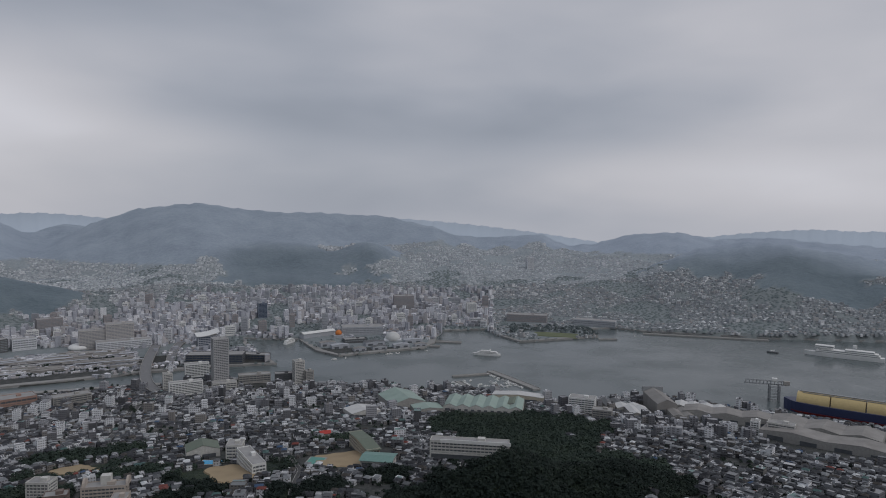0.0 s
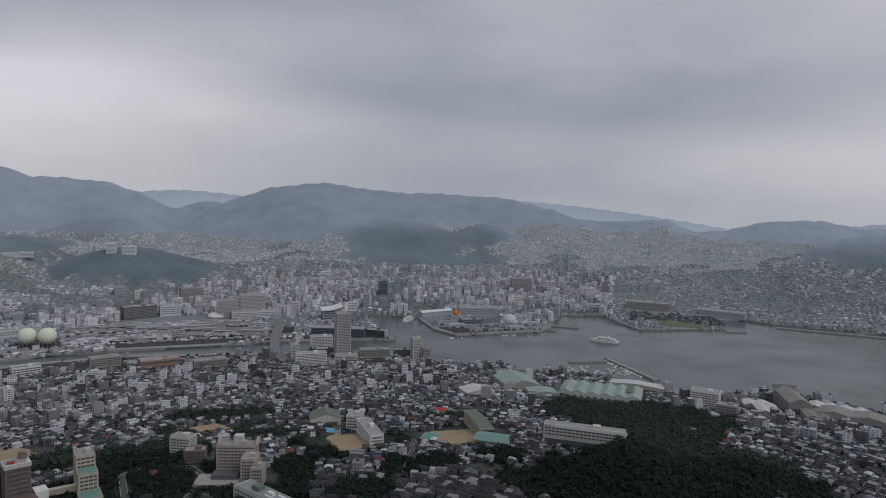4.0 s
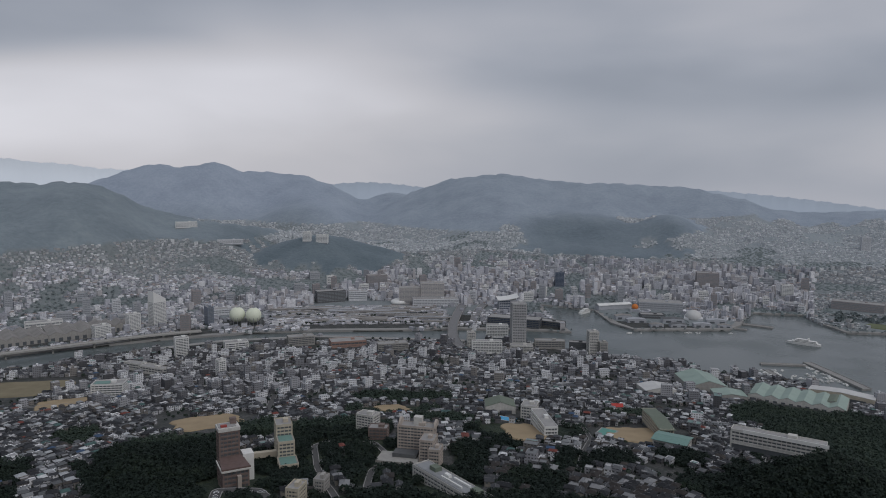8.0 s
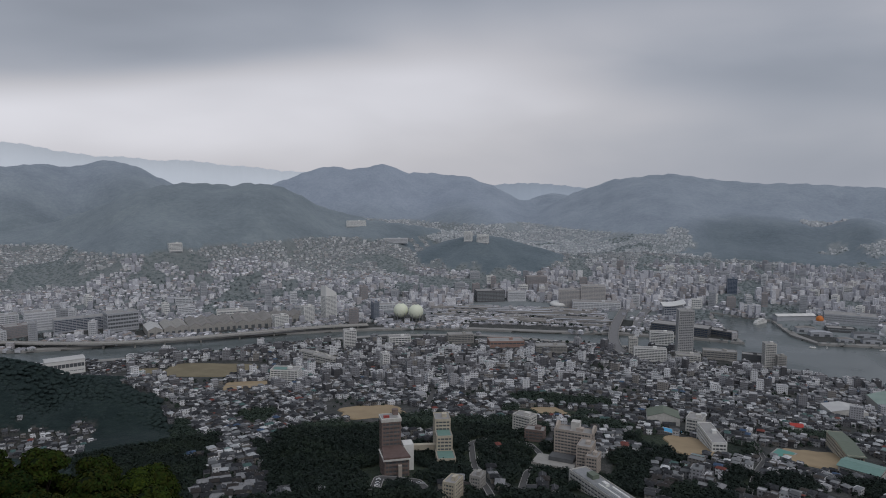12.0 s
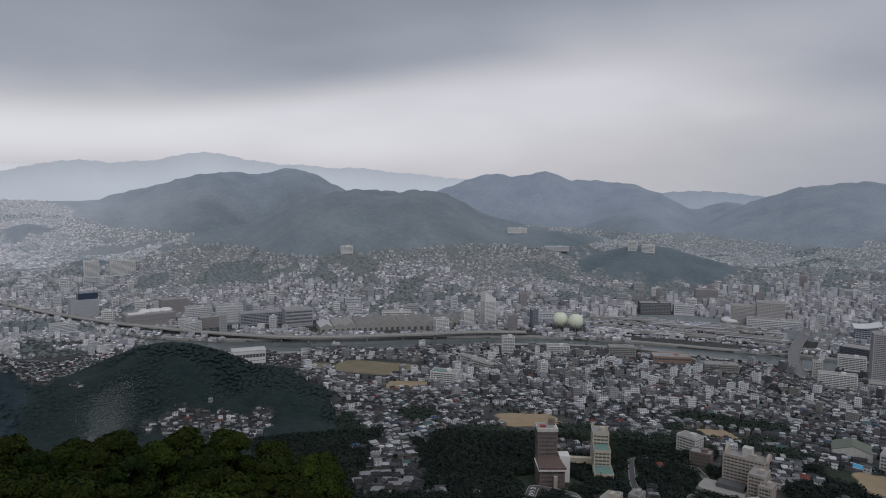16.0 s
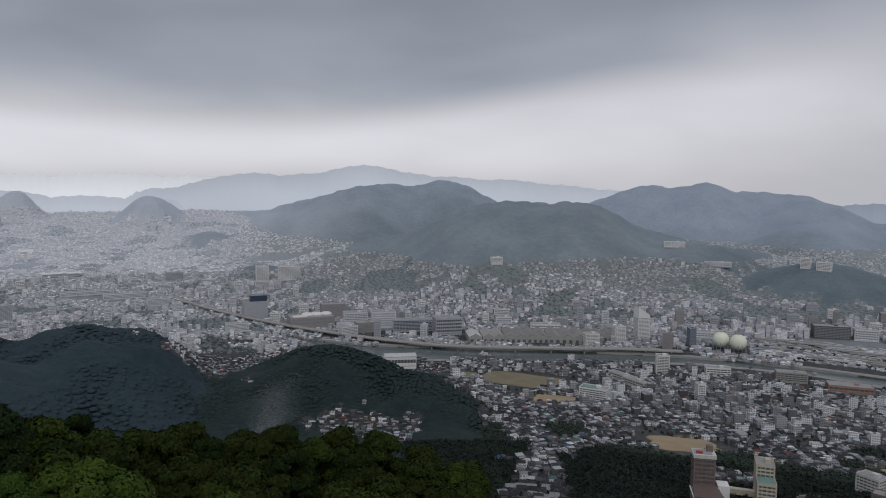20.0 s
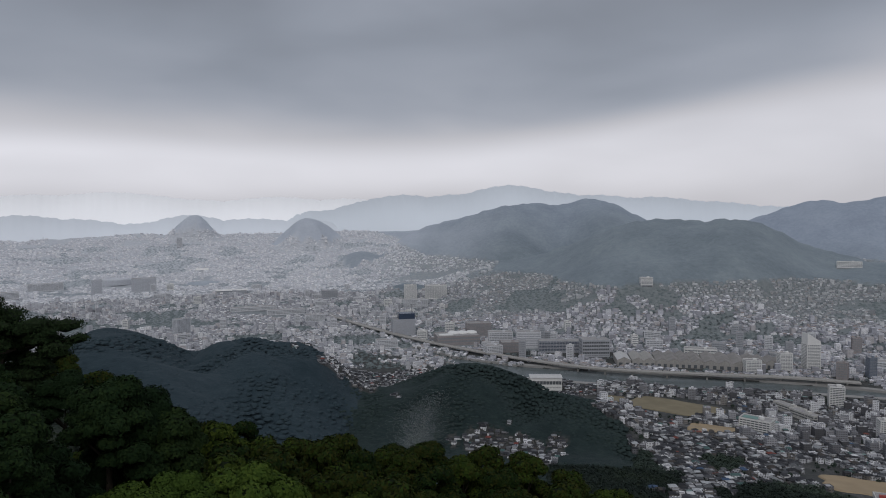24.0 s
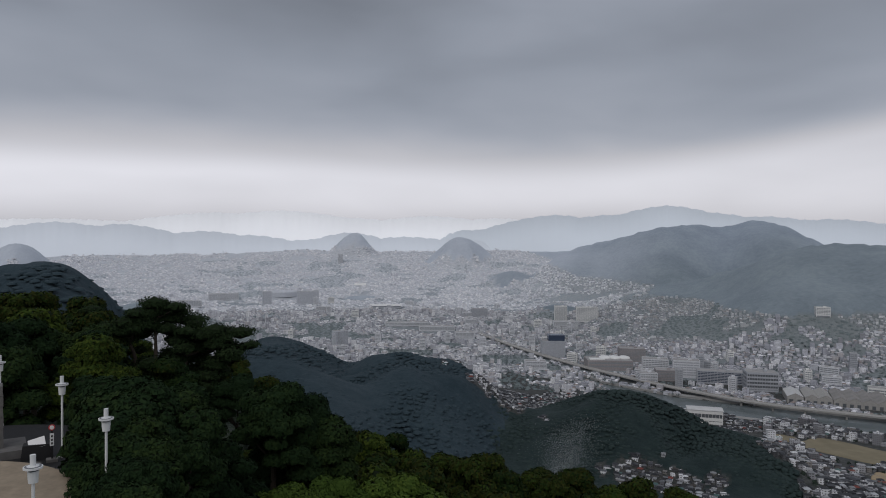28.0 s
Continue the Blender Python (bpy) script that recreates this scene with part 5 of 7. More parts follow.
patch("cleared_ground", "bare sandy clearing on the wooded knoll", "clearing", 28.2, 872, 40, 54, SAND, 20)
patch("cleared_ground", "broad bare sandy ground on the wooded knoll", "clearing", 43.2, 856, 84, 76, SAND, 6)
keep_clear(42.0, 796, 18)
keep_clear(43.4, 792, 20)
keep_clear(43.1, 806, 22)
keep_clear(44.6, 796, 18)
keep_clear(28.2, 852, 16)
keep_clear(17.1, 704, 16)
keep_clear(8.0, 748, 24)
patch("sports_field", "worn brown and green sports field by the river", "sports field", 56.2, 1245, 170, 105, DRYTURF, -24, 0.6, True, 0.04)
patch("sports_field", "small worn green field by the river", "sports field", 61.2, 1260, 40, 90, DRYTURF, -20, 0.6, True, 0.04)
patch("school_field", "bare tan school ground", "playground", 53.3, 1092, 76, 62, SAND, -10, 0.6, True, 0.06)
ob = block("school_block", "white school with a teal roof terrace", "school", 50.2, 1112, 44, 24, 20, WHITE, DARKGLASS, -16, 3.6, 8)
part("terrace", boxes((-8, -2, 20.4, 22, 14, 0.5)), TEALROOF, ob, "teal roof terrace")
block("school_block", "long pale school wing beside the field", "school", 48.0, 1290, 60, 14, 12, PALE, DARKGLASS, -46, 3.6, 9)
block("school_block", "pale green-roofed school wing", "school", 47.0, 1250, 52, 14, 12, PALE, DARKGLASS, -46, 3.6, 8)
block("apartment_tower", "slim white apartment slab among houses", "apartment tower", 42.1, 1172, 12, 16, 30, WHITE, DARKGLASS, 20, 3.0, 3)
block("apartment_block", "white apartment block by the river", "apartment block", 45.0, 1370, 24, 18, 36, WHITE, DARKGLASS, 10, 3.1, 5)
ob = block("sports_hall", "white hall with a tall glazed front by the river", "hall", 66.3, 1335, 60, 30, 24, WHITE, DARKGLASS, 6, 10, 10, plant=False)
part("roof_sheet", gable(61, 31, 25, 2.0, 0.4, 0.3), LIGHTSHEET, ob)
block("shopping_hall", "salmon and grey shopping hall by the river", "shopping centre", 32.0, 1390, 70, 34, 12, ORANGETILE, DARKGLASS, 10, 6, 9)
block("office_block", "grey office block beside the river", "office", 35.8, 1410, 52, 24, 18, CONCRETE, DARKGLASS, 10, 3.6, 8)
block("office_block", "white office block beside the river", "office", 40.9, 1395, 44, 22, 16, WHITE, DARKGLASS, 10, 3.6, 7)
block("office_block", "dark low block at the river mouth", "office", 28.3, 1352, 60, 24, 14, CONCRETE, DARKGLASS, 12, 3.6, 9)

# the brown hotel on the spur
ob = thing("hotel", "brown stepped hotel with a maroon roof on the spur", "hotel", 41.4, 585, 10, clear=32)
storeys(ob, 17, 14, 42, BROWNBRICK, DARKGLASS, 3.6, 5, x=0, y=16)
part("tower_cap", boxes((0, 16, 42, 18, 15, 3.0)), PALE, ob, "pale top storey")
part("roof_terrace", boxes((-1, 16, 45, 14, 11, 0.4)), ROOFING, ob)
part("red_awning", boxes((-4, 12.0, 45.4, 5, 3.0, 1.6)), SIGNDULL, ob, "dull red rooftop awning")
part("lift_head", boxes((5, 19.5, 45, 5, 5, 5)), BROWNBRICK, ob)
storeys(ob, 21, 24, 19, BROWNBRICK, DARKGLASS, 3.6, 6, x=0, y=-6, plant=False)
bm = prism([(-11.5, -19), (11.5, -19), (9, 7), (-9, 7)], 19.4, 21.2)
part("sloping_roof", bm, BROWNROOF, ob, "maroon sheet roof")
part("eaves", boxes((0, -19.4, 18.4, 23.5, 1.0, 1.3), (-11.4, -6, 18.4, 0.9, 25, 1.3), (11.4, -6, 18.4, 0.9, 25, 1.3)), PALE, ob)
part("entrance_pillar", boxes((2, -21, -4, 3.0, 3.4, 19)), SANDSTONE, ob)
part("annex", boxes((14.5, 10, -4, 9, 12, 26)), WHITE, ob, "white windowless annex")
ob = block("hotel_annex", "cream stepped annex with green flat roofs", "hotel", 37.3, 655, 15, 20, 36, CREAM, DARKGLASS, 6, 3.4, 4)
storeys(ob, 15, 18, 26, CREAM, DARKGLASS, 3.4, 4, x=0, y=-18, plant=False)
storeys(ob, 17, 20, 12, CREAM, DARKGLASS, 3.4, 4, x=0, y=-36, plant=False)
part("green_deck", boxes((0, -18, 26.3, 12, 15, 0.4)), TEALROOF, ob, "green roof deck")
part("green_deck", boxes((0, -36, 12.3, 14, 17, 0.4)), TEALROOF, ob, "green roof deck")
part("link", boxes((-22, -10, 8, 30, 5, 5)), CREAM, ob)
# the sandstone hotel with rounded gables
ob = thing("hotel", "sandstone hotel with rounded gable ends and stepped wings", "hotel", 26.2, 632, -14, clear=40)
storeys(ob, 40, 15, 33, SANDSTONE, DARKGLASS, 3.3, 11, x=-3, y=14)
storeys(ob, 15, 22, 27, SANDSTONE, DARKGLASS, 3.3, 5, x=14, y=-4)
storeys(ob, 12, 18, 21, SANDSTONE, DARKGLASS, 3.3, 4, x=24, y=-14)
part("lift_tower", boxes((-2, 16, 33, 9, 8, 9)), PALE, ob)
for s in (-22, 17):
    bm = prism([(7.5 * math.cos(q * math.pi / 10), 7.5 * math.sin(q * math.pi / 10)) for q in range(11)], 0, 2.2)
    p = part("round_gable", bm, SANDSTONE, ob)
    p.matrix_basis = Matrix.Translation((s, 14, 33)) @ Euler((math.pi / 2, 0, math.pi / 2)).to_matrix().to_4x4()
part("terrace", boxes((-16, -12, -6, 44, 26, 12)), CONCRETE, ob, "grey retaining terrace")
part("court_roof", boxes((-10, -6, 6.2, 26, 14, 4)), DARKSHEET, ob)
ob.matrix_basis = ob.matrix_basis @ Matrix.Scale(0.88, 4)
# the long deck roofs nearest the eye
ob = thing("hotel_terrace_block", "long low hotel block with pale roof decks and railings", "hotel", 23.2, 525, -52, clear=30)
storeys(ob, 84, 16, 12, PALE, DARKGLASS, 3.3, 20, plant=False, sink=10)
ob.location.z -= 4.0
part("roof_deck", boxes((0, 0, 12.3, 80, 13, 0.4)), STEEL, ob, "grey roof deck")
for hx in (-22, 30):
    part("roof_house", boxes((hx, 1, 12.6, 8, 6.5, 3.4)), OLIVE, ob, "grey-green roof house")
part("duct", boxes((4, -3, 12.7, 26, 1.2, 1.2), (10, 3, 12.7, 20, 1.6, 1.4), (-6, 1, 12.7, 6, 3, 2.4)), WHITE, ob)
part("railing", boxes(*[(-40 + 4 * q, -7.4, 13, 0.15, 0.15, 1.3) for q in range(21)], (0, -7.4, 14.2, 82, 0.15, 0.15)), STEEL, ob)
block("apartment_block", "yellow-green apartment block with balconies", "apartment block", 36.3, 505, 10, 16, 14, CREAM, DARKGLASS, -24, 3.0, 4)
block("apartment_block", "grey block beside the lane", "apartment block", 34.2, 535, 9, 13, 11, CONCRETE, DARKGLASS, -20, 3.0, 4)
ob = block("hospital_block", "long white hotel with square windows on the wooded hill", "hotel", -2.4, 646, 74, 13, 12, PALE, DARKGLASS, -6, 3.4, 20, z=115.0)
part("white_fascia", boxes((6, -6.9, 10.8, 66, 0.6, 3.2)), WHITE, ob, "tall white roof screen")
block("apartment_block", "pale flats in the hillside bend", "apartment block", 30.3, 760, 22, 16, 18, PALE, DARKGLASS, -30, 3.0, 6)
block("apartment_block", "red-brown flats under green roofs", "apartment block", 29.4, 715, 20, 14, 13, BROWNBRICK, DARKGLASS, -10, 3.0, 5)

# -- sheds, works and ships by the near harbour
shed("green-roofed fish market halls on the quay", -3.6, 1142, 128, 66, 9, GREENROOF, PALE, 6, -6, 4.5, group="quay halls", name="market_hall")
shed("pale green warehouse on the quay", -6.4, 1215, 90, 26, 11, LIGHTSHEET, CREAM, 1, -8, 3, group="quay halls", name="warehouse")
shed("broad green-roofed warehouse near the shore", 3.3, 1165, 60, 74, 12, GREENROOF, CONCRETE, 1, 20, 9, group="quay halls", name="warehouse")
shed("low green-roofed warehouse on the harbour quay", 1.2, 1105, 46, 34, 8, GREENROOF, CONCRETE, 1, 16, 3, group="quay halls", name="warehouse")
shed("green-roofed store behind the market", -6.0, 1150, 30, 40, 10, OLIVE, CONCRETE, 1, -6, 4, group="quay halls", name="warehouse")
shed("white-roofed hall among houses", 6.6, 1085, 48, 36, 9, LIGHTSHEET, PALE, 1, 24, 4, name="market_hall")
block("office_block", "white office block on the near quay", "office", -11.6, 1150, 42, 24, 24, WHITE, DARKGLASS, -8, 3.4, 8)
block("apartment_block", "grey block near the works", "apartment block", -13.2, 1110, 30, 20, 14, CONCRETE, DARKGLASS, -6, 3.4, 5)
ob = shed("tall dark shipyard hall with a steep end", -17.6, 1215, 32, 80, 21, RUST, RUST, 1, 18, 7, group="shipyard halls", name="shipyard_hall")
part("gantry", boxes((0, 40, 21, 36, 3, 9)), STEEL, ob)
shed("pale-roofed shipyard workshop by the dock", -20.6, 1215, 80, 34, 13, LIGHTSHEET, CONCRETE, 4, -4, 3, group="shipyard halls", name="shipyard_hall")
shed("long grey shipyard workshop", -22.6, 1180, 130, 40, 14, RUST, CONCRETE, 3, -2, 4, group="shipyard halls", name="shipyard_hall")
shed("long brown-grey shipyard hall", -29.2, 1165, 150, 56, 13, RUST, CONCRETE, 3, -8, 5, group="shipyard halls", name="shipyard_hall")
shed("long low grey works hall by the dock", -29.5, 1085, 170, 40, 12, RUST, CONCRETE, 2, -10, 4, group="shipyard halls", name="shipyard_hall")
shed("pale works hall beside the houses", -15.2, 1180, 40, 30, 9, LIGHTSHEET, CONCRETE, 2, 10, 3, group="shipyard halls", name="shipyard_hall")
block("office_block", "pale shipyard office block", "office", -26.4, 1105, 36, 18, 22, PALE, DARKGLASS, -6, 3.3, 7)
block("apartment_block", "white flats near the shipyard", "apartment block", -24.6, 1095, 12, 14, 22, WHITE, DARKGLASS, -6, 3.0, 3)
for q, (a, r) in enumerate(((-14.0, 1200), (-16.0, 1150), (-19.2, 1165))):
    shed("low works shed by the dock", a, r, 34, 46, 9, (DARKSHEET, LIGHTSHEET, RUST)[q], CONCRETE, 2, 16, 3, group="shipyard halls", name="shipyard_hall")


def hull(length, beam, depth, draft, bow=0.28, steps=28):
    """A ship's hull along x, bow at +x."""
    bm = bmesh.new()
    rows = []
    for q in range(steps + 1):
        f = q / steps
        u = -length / 2 + length * f
        k = 1.0 if f < 1 - bow else max(0.02, 1 - ((f - 1 + bow) / bow) ** 2)
        k *= min(1.0, 0.72 + f * 2.2)
        sheer = depth * (0.16 * max(0, (f - 0.6) / 0.4) ** 2)
        rows.append([bm.verts.new(c) for c in ((u, -beam / 2 * k, depth + sheer), (u, -beam / 2 * k * 0.9, -draft * 0.2), (u, -beam / 2 * k * 0.6, -draft), (u, beam / 2 * k * 0.6, -draft), (u, beam / 2 * k * 0.9, -draft * 0.2), (u, beam / 2 * k, depth + sheer))])
    for a, b in zip(rows, rows[1:]):
        for q in range(6):
            bm.faces.new((a[q], b[q], b[(q + 1) % 6], a[(q + 1) % 6]))
    bm.faces.new(rows[0])
    bm.faces.new(rows[-1][::-1])
    return bm


def ship(name, label, category, az, r, turn, length, beam, depth, paint, upper, decks):
    ob = thing(name, label, category, az, r, turn, 0.0)
    part("hull", hull(length, beam, depth, 3.0), paint, ob)
    z = depth
    for q, (x, l, w, h) in enumerate(decks):
        house = part("deck_house", boxes((x * length, 0, z, l * length, w * beam, h)), upper, ob)
        part("window_band", boxes((x * length, 0, z + h * 0.4, l * length - 1.0, w * beam + 0.3, h * 0.28)), DARKGLASS, house, "dark window row")
        z += h
    part("funnel", boxes((-0.14 * length, 0, z, 0.05 * length, 0.25 * beam, depth * 0.7)), upper, ob)
    part("mast", boxes((0.16 * length, 0, z, 0.5, 0.5, depth), (0.16 * length, 0, z + depth * 0.6, 0.4, beam * 0.4, 0.4)), STEEL, ob)
    return ob


FERRY_DECKS = [(-0.04, 0.74, 0.86, 2.6), (-0.06, 0.62, 0.8, 2.4), (0.02, 0.36, 0.7, 2.2)]
ship("ferry", "white ferry under way in the harbour", "ferry", -3.7, 1632, 172, 66, 13, 4.5, WHITE, WHITE, FERRY_DECKS)
ship("ferry", "white ferry moored by the terminal", "ferry", 12.4, 1800, 60, 52, 11, 4, WHITE, WHITE, FERRY_DECKS)
ship("cruise_ship", "large white passenger ship crossing the harbour", "ship", -30.2, 1890, 176, 165, 24, 9, WHITE, WHITE, [(-0.05, 0.8, 0.94, 4), (-0.06, 0.74, 0.9, 4), (-0.2, 0.36, 0.8, 4), (0.24, 0.24, 0.8, 5)])
ship("tugboat", "small dark tugboat in the harbour", "boat", -25.6, 1868, 170, 26, 8, 3, DARKSHEET, WHITE, [(0.05, 0.3, 0.6, 3)])
ob = thing("tanker", "navy gas tanker with yellow tank covers at the dock", "ship", -32.2, 1338, -3, 0.0)
part("hull", hull(270, 44, 17, 8, 0.12, 40), NAVY, ob)
ob.matrix_basis = ob.matrix_basis @ Euler((0, 0, math.pi)).to_matrix().to_4x4()
part("boot_top", hull(268, 43.4, 3.5, 8.2, 0.12, 40), HULLRED, ob, "dull red waterline")
for q in range(4):
    bm = bmesh.new()
    bmesh.ops.create_cone(bm, cap_ends=True, segments=28, radius1=17, radius2=17, depth=50)
    p = part("tank_cover", bm, YELLOW, ob, "rounded yellow tank cover")
    p.matrix_basis = Matrix.Translation((88 - q * 52, 0, 17)) @ Euler((0, math.pi / 2, 0)).to_matrix().to_4x4()
part("pipe_deck", boxes((10, 0, 34, 200, 4, 1.6), (10, 6, 33, 190, 1, 1)), STEEL, ob)
part("bridge_house", boxes((-115, 0, 17, 24, 40, 26)), WHITE, ob)
ob = thing("hammerhead_crane", "grey lattice hammerhead crane over the dock", "crane", -25.8, 1392, 8, 0.0)
rows = [(sx * 8, sy * 8, 0, 2.6, 2.6, 30) for sx in (-1, 1) for sy in (-1, 1)]
part("leg", boxes(*rows[:1]), STEEL, ob)
for row in rows[1:]:
    part("leg", boxes(row), STEEL, ob)
part("bracing", boxes(*[(0, s * 8, 4 + 6 * q, 17, 0.8, 0.8) for s in (-1, 1) for q in range(5)], *[(s * 8, 0, 4 + 6 * q, 0.8, 17, 0.8) for s in (-1, 1) for q in range(5)]), STEEL, ob)
part("jib", boxes((-14, -3, 30, 74, 0.9, 0.9), (-14, 3, 30, 74, 0.9, 0.9), (-14, -3, 36, 66, 0.8, 0.8), (-14, 3, 36, 66, 0.8, 0.8), *[(-48 + 6 * q, s * 3, 30, 0.6, 0.6, 6) for q in range(12) for s in (-1, 1)]), STEEL, ob)
part("counterweight", boxes((20, 0, 31, 10, 8, 7)), CONCRETE, ob)
part("cab", boxes((0, 0, 37, 9, 8, 5)), WHITE, ob)
patch("park_lawn", "green lawn of the waterside park", "lawn", -9.3, 1905, 130, 62, TURF, -6, 1.6, True, 0.03)
for k in range(6):
    keep_clear(-6.2 - k * 1.1, 1960, 45)

rnd = random.Random(8)
boat = thing("motorboat", "small white moored motorboat", "boat", -3.2, 1352, 30, 0.0, "marina boats")
part("hull", hull(10, 3.2, 1.2, 0.5, 0.4, 8), WHITE, boat)
part("cabin", boxes((-1, 0, 1.2, 3.5, 2.2, 1.4)), WHITE, boat)
part("windscreen", boxes((0.9, 0, 1.5, 0.3, 2.0, 1.0)), DARKGLASS, boat)
for q in range(92):
    if q >= 46:  # berths along the stage and inside the breakwater
        f, side = rnd.random(), rnd.choice((-1, 1))
        a, r = (-1.3 - 2.0 * f + 0.42 * side, 1370 - 80 * f) if q < 72 else (-4.1 - 3.3 * f + 0.5, 1448 - 118 * f)
    elif q < 30:
        a, r = rnd.uniform(-6.6, -1.6), 0
        r = 1362 + rnd.uniform(-26, 34) - (a + 4) * 4
    elif q < 40:
        a, r = rnd.uniform(0.5, 9), rnd.uniform(1690, 1725) - 9 * rnd.random()
        r = float(np.interp(a, [0.5, 9], [1680, 1585]))
    else:
        a, r = rnd.uniform(-17, -4), rnd.uniform(1880, 1990)
    x, y = polar(a, r)
    if inside(SHORE, np.array([x]), np.array([y]))[0]:
        copy_thing(boat, Matrix.Translation((x, y, 0)) @ Euler((0, 0, rnd.uniform(0, 6.3))).to_matrix().to_4x4())

# repeated mid-town blocks
def town_blocks():
    rnd = random.Random(21)
    kinds = []
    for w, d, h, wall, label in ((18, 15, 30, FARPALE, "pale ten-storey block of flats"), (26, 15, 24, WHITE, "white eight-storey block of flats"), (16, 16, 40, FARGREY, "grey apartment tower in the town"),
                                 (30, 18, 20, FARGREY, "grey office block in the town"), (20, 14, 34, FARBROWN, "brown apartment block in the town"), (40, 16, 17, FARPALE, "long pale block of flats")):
        kinds.append((w, d, h, wall, label))
    spots = []
    for _ in range(4000):
        zone = rnd.random()
        if zone < 0.55:
            a, r = rnd.uniform(-4, 36), rnd.uniform(1860, 2450)
        elif zone < 0.8:
            a, r = rnd.uniform(36, 72), rnd.uniform(1600, 1960)
        else:
            a, r = rnd.uniform(70, 100), rnd.uniform(1800, 3000)
        x, y = polar(a, r)
        z = float(height(x, y))
        if z < 40 and not inside(SHORE, np.array([x]), np.array([y]))[0] and free(np.array([x]), np.array([y]))[0] and all((x - u) ** 2 + (y - v) ** 2 > 38 ** 2 for u, v in spots) and not wooded(np.array([x]), np.array([y]), np.array([z]))[0]:
            spots.append((x, y))
            BUILT.append((x, y, 21))
            k = rnd.randrange(6) if a < 70 else rnd.choice((0, 1, 5))
            m = Matrix.Translation((x, y, z)) @ Euler((0, 0, radians(a + rnd.choice((0, 90)) + rnd.uniform(-14, 14)))).to_matrix().to_4x4()
            if isinstance(kinds[k], tuple):
                w, d, h, wall, label = kinds[k]
                ob = tagged(new("apartment_block"), label, "apartment block", "mid-town blocks")
                ob.matrix_basis = m
                storeys(ob, w, d, h, wall, FARGLASS, 4.6, 5, plant=True)
                kinds[k] = ob
            else:
                copy_thing(kinds[k], m)
            if len(spots) >= 135:
                break


town_blocks()

# ---- lanes and cars on the near hillside ----
def lane(label, points, width=6.0):
    route = []
    for (a0, r0), (a1, r1) in zip(points, points[1:]):
        for q in range(6):
            a, r = a0 + (a1 - a0) * q / 6, r0 + (r1 - r0) * q / 6
            x, y = polar(a, r)
            route.append((x, y, float(height(x, y))))
            keep_clear(a, r, width * 0.5 + 4.5)
    return ribbon("road", label, "road", route, width, ASPHALT, 0.9, 3.0, 0.35, kind="structure", rail=ROOFING)


lane("narrow grey lane climbing past the hotels", [(33.0, 505), (34.0, 560), (34.6, 620), (34.8, 690), (33.0, 720)])
lane("curving lane with a pale wall on the hillside", [(30.5, 520), (30.0, 590), (28.6, 640), (29.8, 690), (32.5, 700)])
lane("lane along the hotel terrace", [(43.0, 520), (42.6, 560), (39.4, 545), (38.6, 520)], 9)
lane("street between the houses", [(12.8, 560), (12.2, 680), (11.6, 740), (12.5, 830), (11.8, 930)], 5)
lane("main street down to the river", [(38.5, 880), (38.0, 1000), (37.0, 1150), (36.6, 1330)], 9)
lane("main street along the foot of the slope", [(60, 1130), (50, 1060), (38, 1030), (26, 1060), (14, 1090), (8, 1010)], 8)
lane("street towards the bridge", [(26.5, 980), (25.0, 1120), (23.5, 1300)], 8)

CARPAINT = [plain("car_white", (0.72, 0.72, 0.72), 0.3, 0.05), plain("car_silver", (0.42, 0.43, 0.44), 0.3, 0.05), plain("car_black", (0.03, 0.03, 0.035), 0.3, 0.05)]
TYRE = plain("tyre_rubber", (0.02, 0.02, 0.02), 0.9, 0.1)


def car(paint, label):
    ob = tagged(new("car"), label, "car", "parked cars")
    body = prism([(-2.1, -0.8), (-1.9, -0.85), (1.9, -0.85), (2.1, -0.7), (2.1, 0.7), (1.9, 0.85), (-1.9, 0.85), (-2.1, 0.8)], 0.3, 0.95, 0.97)
    part("body", body, paint, ob)
    part("cabin", prism([(-1.5, -0.75), (0.9, -0.75), (0.9, 0.75), (-1.5, 0.75)], 0.95, 1.5, 0.82), DARKGLASS, ob, "dark windows")
    part("roof", boxes((-0.25, 0, 1.48, 1.7, 1.2, 0.08)), paint, ob)
    bm = bmesh.new()
    bmesh.ops.create_cone(bm, cap_ends=True, segments=12, radius1=0.32, radius2=0.32, depth=0.22)
    w = part("wheel", bm, TYRE, ob)
    flip = Euler((math.pi / 2, 0, 0)).to_matrix().to_4x4()
    w.matrix_basis = Matrix.Translation((-1.3, -0.78, 0.32)) @ flip
    for x, y in ((1.3, -0.78), (1.3, 0.78), (-1.3, 0.78)):
        again("wheel", w, Matrix.Translation((x, y, 0.32)) @ flip)
    return ob


rnd = random.Random(3)
cars = [car(CARPAINT[0], "small white parked car beside the hotel lane"), car(CARPAINT[1], "small silver parked car beside the lane"), car(CARPAINT[2], "small black parked car beside the lane")]
spots = [(42.8 - 0.02 * q, 530 + 3.4 * q, 80) for q in range(8)] + [(33.6 + 0.1 * q, 545 + 14 * q, 4) for q in range(7)] + [(38.9 + 0.35 * q, 538 + q, 85) for q in range(4)]
for q, (a, r, t) in enumerate(spots):
    x, y = polar(a, r)
    m = Matrix.Translation((x, y, float(height(x, y)) + 0.92)) @ Euler((0, 0, radians(a + t + 90))).to_matrix().to_4x4()
    if q < 3:
        cars[q].matrix_basis = m
    else:
        copy_thing(cars[rnd.randrange(3)], m)

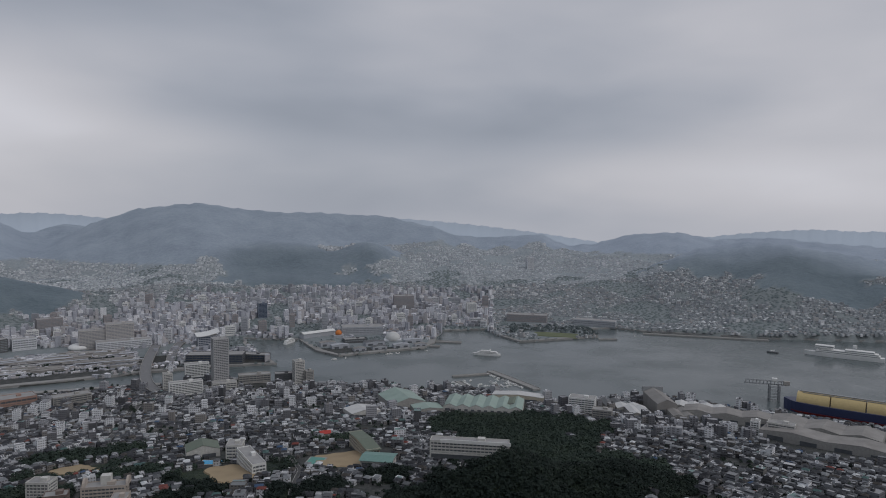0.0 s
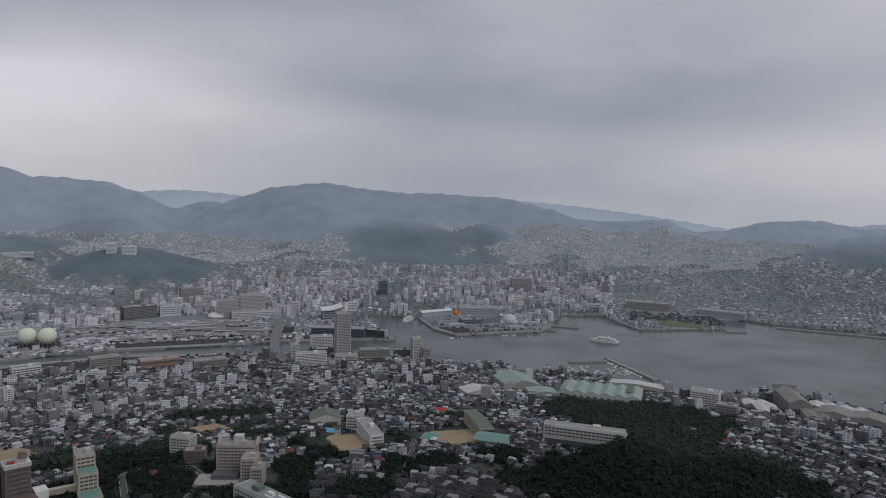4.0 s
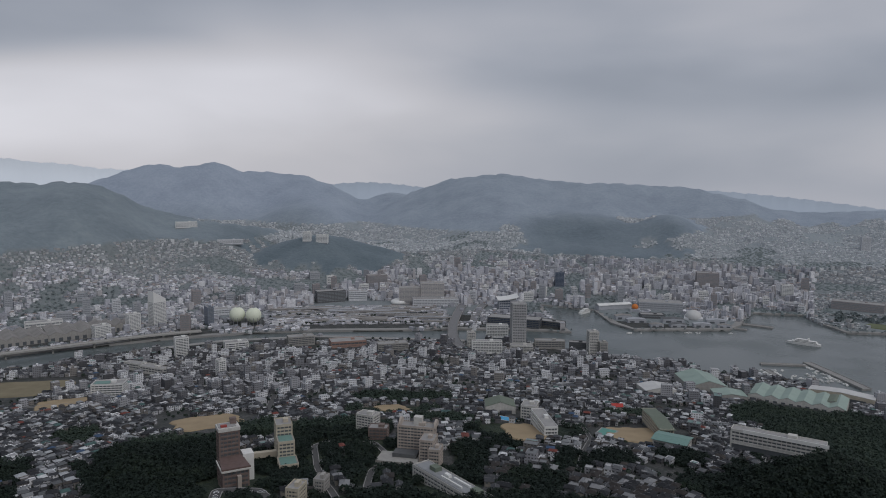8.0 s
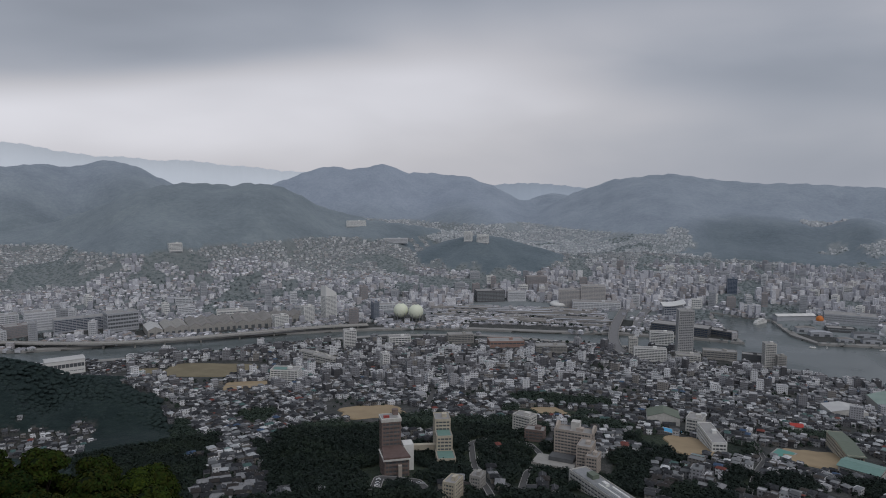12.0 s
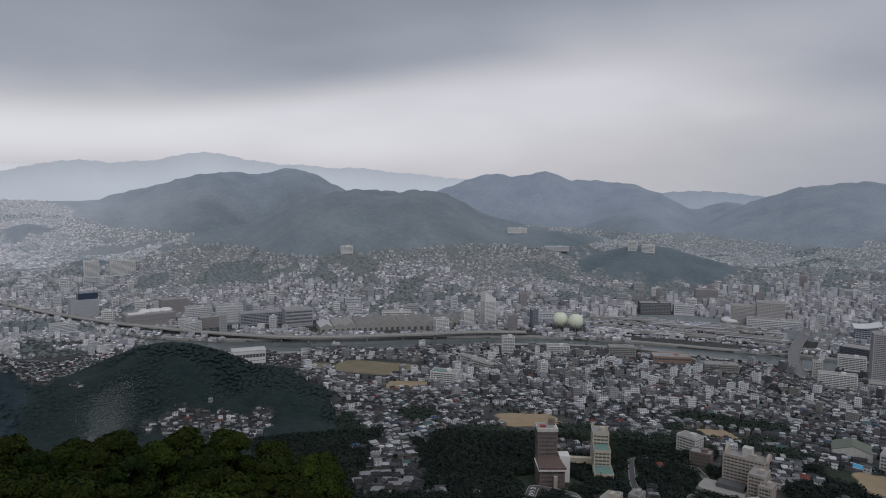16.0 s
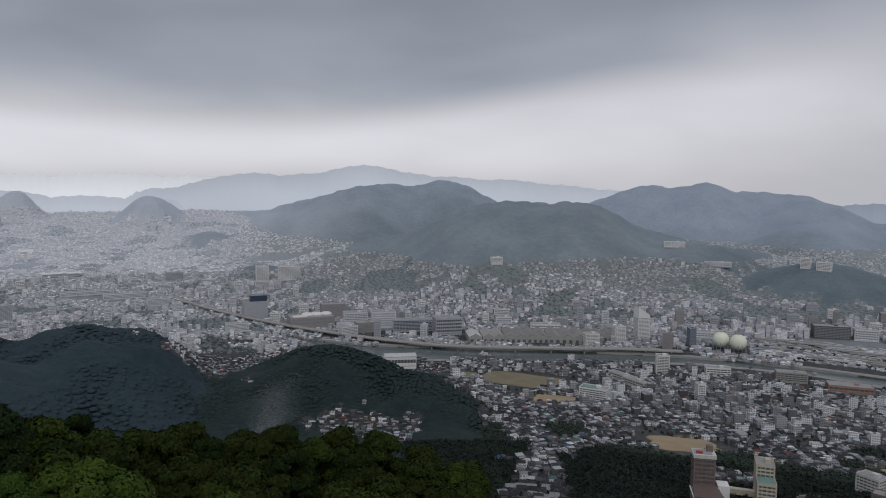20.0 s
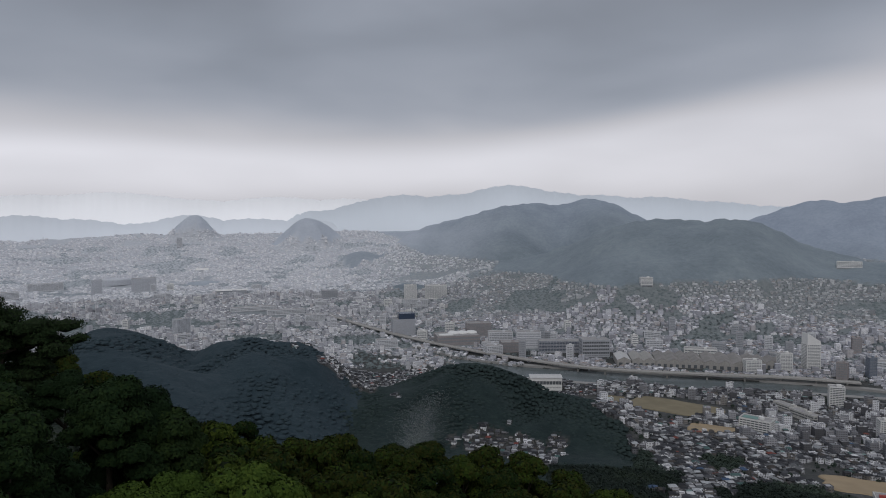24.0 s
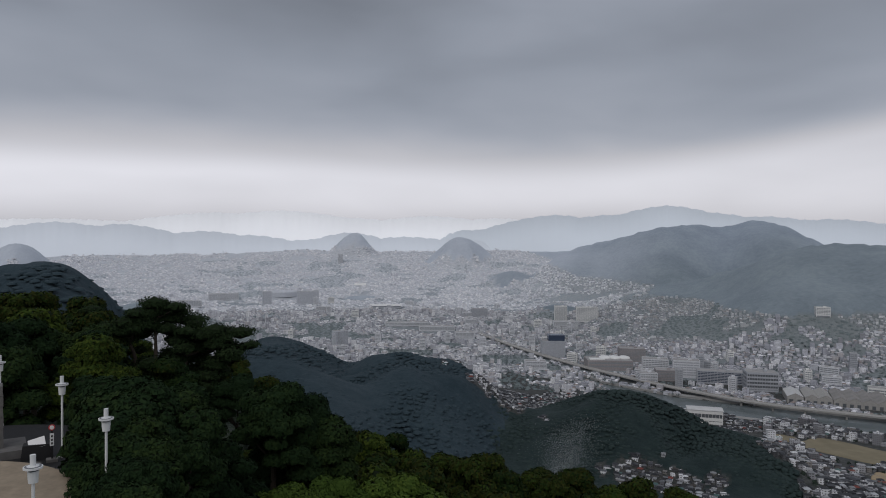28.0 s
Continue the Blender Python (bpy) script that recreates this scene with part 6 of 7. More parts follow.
# ---- the nearest houses, one by one ----
ROOF_TONES = [plain("dark_tile_roof", (0.024, 0.026, 0.030), 0.8, 0.3, 0.5), plain("grey_tile_roof", (0.058, 0.061, 0.068), 0.8, 0.25, 0.5), plain("brown_tile_roof", (0.038, 0.034, 0.033), 0.8, 0.25, 0.5), plain("pale_tile_roof", (0.24, 0.245, 0.255), 0.8, 0.2, 0.5)]
WALL_TONES = [plain("grey_plaster", (0.15, 0.153, 0.16), 0.85, 0.2), plain("cream_plaster", (0.30, 0.285, 0.255), 0.85, 0.2), plain("white_plaster", (0.68, 0.68, 0.68), 0.8, 0.12)]


def hip(w, d, z, rise, over=0.7):
    bm = bmesh.new()
    hw, hd = w / 2 + over, d / 2 + over
    k = max(0.3, hw - hd * 0.9)
    lo = [bm.verts.new(c) for c in ((-hw, -hd, z - 0.2), (hw, -hd, z - 0.2), (hw, hd, z - 0.2), (-hw, hd, z - 0.2))]
    up = [bm.verts.new((v.co.x, v.co.y, z)) for v in lo]
    a, b = bm.verts.new((-k, 0, z + rise)), bm.verts.new((k, 0, z + rise))
    bm.faces.new(lo[::-1])
    for q in range(4):
        bm.faces.new((lo[q], lo[(q + 1) % 4], up[(q + 1) % 4], up[q]))
    bm.faces.new((up[0], up[1], b, a))
    bm.faces.new((up[1], up[2], b))
    bm.faces.new((up[2], up[3], a, b))
    bm.faces.new((up[3], up[0], a))
    return bm


def house(w, d, h, roof, wall, hipped, label):
    ob = tagged(new("house"), label, "house", "hillside houses")
    part("wall", boxes((0, 0, -4, w, d, h + 4)), wall, ob)
    top = part("roof", hip(w, d, h, d * 0.28) if hipped else gable(w, d, h, d * 0.26, 0.6, 0.25), roof, ob)
    long = max(0.6, w + 1.4 - (d + 1.4) * 0.9) if hipped else w + 1.0
    part("ridge_cap", boxes((0, 0, h + d * (0.28 if hipped else 0.26) - 0.12, long, 0.4, 0.3)), WALL_TONES[0], top, "pale grey ridge tiles")
    pane = part("window", boxes((0, 0, 0, 1.7, 0.16, 1.2)), DARKGLASS, ob)
    pane.matrix_basis = Matrix.Translation((-w * 0.25, -d / 2 - 0.02, h - 2.0))
    again("window", pane, Matrix.Translation((w * 0.22, -d / 2 - 0.02, h - 2.0)))
    again("window", pane, Matrix.Translation((w / 2 + 0.02, 0, h - 2.0)) @ Euler((0, 0, math.pi / 2)).to_matrix().to_4x4())
    return ob


KINDS = []
for q, (w, d, h, hp) in enumerate(((8.5, 6.4, 5.4, True), (7.4, 6, 5.0, False), (9.5, 6.8, 5.8, True), (6.4, 5.6, 4.2, False), (8, 7, 5.6, True), (8.8, 5.8, 3.4, False), (7.6, 6.4, 6.0, True), (10.2, 7, 5.2, True))):
    tone = ("dark grey", "grey", "brown", "pale grey")[q % 4]
    KINDS.append((w, d, h, hp, ROOF_TONES[q % 4], WALL_TONES[q % 3], "small plastered house with a %s tiled roof on the slope" % tone))
rng = np.random.default_rng(77)
NEAREST = 612
hx, hy, ht = plots(505, NEAREST, -9, 58, 10.0, rng)
hz = height(hx, hy)
keep = ~wooded(hx, hy, hz) & free(hx, hy) & (rng.random(hx.shape) < 0.93)
made = {}
for x, y, z, t in zip(hx[keep][:330], hy[keep][:330], hz[keep][:330], ht[keep][:330]):
    q = int(rng.integers(8))
    m = Matrix.Translation((float(x), float(y), float(z))) @ Euler((0, 0, float(t))).to_matrix().to_4x4()
    if q not in made:
        w, d, h, hp, roof, wall, label = KINDS[q]
        made[q] = house(w, d, h, roof, wall, hp, label)
        made[q].matrix_basis = m
    else:
        copy_thing(made[q], m)

# ---- the crowded quarters ----
NEAR = [WALLS_NEAR, ROOFS_NEAR, DECKS_NEAR]
SHOREMATS = [WALLS_SHORE, ROOFS_SHORE, DECKS_NEAR]
# these palettes pale with distance, as haze painted into walls and roofs
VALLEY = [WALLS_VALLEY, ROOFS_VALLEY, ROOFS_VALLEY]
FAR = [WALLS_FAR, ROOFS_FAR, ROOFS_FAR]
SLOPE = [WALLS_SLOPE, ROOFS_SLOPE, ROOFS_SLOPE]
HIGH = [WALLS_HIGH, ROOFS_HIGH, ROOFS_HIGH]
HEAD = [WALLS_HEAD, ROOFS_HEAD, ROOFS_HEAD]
town("near_hillside_houses", "grey tiled houses crowded on the hillside below the deck", NEAREST, 1000, -38, 62, 9.4, NEAR, 11, 0.02, 0.93, (4.5, 7.0), (8, 15))
town("near_waterside_houses", "grey houses and low flats on flat land by the river", 1000, 1420, -38, 62, 9.5, SHOREMATS, 12, 0.11, 0.92, (4.5, 7.5), (10, 24))
town("spur_houses", "small houses in a wooded side valley", 640, 1500, 62, 100, 8.2, NEAR, 13, 0.0, 0.9, (1.8, 3.0), (4, 7))
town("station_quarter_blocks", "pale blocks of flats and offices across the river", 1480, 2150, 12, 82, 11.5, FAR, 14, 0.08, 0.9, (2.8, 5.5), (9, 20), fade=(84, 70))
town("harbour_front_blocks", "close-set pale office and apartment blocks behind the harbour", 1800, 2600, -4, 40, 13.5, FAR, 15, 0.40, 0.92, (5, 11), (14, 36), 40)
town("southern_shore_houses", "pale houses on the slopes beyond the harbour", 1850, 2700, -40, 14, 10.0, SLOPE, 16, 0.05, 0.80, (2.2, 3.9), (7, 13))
town("southern_slope_houses", "far houses high on the southern slopes, paled by painted haze", 2700, 3900, -40, 14, 11.5, HIGH, 26, 0.04, 0.74, (1.8, 3.4), (7, 13))
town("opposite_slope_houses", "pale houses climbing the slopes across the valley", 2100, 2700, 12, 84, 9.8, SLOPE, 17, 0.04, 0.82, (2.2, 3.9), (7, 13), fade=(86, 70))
town("high_slope_houses", "far houses in the side valley, paled by painted haze", 2700, 3700, 12, 82, 12, HIGH, 27, 0.04, 0.80, (1.8, 3.4), (7, 13), fade=(84, 68))
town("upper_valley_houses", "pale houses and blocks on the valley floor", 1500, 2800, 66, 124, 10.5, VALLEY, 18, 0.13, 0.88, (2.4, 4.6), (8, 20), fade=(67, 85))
town("valley_head_houses", "houses at the head of the valley, palest with painted haze", 2800, 4600, 66, 124, 12.5, HEAD, 28, 0.09, 0.84, (1.4, 2.8), (4, 13), fade=(66, 82))

rng = np.random.default_rng(61)
n = 1300
a, r = np.radians(rng.uniform(23.8, 38.6, n)), rng.uniform(1588, 1815, n)
town_mesh("yard_wagons_and_huts", -r * np.sin(a), r * np.cos(a), a + rng.normal(0.02, 0.05, n), rng.uniform(3.5, 15, n), rng.uniform(2.2, 4.5, n), rng.uniform(1.4, 4.0, n), rng.random(n) < 0.3, FAR, "wagons, vans and small huts crowding the rail yard", 2.0)

# ---- woods ----
def ball(level):
    bm = bmesh.new()
    bmesh.ops.create_icosphere(bm, subdivisions=level, radius=1.0)
    v = np.array([p.co[:] for p in bm.verts])
    f = np.array([[p.index for p in g.verts] for g in bm.faces])
    bm.free()
    return v, f


def canopy(name, label, x, y, size, blades, rng, mat, sink=0.25, blade=0.5, level=0.0, flat=1.0):
    """Many tree crowns in one mesh, each a ragged clump of leafy sprays."""
    n = len(x)
    z = height(x, y)
    d = rng.normal(size=(n, blades, 3))
    d[..., 2] = np.abs(d[..., 2]) * 1.1 - 0.15
    d /= np.linalg.norm(d, axis=-1, keepdims=True)
    squash = np.stack([rng.uniform(0.8, 1.2, n), rng.uniform(0.8, 1.2, n), flat * rng.uniform(0.75, 1.2, n)], -1)[:, None, :]
    mid = np.stack([x, y, z + size * (0.9 - sink)], -1)[:, None, :]
    c = mid + d * squash * size[:, None, None] * rng.uniform(0.6, 1.05, (n, blades, 1))
    up = d * (1 - 0.6 * level) + 0.55 * (1 - 0.5 * level) * rng.normal(size=d.shape) + np.array([0, 0, 1.2 * level])
    up /= np.linalg.norm(up, axis=-1, keepdims=True)
    u = np.cross(up, rng.normal(size=d.shape))
    u /= np.linalg.norm(u, axis=-1, keepdims=True)
    v = np.cross(up, u)
    s = size[:, None, None] * blade * rng.uniform(0.7, 1.3, (n, blades, 1))
    verts = np.stack([c + u * s, c - u * 0.5 * s + v * 0.8 * s, c - u * 0.5 * s - v * 0.8 * s], 2).reshape(-1, 3)
    faces = np.arange(len(verts)).reshape(-1, 3)
    ob = mesh_object(name, verts.tolist(), faces.tolist(), [mat])
    return tagged(ob, label, "woods", kind="stuff")


def domes(name, label, x, y, size, tall, rng, mat, far=False):
    """Closed woodland: low rounded crowns set close together, in one mesh."""
    n = len(x)
    x, y = x + rng.normal(0, 0.35, n) * size, y + rng.normal(0, 0.35, n) * size
    z = height(x, y) - rng.uniform(0, 0.3, n) * size * tall
    k = 5
    t = np.arange(k) * 2 * math.pi / k + rng.uniform(0, 6.28, (n, 1))
    rings = []
    for out, up in ((1.05, -0.55), (0.75, 0.60)) if far else ((1.05, -0.55), (0.95, 0.35), (0.55, 0.80)):
        jit = rng.uniform(0.78, 1.22, (n, k))
        rad = size[:, None] * out * jit
        rings.append(np.stack([x[:, None] + rad * np.cos(t), y[:, None] + rad * np.sin(t), z[:, None] + size[:, None] * tall * (up + rng.uniform(-0.12, 0.12, (n, k)))], -1))
    tip = np.stack([x, y, z + size * tall], -1)[:, None, :]
    verts = np.concatenate(rings + [tip], 1).reshape(-1, 3)
    f = []
    m = len(rings) * k
    for lo in range(0, m - k, k):
        for q in range(k):
            p = (q + 1) % k
            f += [(lo + q, lo + p, lo + k + p), (lo + q, lo + k + p, lo + k + q)]
    f += [(m - k + q, m - k + (q + 1) % k, m) for q in range(k)]
    faces = (np.array(f)[None] + (np.arange(n) * (m + 1))[:, None, None]).reshape(-1, 3)
    ob = mesh_object(name, verts.tolist(), faces.tolist(), [mat])
    ob.data.polygons.foreach_set("use_smooth", np.ones(len(faces), bool))
    return tagged(ob, label, "woods", kind="stuff")


def wood_points(r0, r1, az0, az1, pitch, rng):
    x, y, _ = plots(r0, r1, az0, az1, pitch, rng)
    z = height(x, y)
    ok = wooded(x, y, z) & free(x, y) & ~inside(SHORE, x, y)
    return x[ok], y[ok]


rng = np.random.default_rng(5)
x, y = wood_points(490, 760, -36, 66, 5.6, rng)
canopy("near_woods", "dark evergreen woods on the spurs between the houses", x, y, rng.uniform(2.8, 5.2, len(x)), 70, rng, WOODS, 0.25, 0.27, 0.45)
x, y = wood_points(760, 1420, -36, 59, 6.6, rng)
canopy("town_woods", "dark tree groups among the houses", x, y, rng.uniform(3.0, 5.4, len(x)), 48, rng, TOWNWOODS, 0.25, 0.30, 0.5)
x, y = wood_points(600, 1330, 58, 83, 7.4, rng)
ok = (np.hypot(x, y) > 760) | (to_polar(x, y)[0] > 66)
x, y = x[ok], y[ok]
domes("knoll_woods", "dark evergreen crowns on the wooded knoll", x, y, rng.uniform(2.6, 4.6, len(x)), 0.42, rng, KNOLLWOODS)
x, y = wood_points(620, 1400, 83, 124, 10.5, rng)
domes("spur_woods", "dark crowns on the long spur, colour blued by haze", x, y, rng.uniform(3.0, 5.6, len(x)), 0.36, rng, SPURWOODS)
# garden and street trees among the roofs
x, y, _ = plots(530, 1450, -36, 62, 15.5, rng)
z = height(x, y)
ok = ~wooded(x, y, z) & free(x, y) & ~inside(SHORE, x, y) & (rng.random(x.shape) < 0.75)
x, y = x[ok] + 5.0, y[ok]
canopy("garden_trees", "small dark garden and street trees between houses", x, y, rng.uniform(1.8, 3.6, len(x)), 26, rng, TOWNWOODS, 0.2, 0.5)
# bushes between the tracks and along the river wall
q = rng.uniform(0, 1, 150)
a = np.radians(24.2 + 14 * q)
r = np.where(rng.random(150) < 0.6, 1602 + rng.normal(0, 2, 150), 1690 + 20 * np.sin(q * 9) + rng.normal(0, 4, 150))
canopy("yard_trees", "low dark trees and bushes between the tracks", -r * np.sin(a), r * np.cos(a), rng.uniform(1.6, 3.6, 150), 24, rng, TOWNWOODS, 0.1, 0.5)
a, r = np.radians(rng.uniform(-13.2, -5.6, 260)), rng.uniform(1890, 2040, 260)
ok = (np.abs(np.degrees(a) + 9.3) > 2.0) | (r > 1942)
x, y = (-r * np.sin(a))[ok], (r * np.cos(a))[ok]
ok = ~inside(SHORE, x, y)
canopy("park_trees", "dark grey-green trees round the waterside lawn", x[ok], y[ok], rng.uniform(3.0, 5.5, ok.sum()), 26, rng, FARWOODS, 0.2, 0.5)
x, y, _ = plots(505, 820, -36, 62, 12.5, rng)
z = height(x, y)
ok = ~wooded(x, y, z) & free(x, y) & (rng.random(x.shape) < 0.6)
x, y = x[ok] - 4.0, y[ok] + 3.0
canopy("hillside_garden_trees", "dark garden trees crowding the near hillside houses", x, y, rng.uniform(1.8, 3.4, len(x)), 26, rng, WOODS, 0.15, 0.46)
# far tree greens below are greyed by haze in the colour
x, y, _ = plots(1500, 2900, -38, 112, 17, rng)
z = height(x, y)
ok = ~wooded(x, y, z) & ~inside(SHORE, x, y) & free(x, y) & (rng.random(x.shape) < 0.8)
x, y = x[ok] + 6, y[ok] - 5
near = np.hypot(x, y) < 2050
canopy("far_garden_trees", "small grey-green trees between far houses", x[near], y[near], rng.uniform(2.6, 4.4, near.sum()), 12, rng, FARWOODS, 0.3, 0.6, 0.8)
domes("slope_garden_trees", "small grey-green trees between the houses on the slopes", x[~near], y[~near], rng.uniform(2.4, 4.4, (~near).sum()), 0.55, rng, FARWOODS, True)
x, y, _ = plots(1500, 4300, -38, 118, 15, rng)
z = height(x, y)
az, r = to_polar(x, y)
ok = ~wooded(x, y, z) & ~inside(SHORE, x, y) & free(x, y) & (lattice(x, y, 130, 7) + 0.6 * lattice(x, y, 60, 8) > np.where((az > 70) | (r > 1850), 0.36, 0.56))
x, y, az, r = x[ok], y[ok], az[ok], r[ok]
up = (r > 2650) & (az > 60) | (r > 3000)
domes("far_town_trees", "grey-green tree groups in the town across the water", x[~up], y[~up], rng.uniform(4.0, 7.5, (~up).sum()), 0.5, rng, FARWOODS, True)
domes("valley_head_trees", "tree groups up the valley, greens paled by painted haze", x[up], y[up], rng.uniform(4.0, 8.0, up.sum()), 0.4, rng, HEADWOODS, True)


# a wisp of mist over the wooded valley: countless droplets
def mist_wisp():
    rng = np.random.default_rng(88)
    n = 110000
    up = rng.beta(1.3, 1.8, n)
    px, py = polar(77.0, 805)
    ground = float(height(px, py))
    side = rng.normal(0, 1, n) * (7 + 9 * np.sin(up * 3.0)) + 40 * (up - 0.35) + 6 * np.sin(up * 7)
    deep = rng.normal(0, 8, n)
    a = radians(77.0)
    c = np.stack([px + side * math.cos(a) - deep * math.sin(a), py + side * math.sin(a) + deep * math.cos(a), ground + 1.5 + up * 74 + rng.normal(0, 3, n).clip(-1, 9)], -1)
    verts = c[:, None, :] + rng.normal(0, 0.05, (n, 3, 3))
    ob = mesh_object("mist_wisp", verts.reshape(-1, 3).tolist(), np.arange(n * 3).reshape(-1, 3).tolist(), [plain("mist_droplets", (0.8, 0.82, 0.85), 1.0, 0.04)])
    tagged(ob, "thin pale wisp of mist rising from the woods", "mist", kind="stuff")


mist_wisp()

# ---- trees beside the deck ----
PLAZA = 334.0


def limb(bm, a, b, r0, r1, sides=7):
    a, b = Vector(a), Vector(b)
    q = (b - a).to_track_quat("Z", "Y")
    rows = []
    for p, r in ((a, r0), (a.lerp(b, 0.5) + Vector((0.05, -0.04, 0)), (r0 + r1) / 2), (b, r1)):
        rows.append([bm.verts.new(p + q @ Vector((r * math.cos(2 * math.pi * k / sides), r * math.sin(2 * math.pi * k / sides), 0))) for k in range(sides)])
    for u, v in zip(rows, rows[1:]):
        for k in range(sides):
            bm.faces.new((u[k], u[(k + 1) % sides], v[(k + 1) % sides], v[k]))
    bm.faces.new(rows[-1])


def leaves(lobes, count, size, rng, flat=0.0):
    """Leaf blades over the upper faces of rounded lobes (x, y, z, radius, squash)."""
    lobes = np.array(lobes)
    pick = rng.choice(len(lobes), count, p=lobes[:, 3] ** 2 / (lobes[:, 3] ** 2).sum())
    d = rng.normal(size=(count, 3))
    d[:, 2] = np.abs(d[:, 2]) * 0.9 - 0.25
    d /= np.linalg.norm(d, axis=1)[:, None]
    L = lobes[pick]
    rad = L[:, 3] * rng.uniform(0.80, 1.08, count)
    c = L[:, :3] + d * rad[:, None] * np.stack([np.ones(count), np.ones(count), L[:, 4]], -1)
    nrm = d * 1.3 + rng.normal(size=(count, 3)) * 0.42 + np.array([0, 0, 0.25 + flat])
    nrm /= np.linalg.norm(nrm, axis=1)[:, None]
    u = np.cross(nrm, rng.normal(size=(count, 3)))
    u /= np.linalg.norm(u, axis=1)[:, None]
    v = np.cross(nrm, u)
    s = (size * rng.uniform(0.6, 1.3, count))[:, None]
    tip = np.stack([c + u * s * 1.25 - nrm * s * 0.2, c - u * s * 0.6 + v * s * 0.62, c - u * s * 0.6 - v * s * 0.62], 1)
    return tip.reshape(-1, 3), np.arange(count * 3).reshape(-1, 3)


def crown_part(lobes, count, size, rng, mat, parent, label=""):
    verts, faces = leaves(lobes, count, size, rng)
    # solid cores stop light through the leaves; shade is in their dark colour
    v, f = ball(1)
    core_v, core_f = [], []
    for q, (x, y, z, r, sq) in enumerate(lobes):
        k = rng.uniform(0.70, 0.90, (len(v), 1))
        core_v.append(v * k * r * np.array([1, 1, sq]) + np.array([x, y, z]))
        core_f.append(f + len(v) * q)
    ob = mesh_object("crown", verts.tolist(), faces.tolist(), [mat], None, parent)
    inner = mesh_object("inner_foliage", np.concatenate(core_v).tolist(), np.concatenate(core_f).tolist(), [CROWNSHADE], None, parent)
    tagged(inner, "inner foliage cores with shade painted dark")
    return tagged(ob, label)


def tree_leaves(name, stops):
    def build(k, b):
        g = k.add("ShaderNodeNewGeometry")
        own = k.add("ShaderNodeObjectInfo").outputs["Random"]
        f = k.math("ADD", k.math("MULTIPLY", own, 0.42), k.math("MULTIPLY", g.outputs["Random Per Island"], 0.28))
        f = k.math("ADD", f, k.math("MULTIPLY", k.noise(g.outputs["Position"], 0.5, 3.0), 0.25))
        k.link(k.ramp(f, stops), b.inputs["Base Color"])
        b.inputs["Transmission Weight"].default_value = 0.0

    return material(name, build, 0.85, spec=0.06)


LEAF = tree_leaves("broad_leaves", [(0.12, (0.008, 0.019, 0.006)), (0.34, (0.014, 0.029, 0.007)), (0.48, (0.034, 0.036, 0.008)), (0.58, (0.022, 0.042, 0.009)), (0.74, (0.045, 0.066, 0.011)), (0.90, (0.085, 0.105, 0.016))])
# broad leaves with the crest's shade put into a darker colour
SHADELEAF = tree_leaves("shade_dark_leaves", [(0.1, (0.008, 0.018, 0.008)), (0.5, (0.014, 0.029, 0.011)), (0.85, (0.028, 0.046, 0.013))])
BRIGHTLEAF = tree_leaves("young_leaves", [(0.1, (0.024, 0.048, 0.010)), (0.5, (0.050, 0.085, 0.016)), (0.9, (0.115, 0.150, 0.026))])
NEEDLE = tree_leaves("pine_needles", [(0.1, (0.008, 0.018, 0.008)), (0.6, (0.016, 0.030, 0.012)), (1.0, (0.03, 0.045, 0.018))])
# foliage colour darkened to paint the shade inside crowns
CROWNSHADE = leafy("crown_shade_foliage", [(0.2, (0.004, 0.009, 0.003)), (0.8, (0.012, 0.022, 0.006))], 0.3, 2.0, 0.95)
BARK = plain("bark", (0.055, 0.045, 0.035), 0.95, 0.3, 2.0, fine=9.0)


def broad_tree(seed, leaf_count, size, mat, label):
    rng = np.random.default_rng(seed)
    ob = tagged(new("broadleaf_tree"), label, "tree", "trees beside the deck")
    lobes = []
    for q in range(30):
        t, h = rng.uniform(0, 6.28), rng.uniform(0, 1)
        out = (1.0 - 0.72 * h ** 1.6) * rng.uniform(0.55, 1.0) * 2.9
        lobes.append((out * math.cos(t), out * math.sin(t), 2.5 + 5.2 * h ** 0.85 + rng.uniform(-0.3, 0.3), rng.uniform(0.75, 1.3), rng.uniform(0.55, 0.8)))
    bm = bmesh.new()
    limb(bm, (0, 0, -3), (0.1, 0.05, 3.4), 0.26, 0.18)
    for q in range(4):
        x, y, z, r, s = lobes[q * 4]
        limb(bm, (0.1, 0.05, 3.0), (x * 0.8, y * 0.8, z - 0.2), 0.12, 0.04, 5)
    part("trunk", bm, BARK, ob, "forked brown trunk")
    crown_part(lobes, leaf_count, size, rng, mat, ob)
    return ob


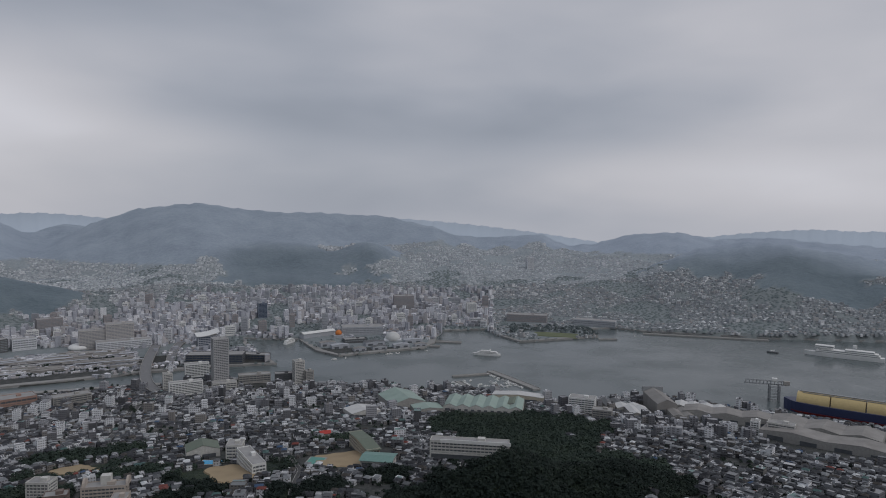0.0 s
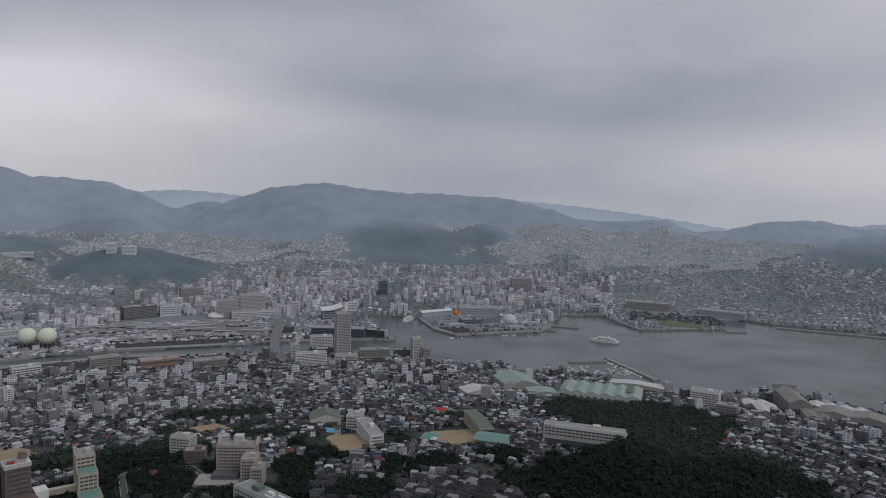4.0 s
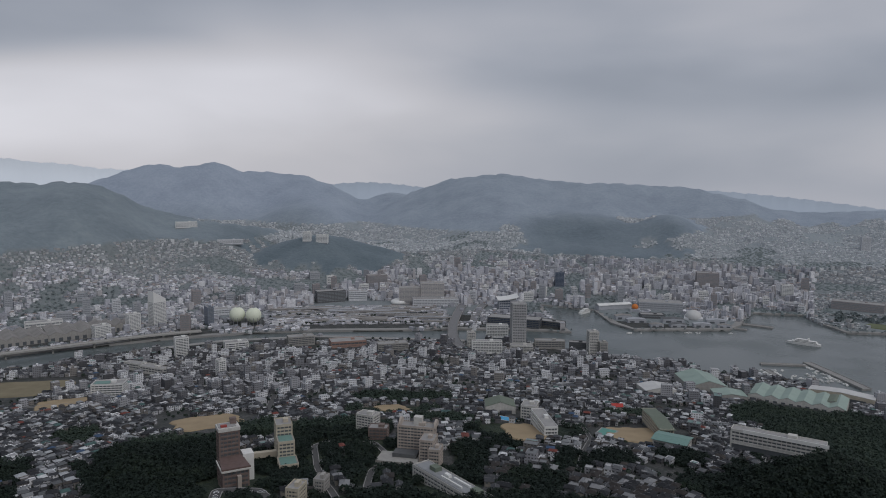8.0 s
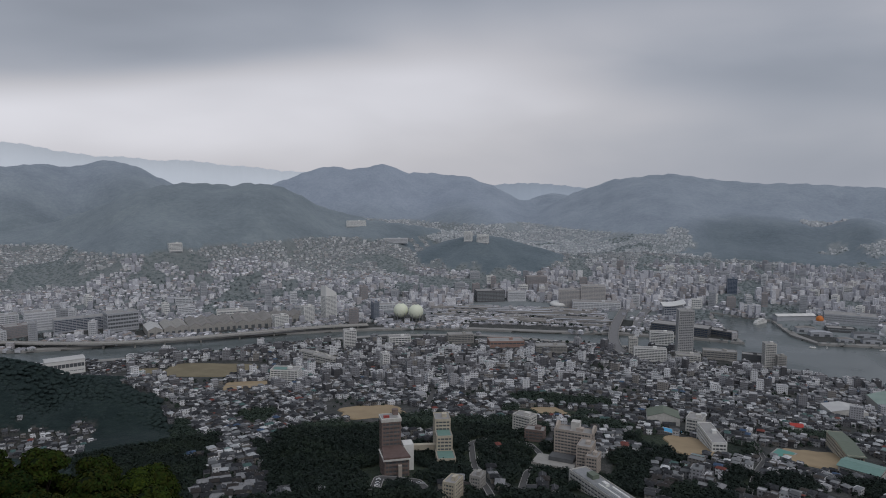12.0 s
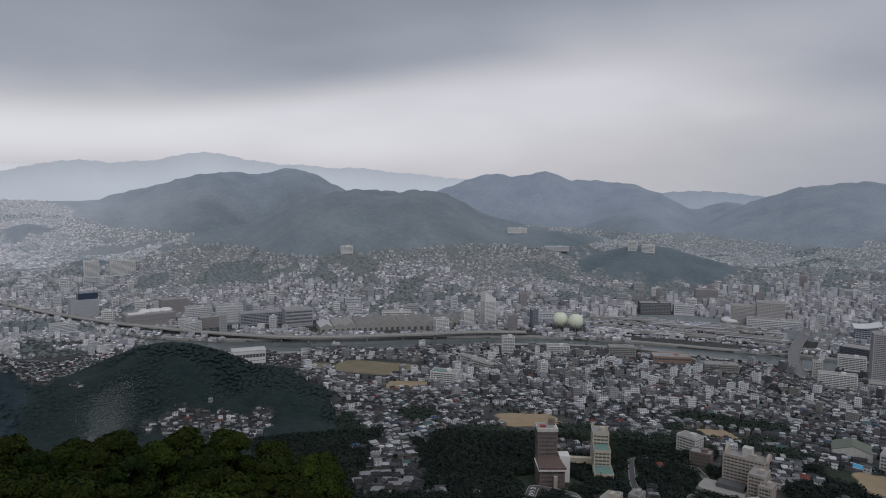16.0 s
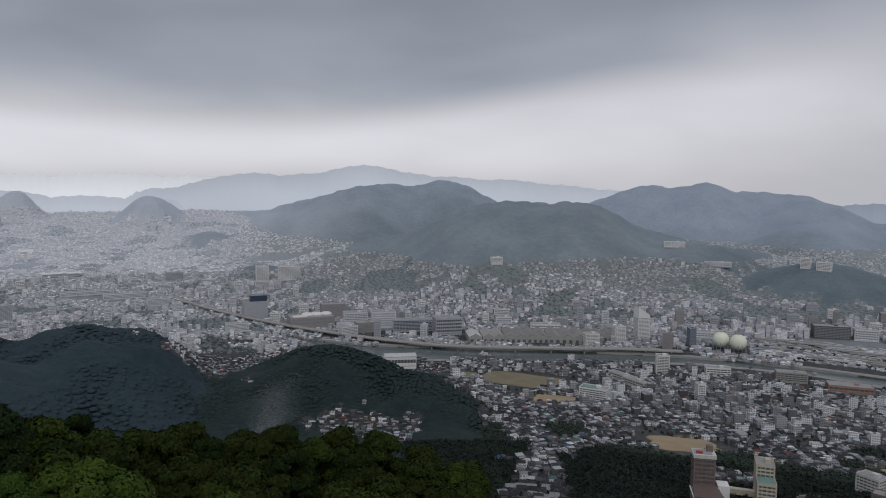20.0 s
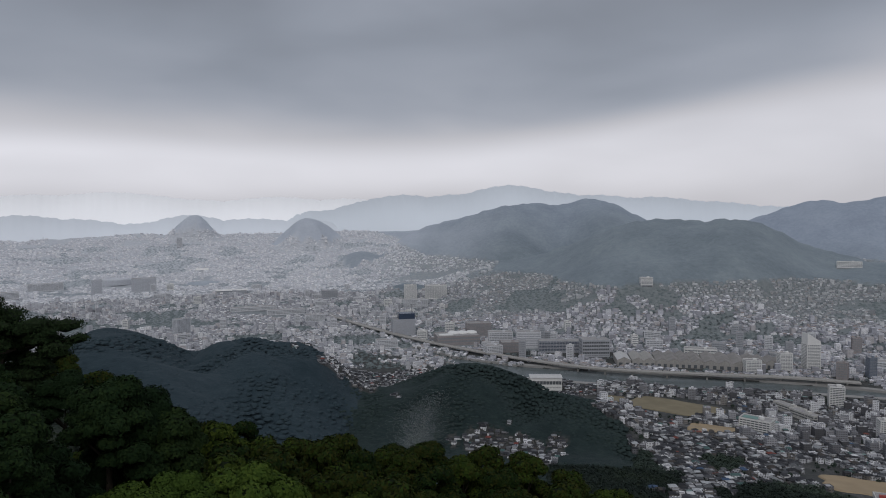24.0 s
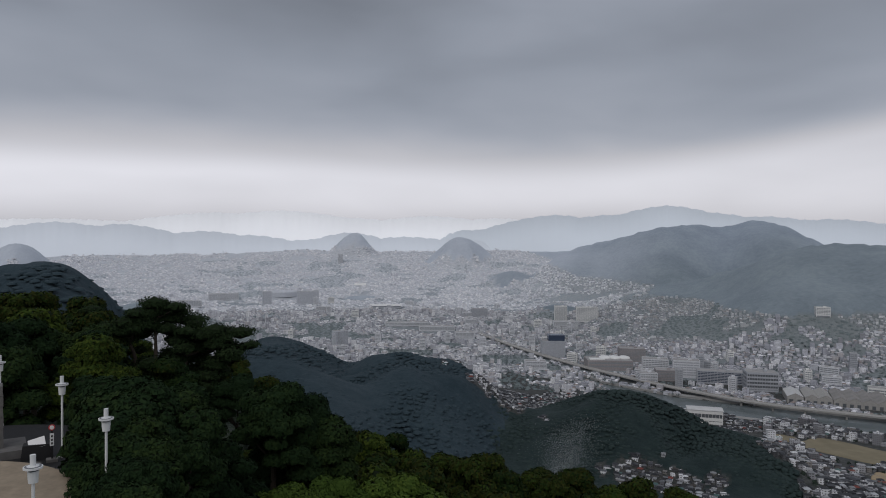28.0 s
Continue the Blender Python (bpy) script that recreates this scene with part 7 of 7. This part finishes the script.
def pine_tree(label, seed=9):
    """A spreading pine with bare leaning stems under flat clouds of needles."""
    rng = np.random.default_rng(seed)
    ob = tagged(new("pine_tree"), label, "tree")
    stems = [((0, 0, -3), (-1.4, 0.3, 4.6), (-2.6, 0.5, 7.6)), ((0.3, 0, -3), (0.6, -0.2, 4.8), (0.4, 0.2, 8.6)), ((1.4, 0.4, -3), (3.6, 0.5, 4.2), (4.6, 0.2, 6.6)), ((-0.4, 0.4, -3), (-2.8, 0.4, 3.8), (-5.0, -0.2, 6.4)), ((1.0, 0.2, -3), (3.0, 0, 4.0), (7.0, -0.3, 5.4))]
    lobes = []
    for a, b, c in stems:
        bm = bmesh.new()
        limb(bm, a, b, 0.28, 0.18)
        limb(bm, b, c, 0.18, 0.06)
        for q in range(12):
            off = Vector((rng.uniform(-2.6, 2.6), rng.uniform(-1.8, 1.8), rng.uniform(-1.6, 1.1)))
            tip = Vector(c) + off
            limb(bm, Vector(b).lerp(Vector(c), rng.uniform(0.2, 0.9)), tip, 0.07, 0.03, 5)
            lobes.append((tip.x, tip.y, tip.z + 0.1, rng.uniform(0.9, 1.7), rng.uniform(0.45, 0.65)))
        part("trunk", bm, BARK, ob, "bare leaning stem with forked limbs")
    for q in range(16):  # the close middle of the crown
        lobes.append((-4.4 + 7.6 * q / 15, rng.uniform(-1.2, 1.2), 5.4 + 2.0 * math.sin(q * 0.21) + rng.uniform(-0.5, 0.5), rng.uniform(0.9, 1.4), 0.6))
    for q in range(18):  # twigs and growth behind the bare stems
        lobes.append((-4.8 + 8.0 * q / 17, rng.uniform(0.6, 2.2), rng.uniform(1.6, 5.0), rng.uniform(0.7, 1.2), 0.7))
    for q in range(40):  # lower growth on the far side
        lobes.append((rng.uniform(-4.5, 7.5), rng.uniform(-1.5, 2.5), rng.uniform(-0.5, 4.0 if q % 3 else 2.2), rng.uniform(0.9, 1.7), 0.65))
    crown_part(lobes, 34000, 0.13, rng, NEEDLE, ob, "flat clouds of dark needles")
    return ob


def deck_trees():
    rng = np.random.default_rng(41)
    full = [broad_tree(100 + q, 20000, 0.14, LEAF, "dark green broadleaf tree with dense crown beside the deck") for q in range(4)]
    bright = broad_tree(120, 26000, 0.12, BRIGHTLEAF, "young yellow-green broadleaf tree beside the deck")
    thin = [broad_tree(130 + q, 6500, 0.21, LEAF, "dark green broadleaf tree on the falling slope") for q in range(3)]
    dark = [broad_tree(140 + q, 20000, 0.14, SHADELEAF, "broadleaf tree on the crest with shade-darkened leaves") for q in range(2)]
    used = set()

    def put(kind, x, y, z, t, k):
        m = Matrix.Translation((x, y, z)) @ Euler((0, 0, t)).to_matrix().to_4x4() @ Matrix.Scale(k, 4)
        if kind not in used:
            used.add(kind)
            kind.matrix_basis = m
        else:
            o = copy_thing(kind, m)
            o.scale = (k, k, k)

    spots = []
    x, y, _ = plots(26, 110, 57, 128, 5.6, rng)
    az, r = to_polar(x, y)
    ok = (x + 31.5) ** 2 + (y + 20.5) ** 2 > 10.6 ** 2
    ok &= ~((az > 111.4) & (r < 41)) & ~((np.abs(az - 108.3) < 5.0) & (r > 64) & (r < 88))
    ok &= r > np.interp(az, [57, 75, 95, 104, 112], [42, 42, 39, 32, 26])
    for a, rr, px, py in zip(az[ok], r[ok], x[ok], y[ok]):
        z = float(height(px, py))
        k = float(rng.uniform(0.88, 1.16))
        if 103 < a < 112.5 and rr > 47:
            k *= 0.84
        # shade on the forecourt side comes from the darker leaf colour
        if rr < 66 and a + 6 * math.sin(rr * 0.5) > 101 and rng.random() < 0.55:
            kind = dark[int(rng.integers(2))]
        elif rr < 62:
            kind = full[int(rng.integers(4))]
        else:
            kind = thin[int(rng.integers(3))]
        put(kind, float(px), float(py), z, float(rng.uniform(0, 6.28)), k)
    for a, rr, z, k in ((99.6, 39.0, 324.6, 0.86), (95.9, 40.0, 323.9, 0.90), (90.2, 46.0, 318.6, 1.30), (80.6, 47.0, 315.4, 1.25)):
        px, py = polar(a, rr)
        put(bright, px, py, z, a, k)
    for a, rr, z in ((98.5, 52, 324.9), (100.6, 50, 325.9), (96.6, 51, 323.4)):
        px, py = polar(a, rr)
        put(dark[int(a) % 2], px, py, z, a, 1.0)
    # forecourt shrubs take the shade-darkened leaf colour too
    shrub = broad_tree(150, 6500, 0.21, SHADELEAF, "low shrub beside the forecourt with shade-darkened leaves")
    for q in range(24):  # low growth round the forecourt
        t = 1.5 + 1.5 * q / 24
        px, py = -31.5 + (9.4 + 1.4 * (q % 2)) * math.cos(t), -20.5 + (9.4 + 1.4 * (q % 2)) * math.sin(t)
        put(shrub, px, py, PLAZA - 2.2, q * 1.7, 0.40 + 0.08 * (q % 3))
    for q in range(30):  # shrubs between the lamps
        a, rr = 109.6 + 4.4 * ((q * 7) % 30) / 30, 25.5 + 12.5 * q / 30
        if a < 113.4 or rr > 31:
            px, py = polar(a, rr)
            if abs(a - 112.6) < 1.1 and rr < 31:
                continue
            put(shrub, px, py, PLAZA - 1.6, q * 2.3, 0.34 + 0.012 * q * (a < 112.8))
    pine = pine_tree("dark spreading pine with bare stems on the crest")
    px, py = polar(109.8, 74)
    pine.matrix_basis = Matrix.Translation((px, py, float(height(px, py)) + 0.3)) @ Euler((0, 0, radians(107))).to_matrix().to_4x4()


deck_trees()

# ---- the small plaza below the deck ----
PAVING = plain("tan_paving", (0.30, 0.245, 0.18), 0.9, 0.25, 0.9)
# dark stone; on the forecourt asphalt this colour also carries tree shade
DARKSTONE = plain("dark_stone", (0.017, 0.017, 0.018), 0.7, 0.25, 1.0)
GREYSTONE = plain("grey_stone", (0.13, 0.125, 0.12), 0.85, 0.25, 1.5)
POSTWHITE = plain("white_lamp_paint", (0.70, 0.71, 0.70), 0.45, 0.06)
SIGNRED = plain("red_sign_paint", (0.50, 0.05, 0.05), 0.4, 0.05)
SIGNWHITE = plain("white_sign_paint", (0.78, 0.78, 0.77), 0.4, 0.04)
INK = plain("dark_lettering", (0.04, 0.04, 0.04), 0.6, 0.05)


def round_outline(radius, n=48):
    return [(radius * math.cos(2 * math.pi * q / n), radius * math.sin(2 * math.pi * q / n)) for q in range(n)]


ob = new("plaza_disc")
ob.matrix_basis = Matrix.Translation((-27.0, -19.0, PLAZA))
tagged(ob, "round tan paved platform below the deck", "platform")
part("paving", prism(round_outline(6.0), -1.0, 0.35), PAVING, ob)
stone = part("edging_stone", boxes((0, 0, 0, 0.45, 0.22, 0.2)), GREYSTONE, ob)
for q in range(20):
    a = 2 * math.pi * q / 20
    m = Matrix.Translation((6.5 * math.cos(a), 6.5 * math.sin(a), 0)) @ Euler((0, 0, a + math.pi / 2 + 0.1 * math.sin(q * 3))).to_matrix().to_4x4()
    if q == 0:
        stone.matrix_basis = m
    else:
        again("edging_stone", stone, m)
mesh = prism(round_outline(8.6), -3.0, 0.06)
ob = part("pavement", mesh, DARKSTONE, None)
ob.matrix_basis = Matrix.Translation((-31.5, -20.5, PLAZA))
tagged(ob, "asphalt forecourt round the paved platform, tree shade in its colour", "forecourt", kind="structure")


def lamp_post(label):
    ob = tagged(new("lamp_post"), label, "lamp post", "plaza lamps")
    part("post", prism(round_outline(0.06, 14), -0.5, 3.15, 0.8), POSTWHITE, ob)
    part("base_plate", prism(round_outline(0.16, 14), -0.1, 0.08), POSTWHITE, ob)
    body = part("lantern", prism(round_outline(0.14, 18), 3.05, 3.42, 1.18), POSTWHITE, ob, "white slatted lantern body")
    part("lantern_gap", prism(round_outline(0.13, 18), 3.42, 3.50), DARKGLASS, body)
    rim = part("disc_rim", prism(round_outline(0.28, 28), 3.50, 3.56), POSTWHITE, ob, "flat white disc")
    for rad in (0.24, 0.18):
        part("disc_ring", prism(round_outline(rad, 24), 3.56, 3.57 + 0.02 * (0.24 - rad) * 10), DARKGLASS if rad > 0.2 else POSTWHITE, rim)
    part("cap", prism(round_outline(0.085, 16), 3.56, 3.93), POSTWHITE, ob)
    return ob


post = lamp_post("white lamp post with a disc lantern on the plaza")
spots = [(115.5, 38.2), (112.6, 30.6), (117.2, 25.4), (119.3, 46.0)]
for q, (a, r) in enumerate(spots):
    x, y = polar(a, r)
    m = Matrix.Translation((x, y, PLAZA)) @ Euler((0, 0, radians(a))).to_matrix().to_4x4()
    if q == 0:
        post.matrix_basis = m
    else:
        copy_thing(post, m)

x, y = polar(116.15, 37.6)
ob = tagged(new("road_sign"), "round red traffic sign above a white plate on a dark post", "road sign")
ob.matrix_basis = Matrix.Translation((x, y, PLAZA)) @ Euler((0, 0, radians(116))).to_matrix().to_4x4()
part("post", prism(round_outline(0.04, 10), 0, 1.75), DARKSTONE, ob)
part("base", boxes((0, 0, 0, 0.5, 0.4, 0.2)), GREYSTONE, ob, "grey weighted foot")
stand = Euler((math.pi / 2, 0, 0)).to_matrix().to_4x4()
p = part("disc", prism(round_outline(0.14, 24), 0, 0.03), SIGNRED, ob, "red sign rim")
p.matrix_basis = Matrix.Translation((0, -0.05, 1.68)) @ stand
p = part("disc_face", prism(round_outline(0.095, 24), 0, 0.012), SIGNWHITE, ob)
p.matrix_basis = Matrix.Translation((0, -0.084, 1.68)) @ stand
plate = part("plate", boxes((0, -0.07, 0.82, 0.17, 0.03, 0.58)), SIGNWHITE, ob, "white lettered plate")
for q in range(3):
    part("writing_bar", boxes((0, -0.092, 0.88 + 0.17 * q, 0.08, 0.008, 0.10)), INK, plate)
part("red_foot", boxes((0, -0.02, 0.30, 0.10, 0.10, 0.40)), DARKSTONE, ob, "dark post sleeve")

x, y = polar(117.1, 38.4)
ob = tagged(new("stone_monument"), "dark stone block with a slanted white inscribed plate", "monument")
ob.matrix_basis = Matrix.Translation((x, y, PLAZA)) @ Euler((0, 0, radians(112))).to_matrix().to_4x4() @ Matrix.Scale(0.68, 4)
part("block", prism([(-0.95, -0.5), (0.95, -0.5), (0.95, 0.5), (-0.95, 0.5)], 0, 1.15, 0.86), DARKSTONE, ob)
p = part("plate", boxes((0, 0, 0, 1.05, 0.05, 0.72)), SIGNWHITE, ob, "slanted white plate")
p.matrix_basis = Matrix.Translation((0.1, -0.42, 0.95)) @ Euler((radians(-38), radians(-14), 0)).to_matrix().to_4x4()
x, y = polar(119.75, 40.0)
ob = tagged(new("stone_pillar"), "tall pale stone pillar on a stepped plinth", "pillar")
ob.matrix_basis = Matrix.Translation((x, y, PLAZA)) @ Euler((0, 0, radians(120))).to_matrix().to_4x4()
part("plinth", boxes((0, 0, 0, 2.8, 2.4, 0.45)), GREYSTONE, ob)
shaft = part("block_course", boxes((0, 0, 0, 0.9, 0.9, 0.48)), GREYSTONE, ob)
shaft.matrix_basis = Matrix.Translation((0, 0, 0.45))
for q in range(1, 6):
    again("block_course", shaft, Matrix.Translation((0.01 * (-1) ** q, 0, 0.45 + 0.5 * q)))
for q in range(9):
    x, y = polar(119.4 - 0.75 * q, 35.8 + 0.25 * math.sin(q * 2.1))
    ob = tagged(new("kerb_stone"), "rough grey kerb stone round the forecourt", "stone", "kerb stones")
    ob.matrix_basis = Matrix.Translation((x, y, PLAZA + 0.05)) @ Euler((0, 0, radians(116 + 20 * math.sin(q)))).to_matrix().to_4x4()
    part("stone", prism([(-0.3, -0.14), (0.26, -0.17), (0.3, 0.13), (-0.26, 0.16)], -0.1, 0.2, 0.85), GREYSTONE, ob)

# the tower that carries the viewing deck
ob = part("floor", prism(round_outline(1.5), -14, 0), CONCRETE, None)
ob.matrix_basis = Matrix.Translation((0, 0, EYE - 1.62))
tagged(ob, "round concrete viewing deck under the eye", "viewing deck", kind="structure")
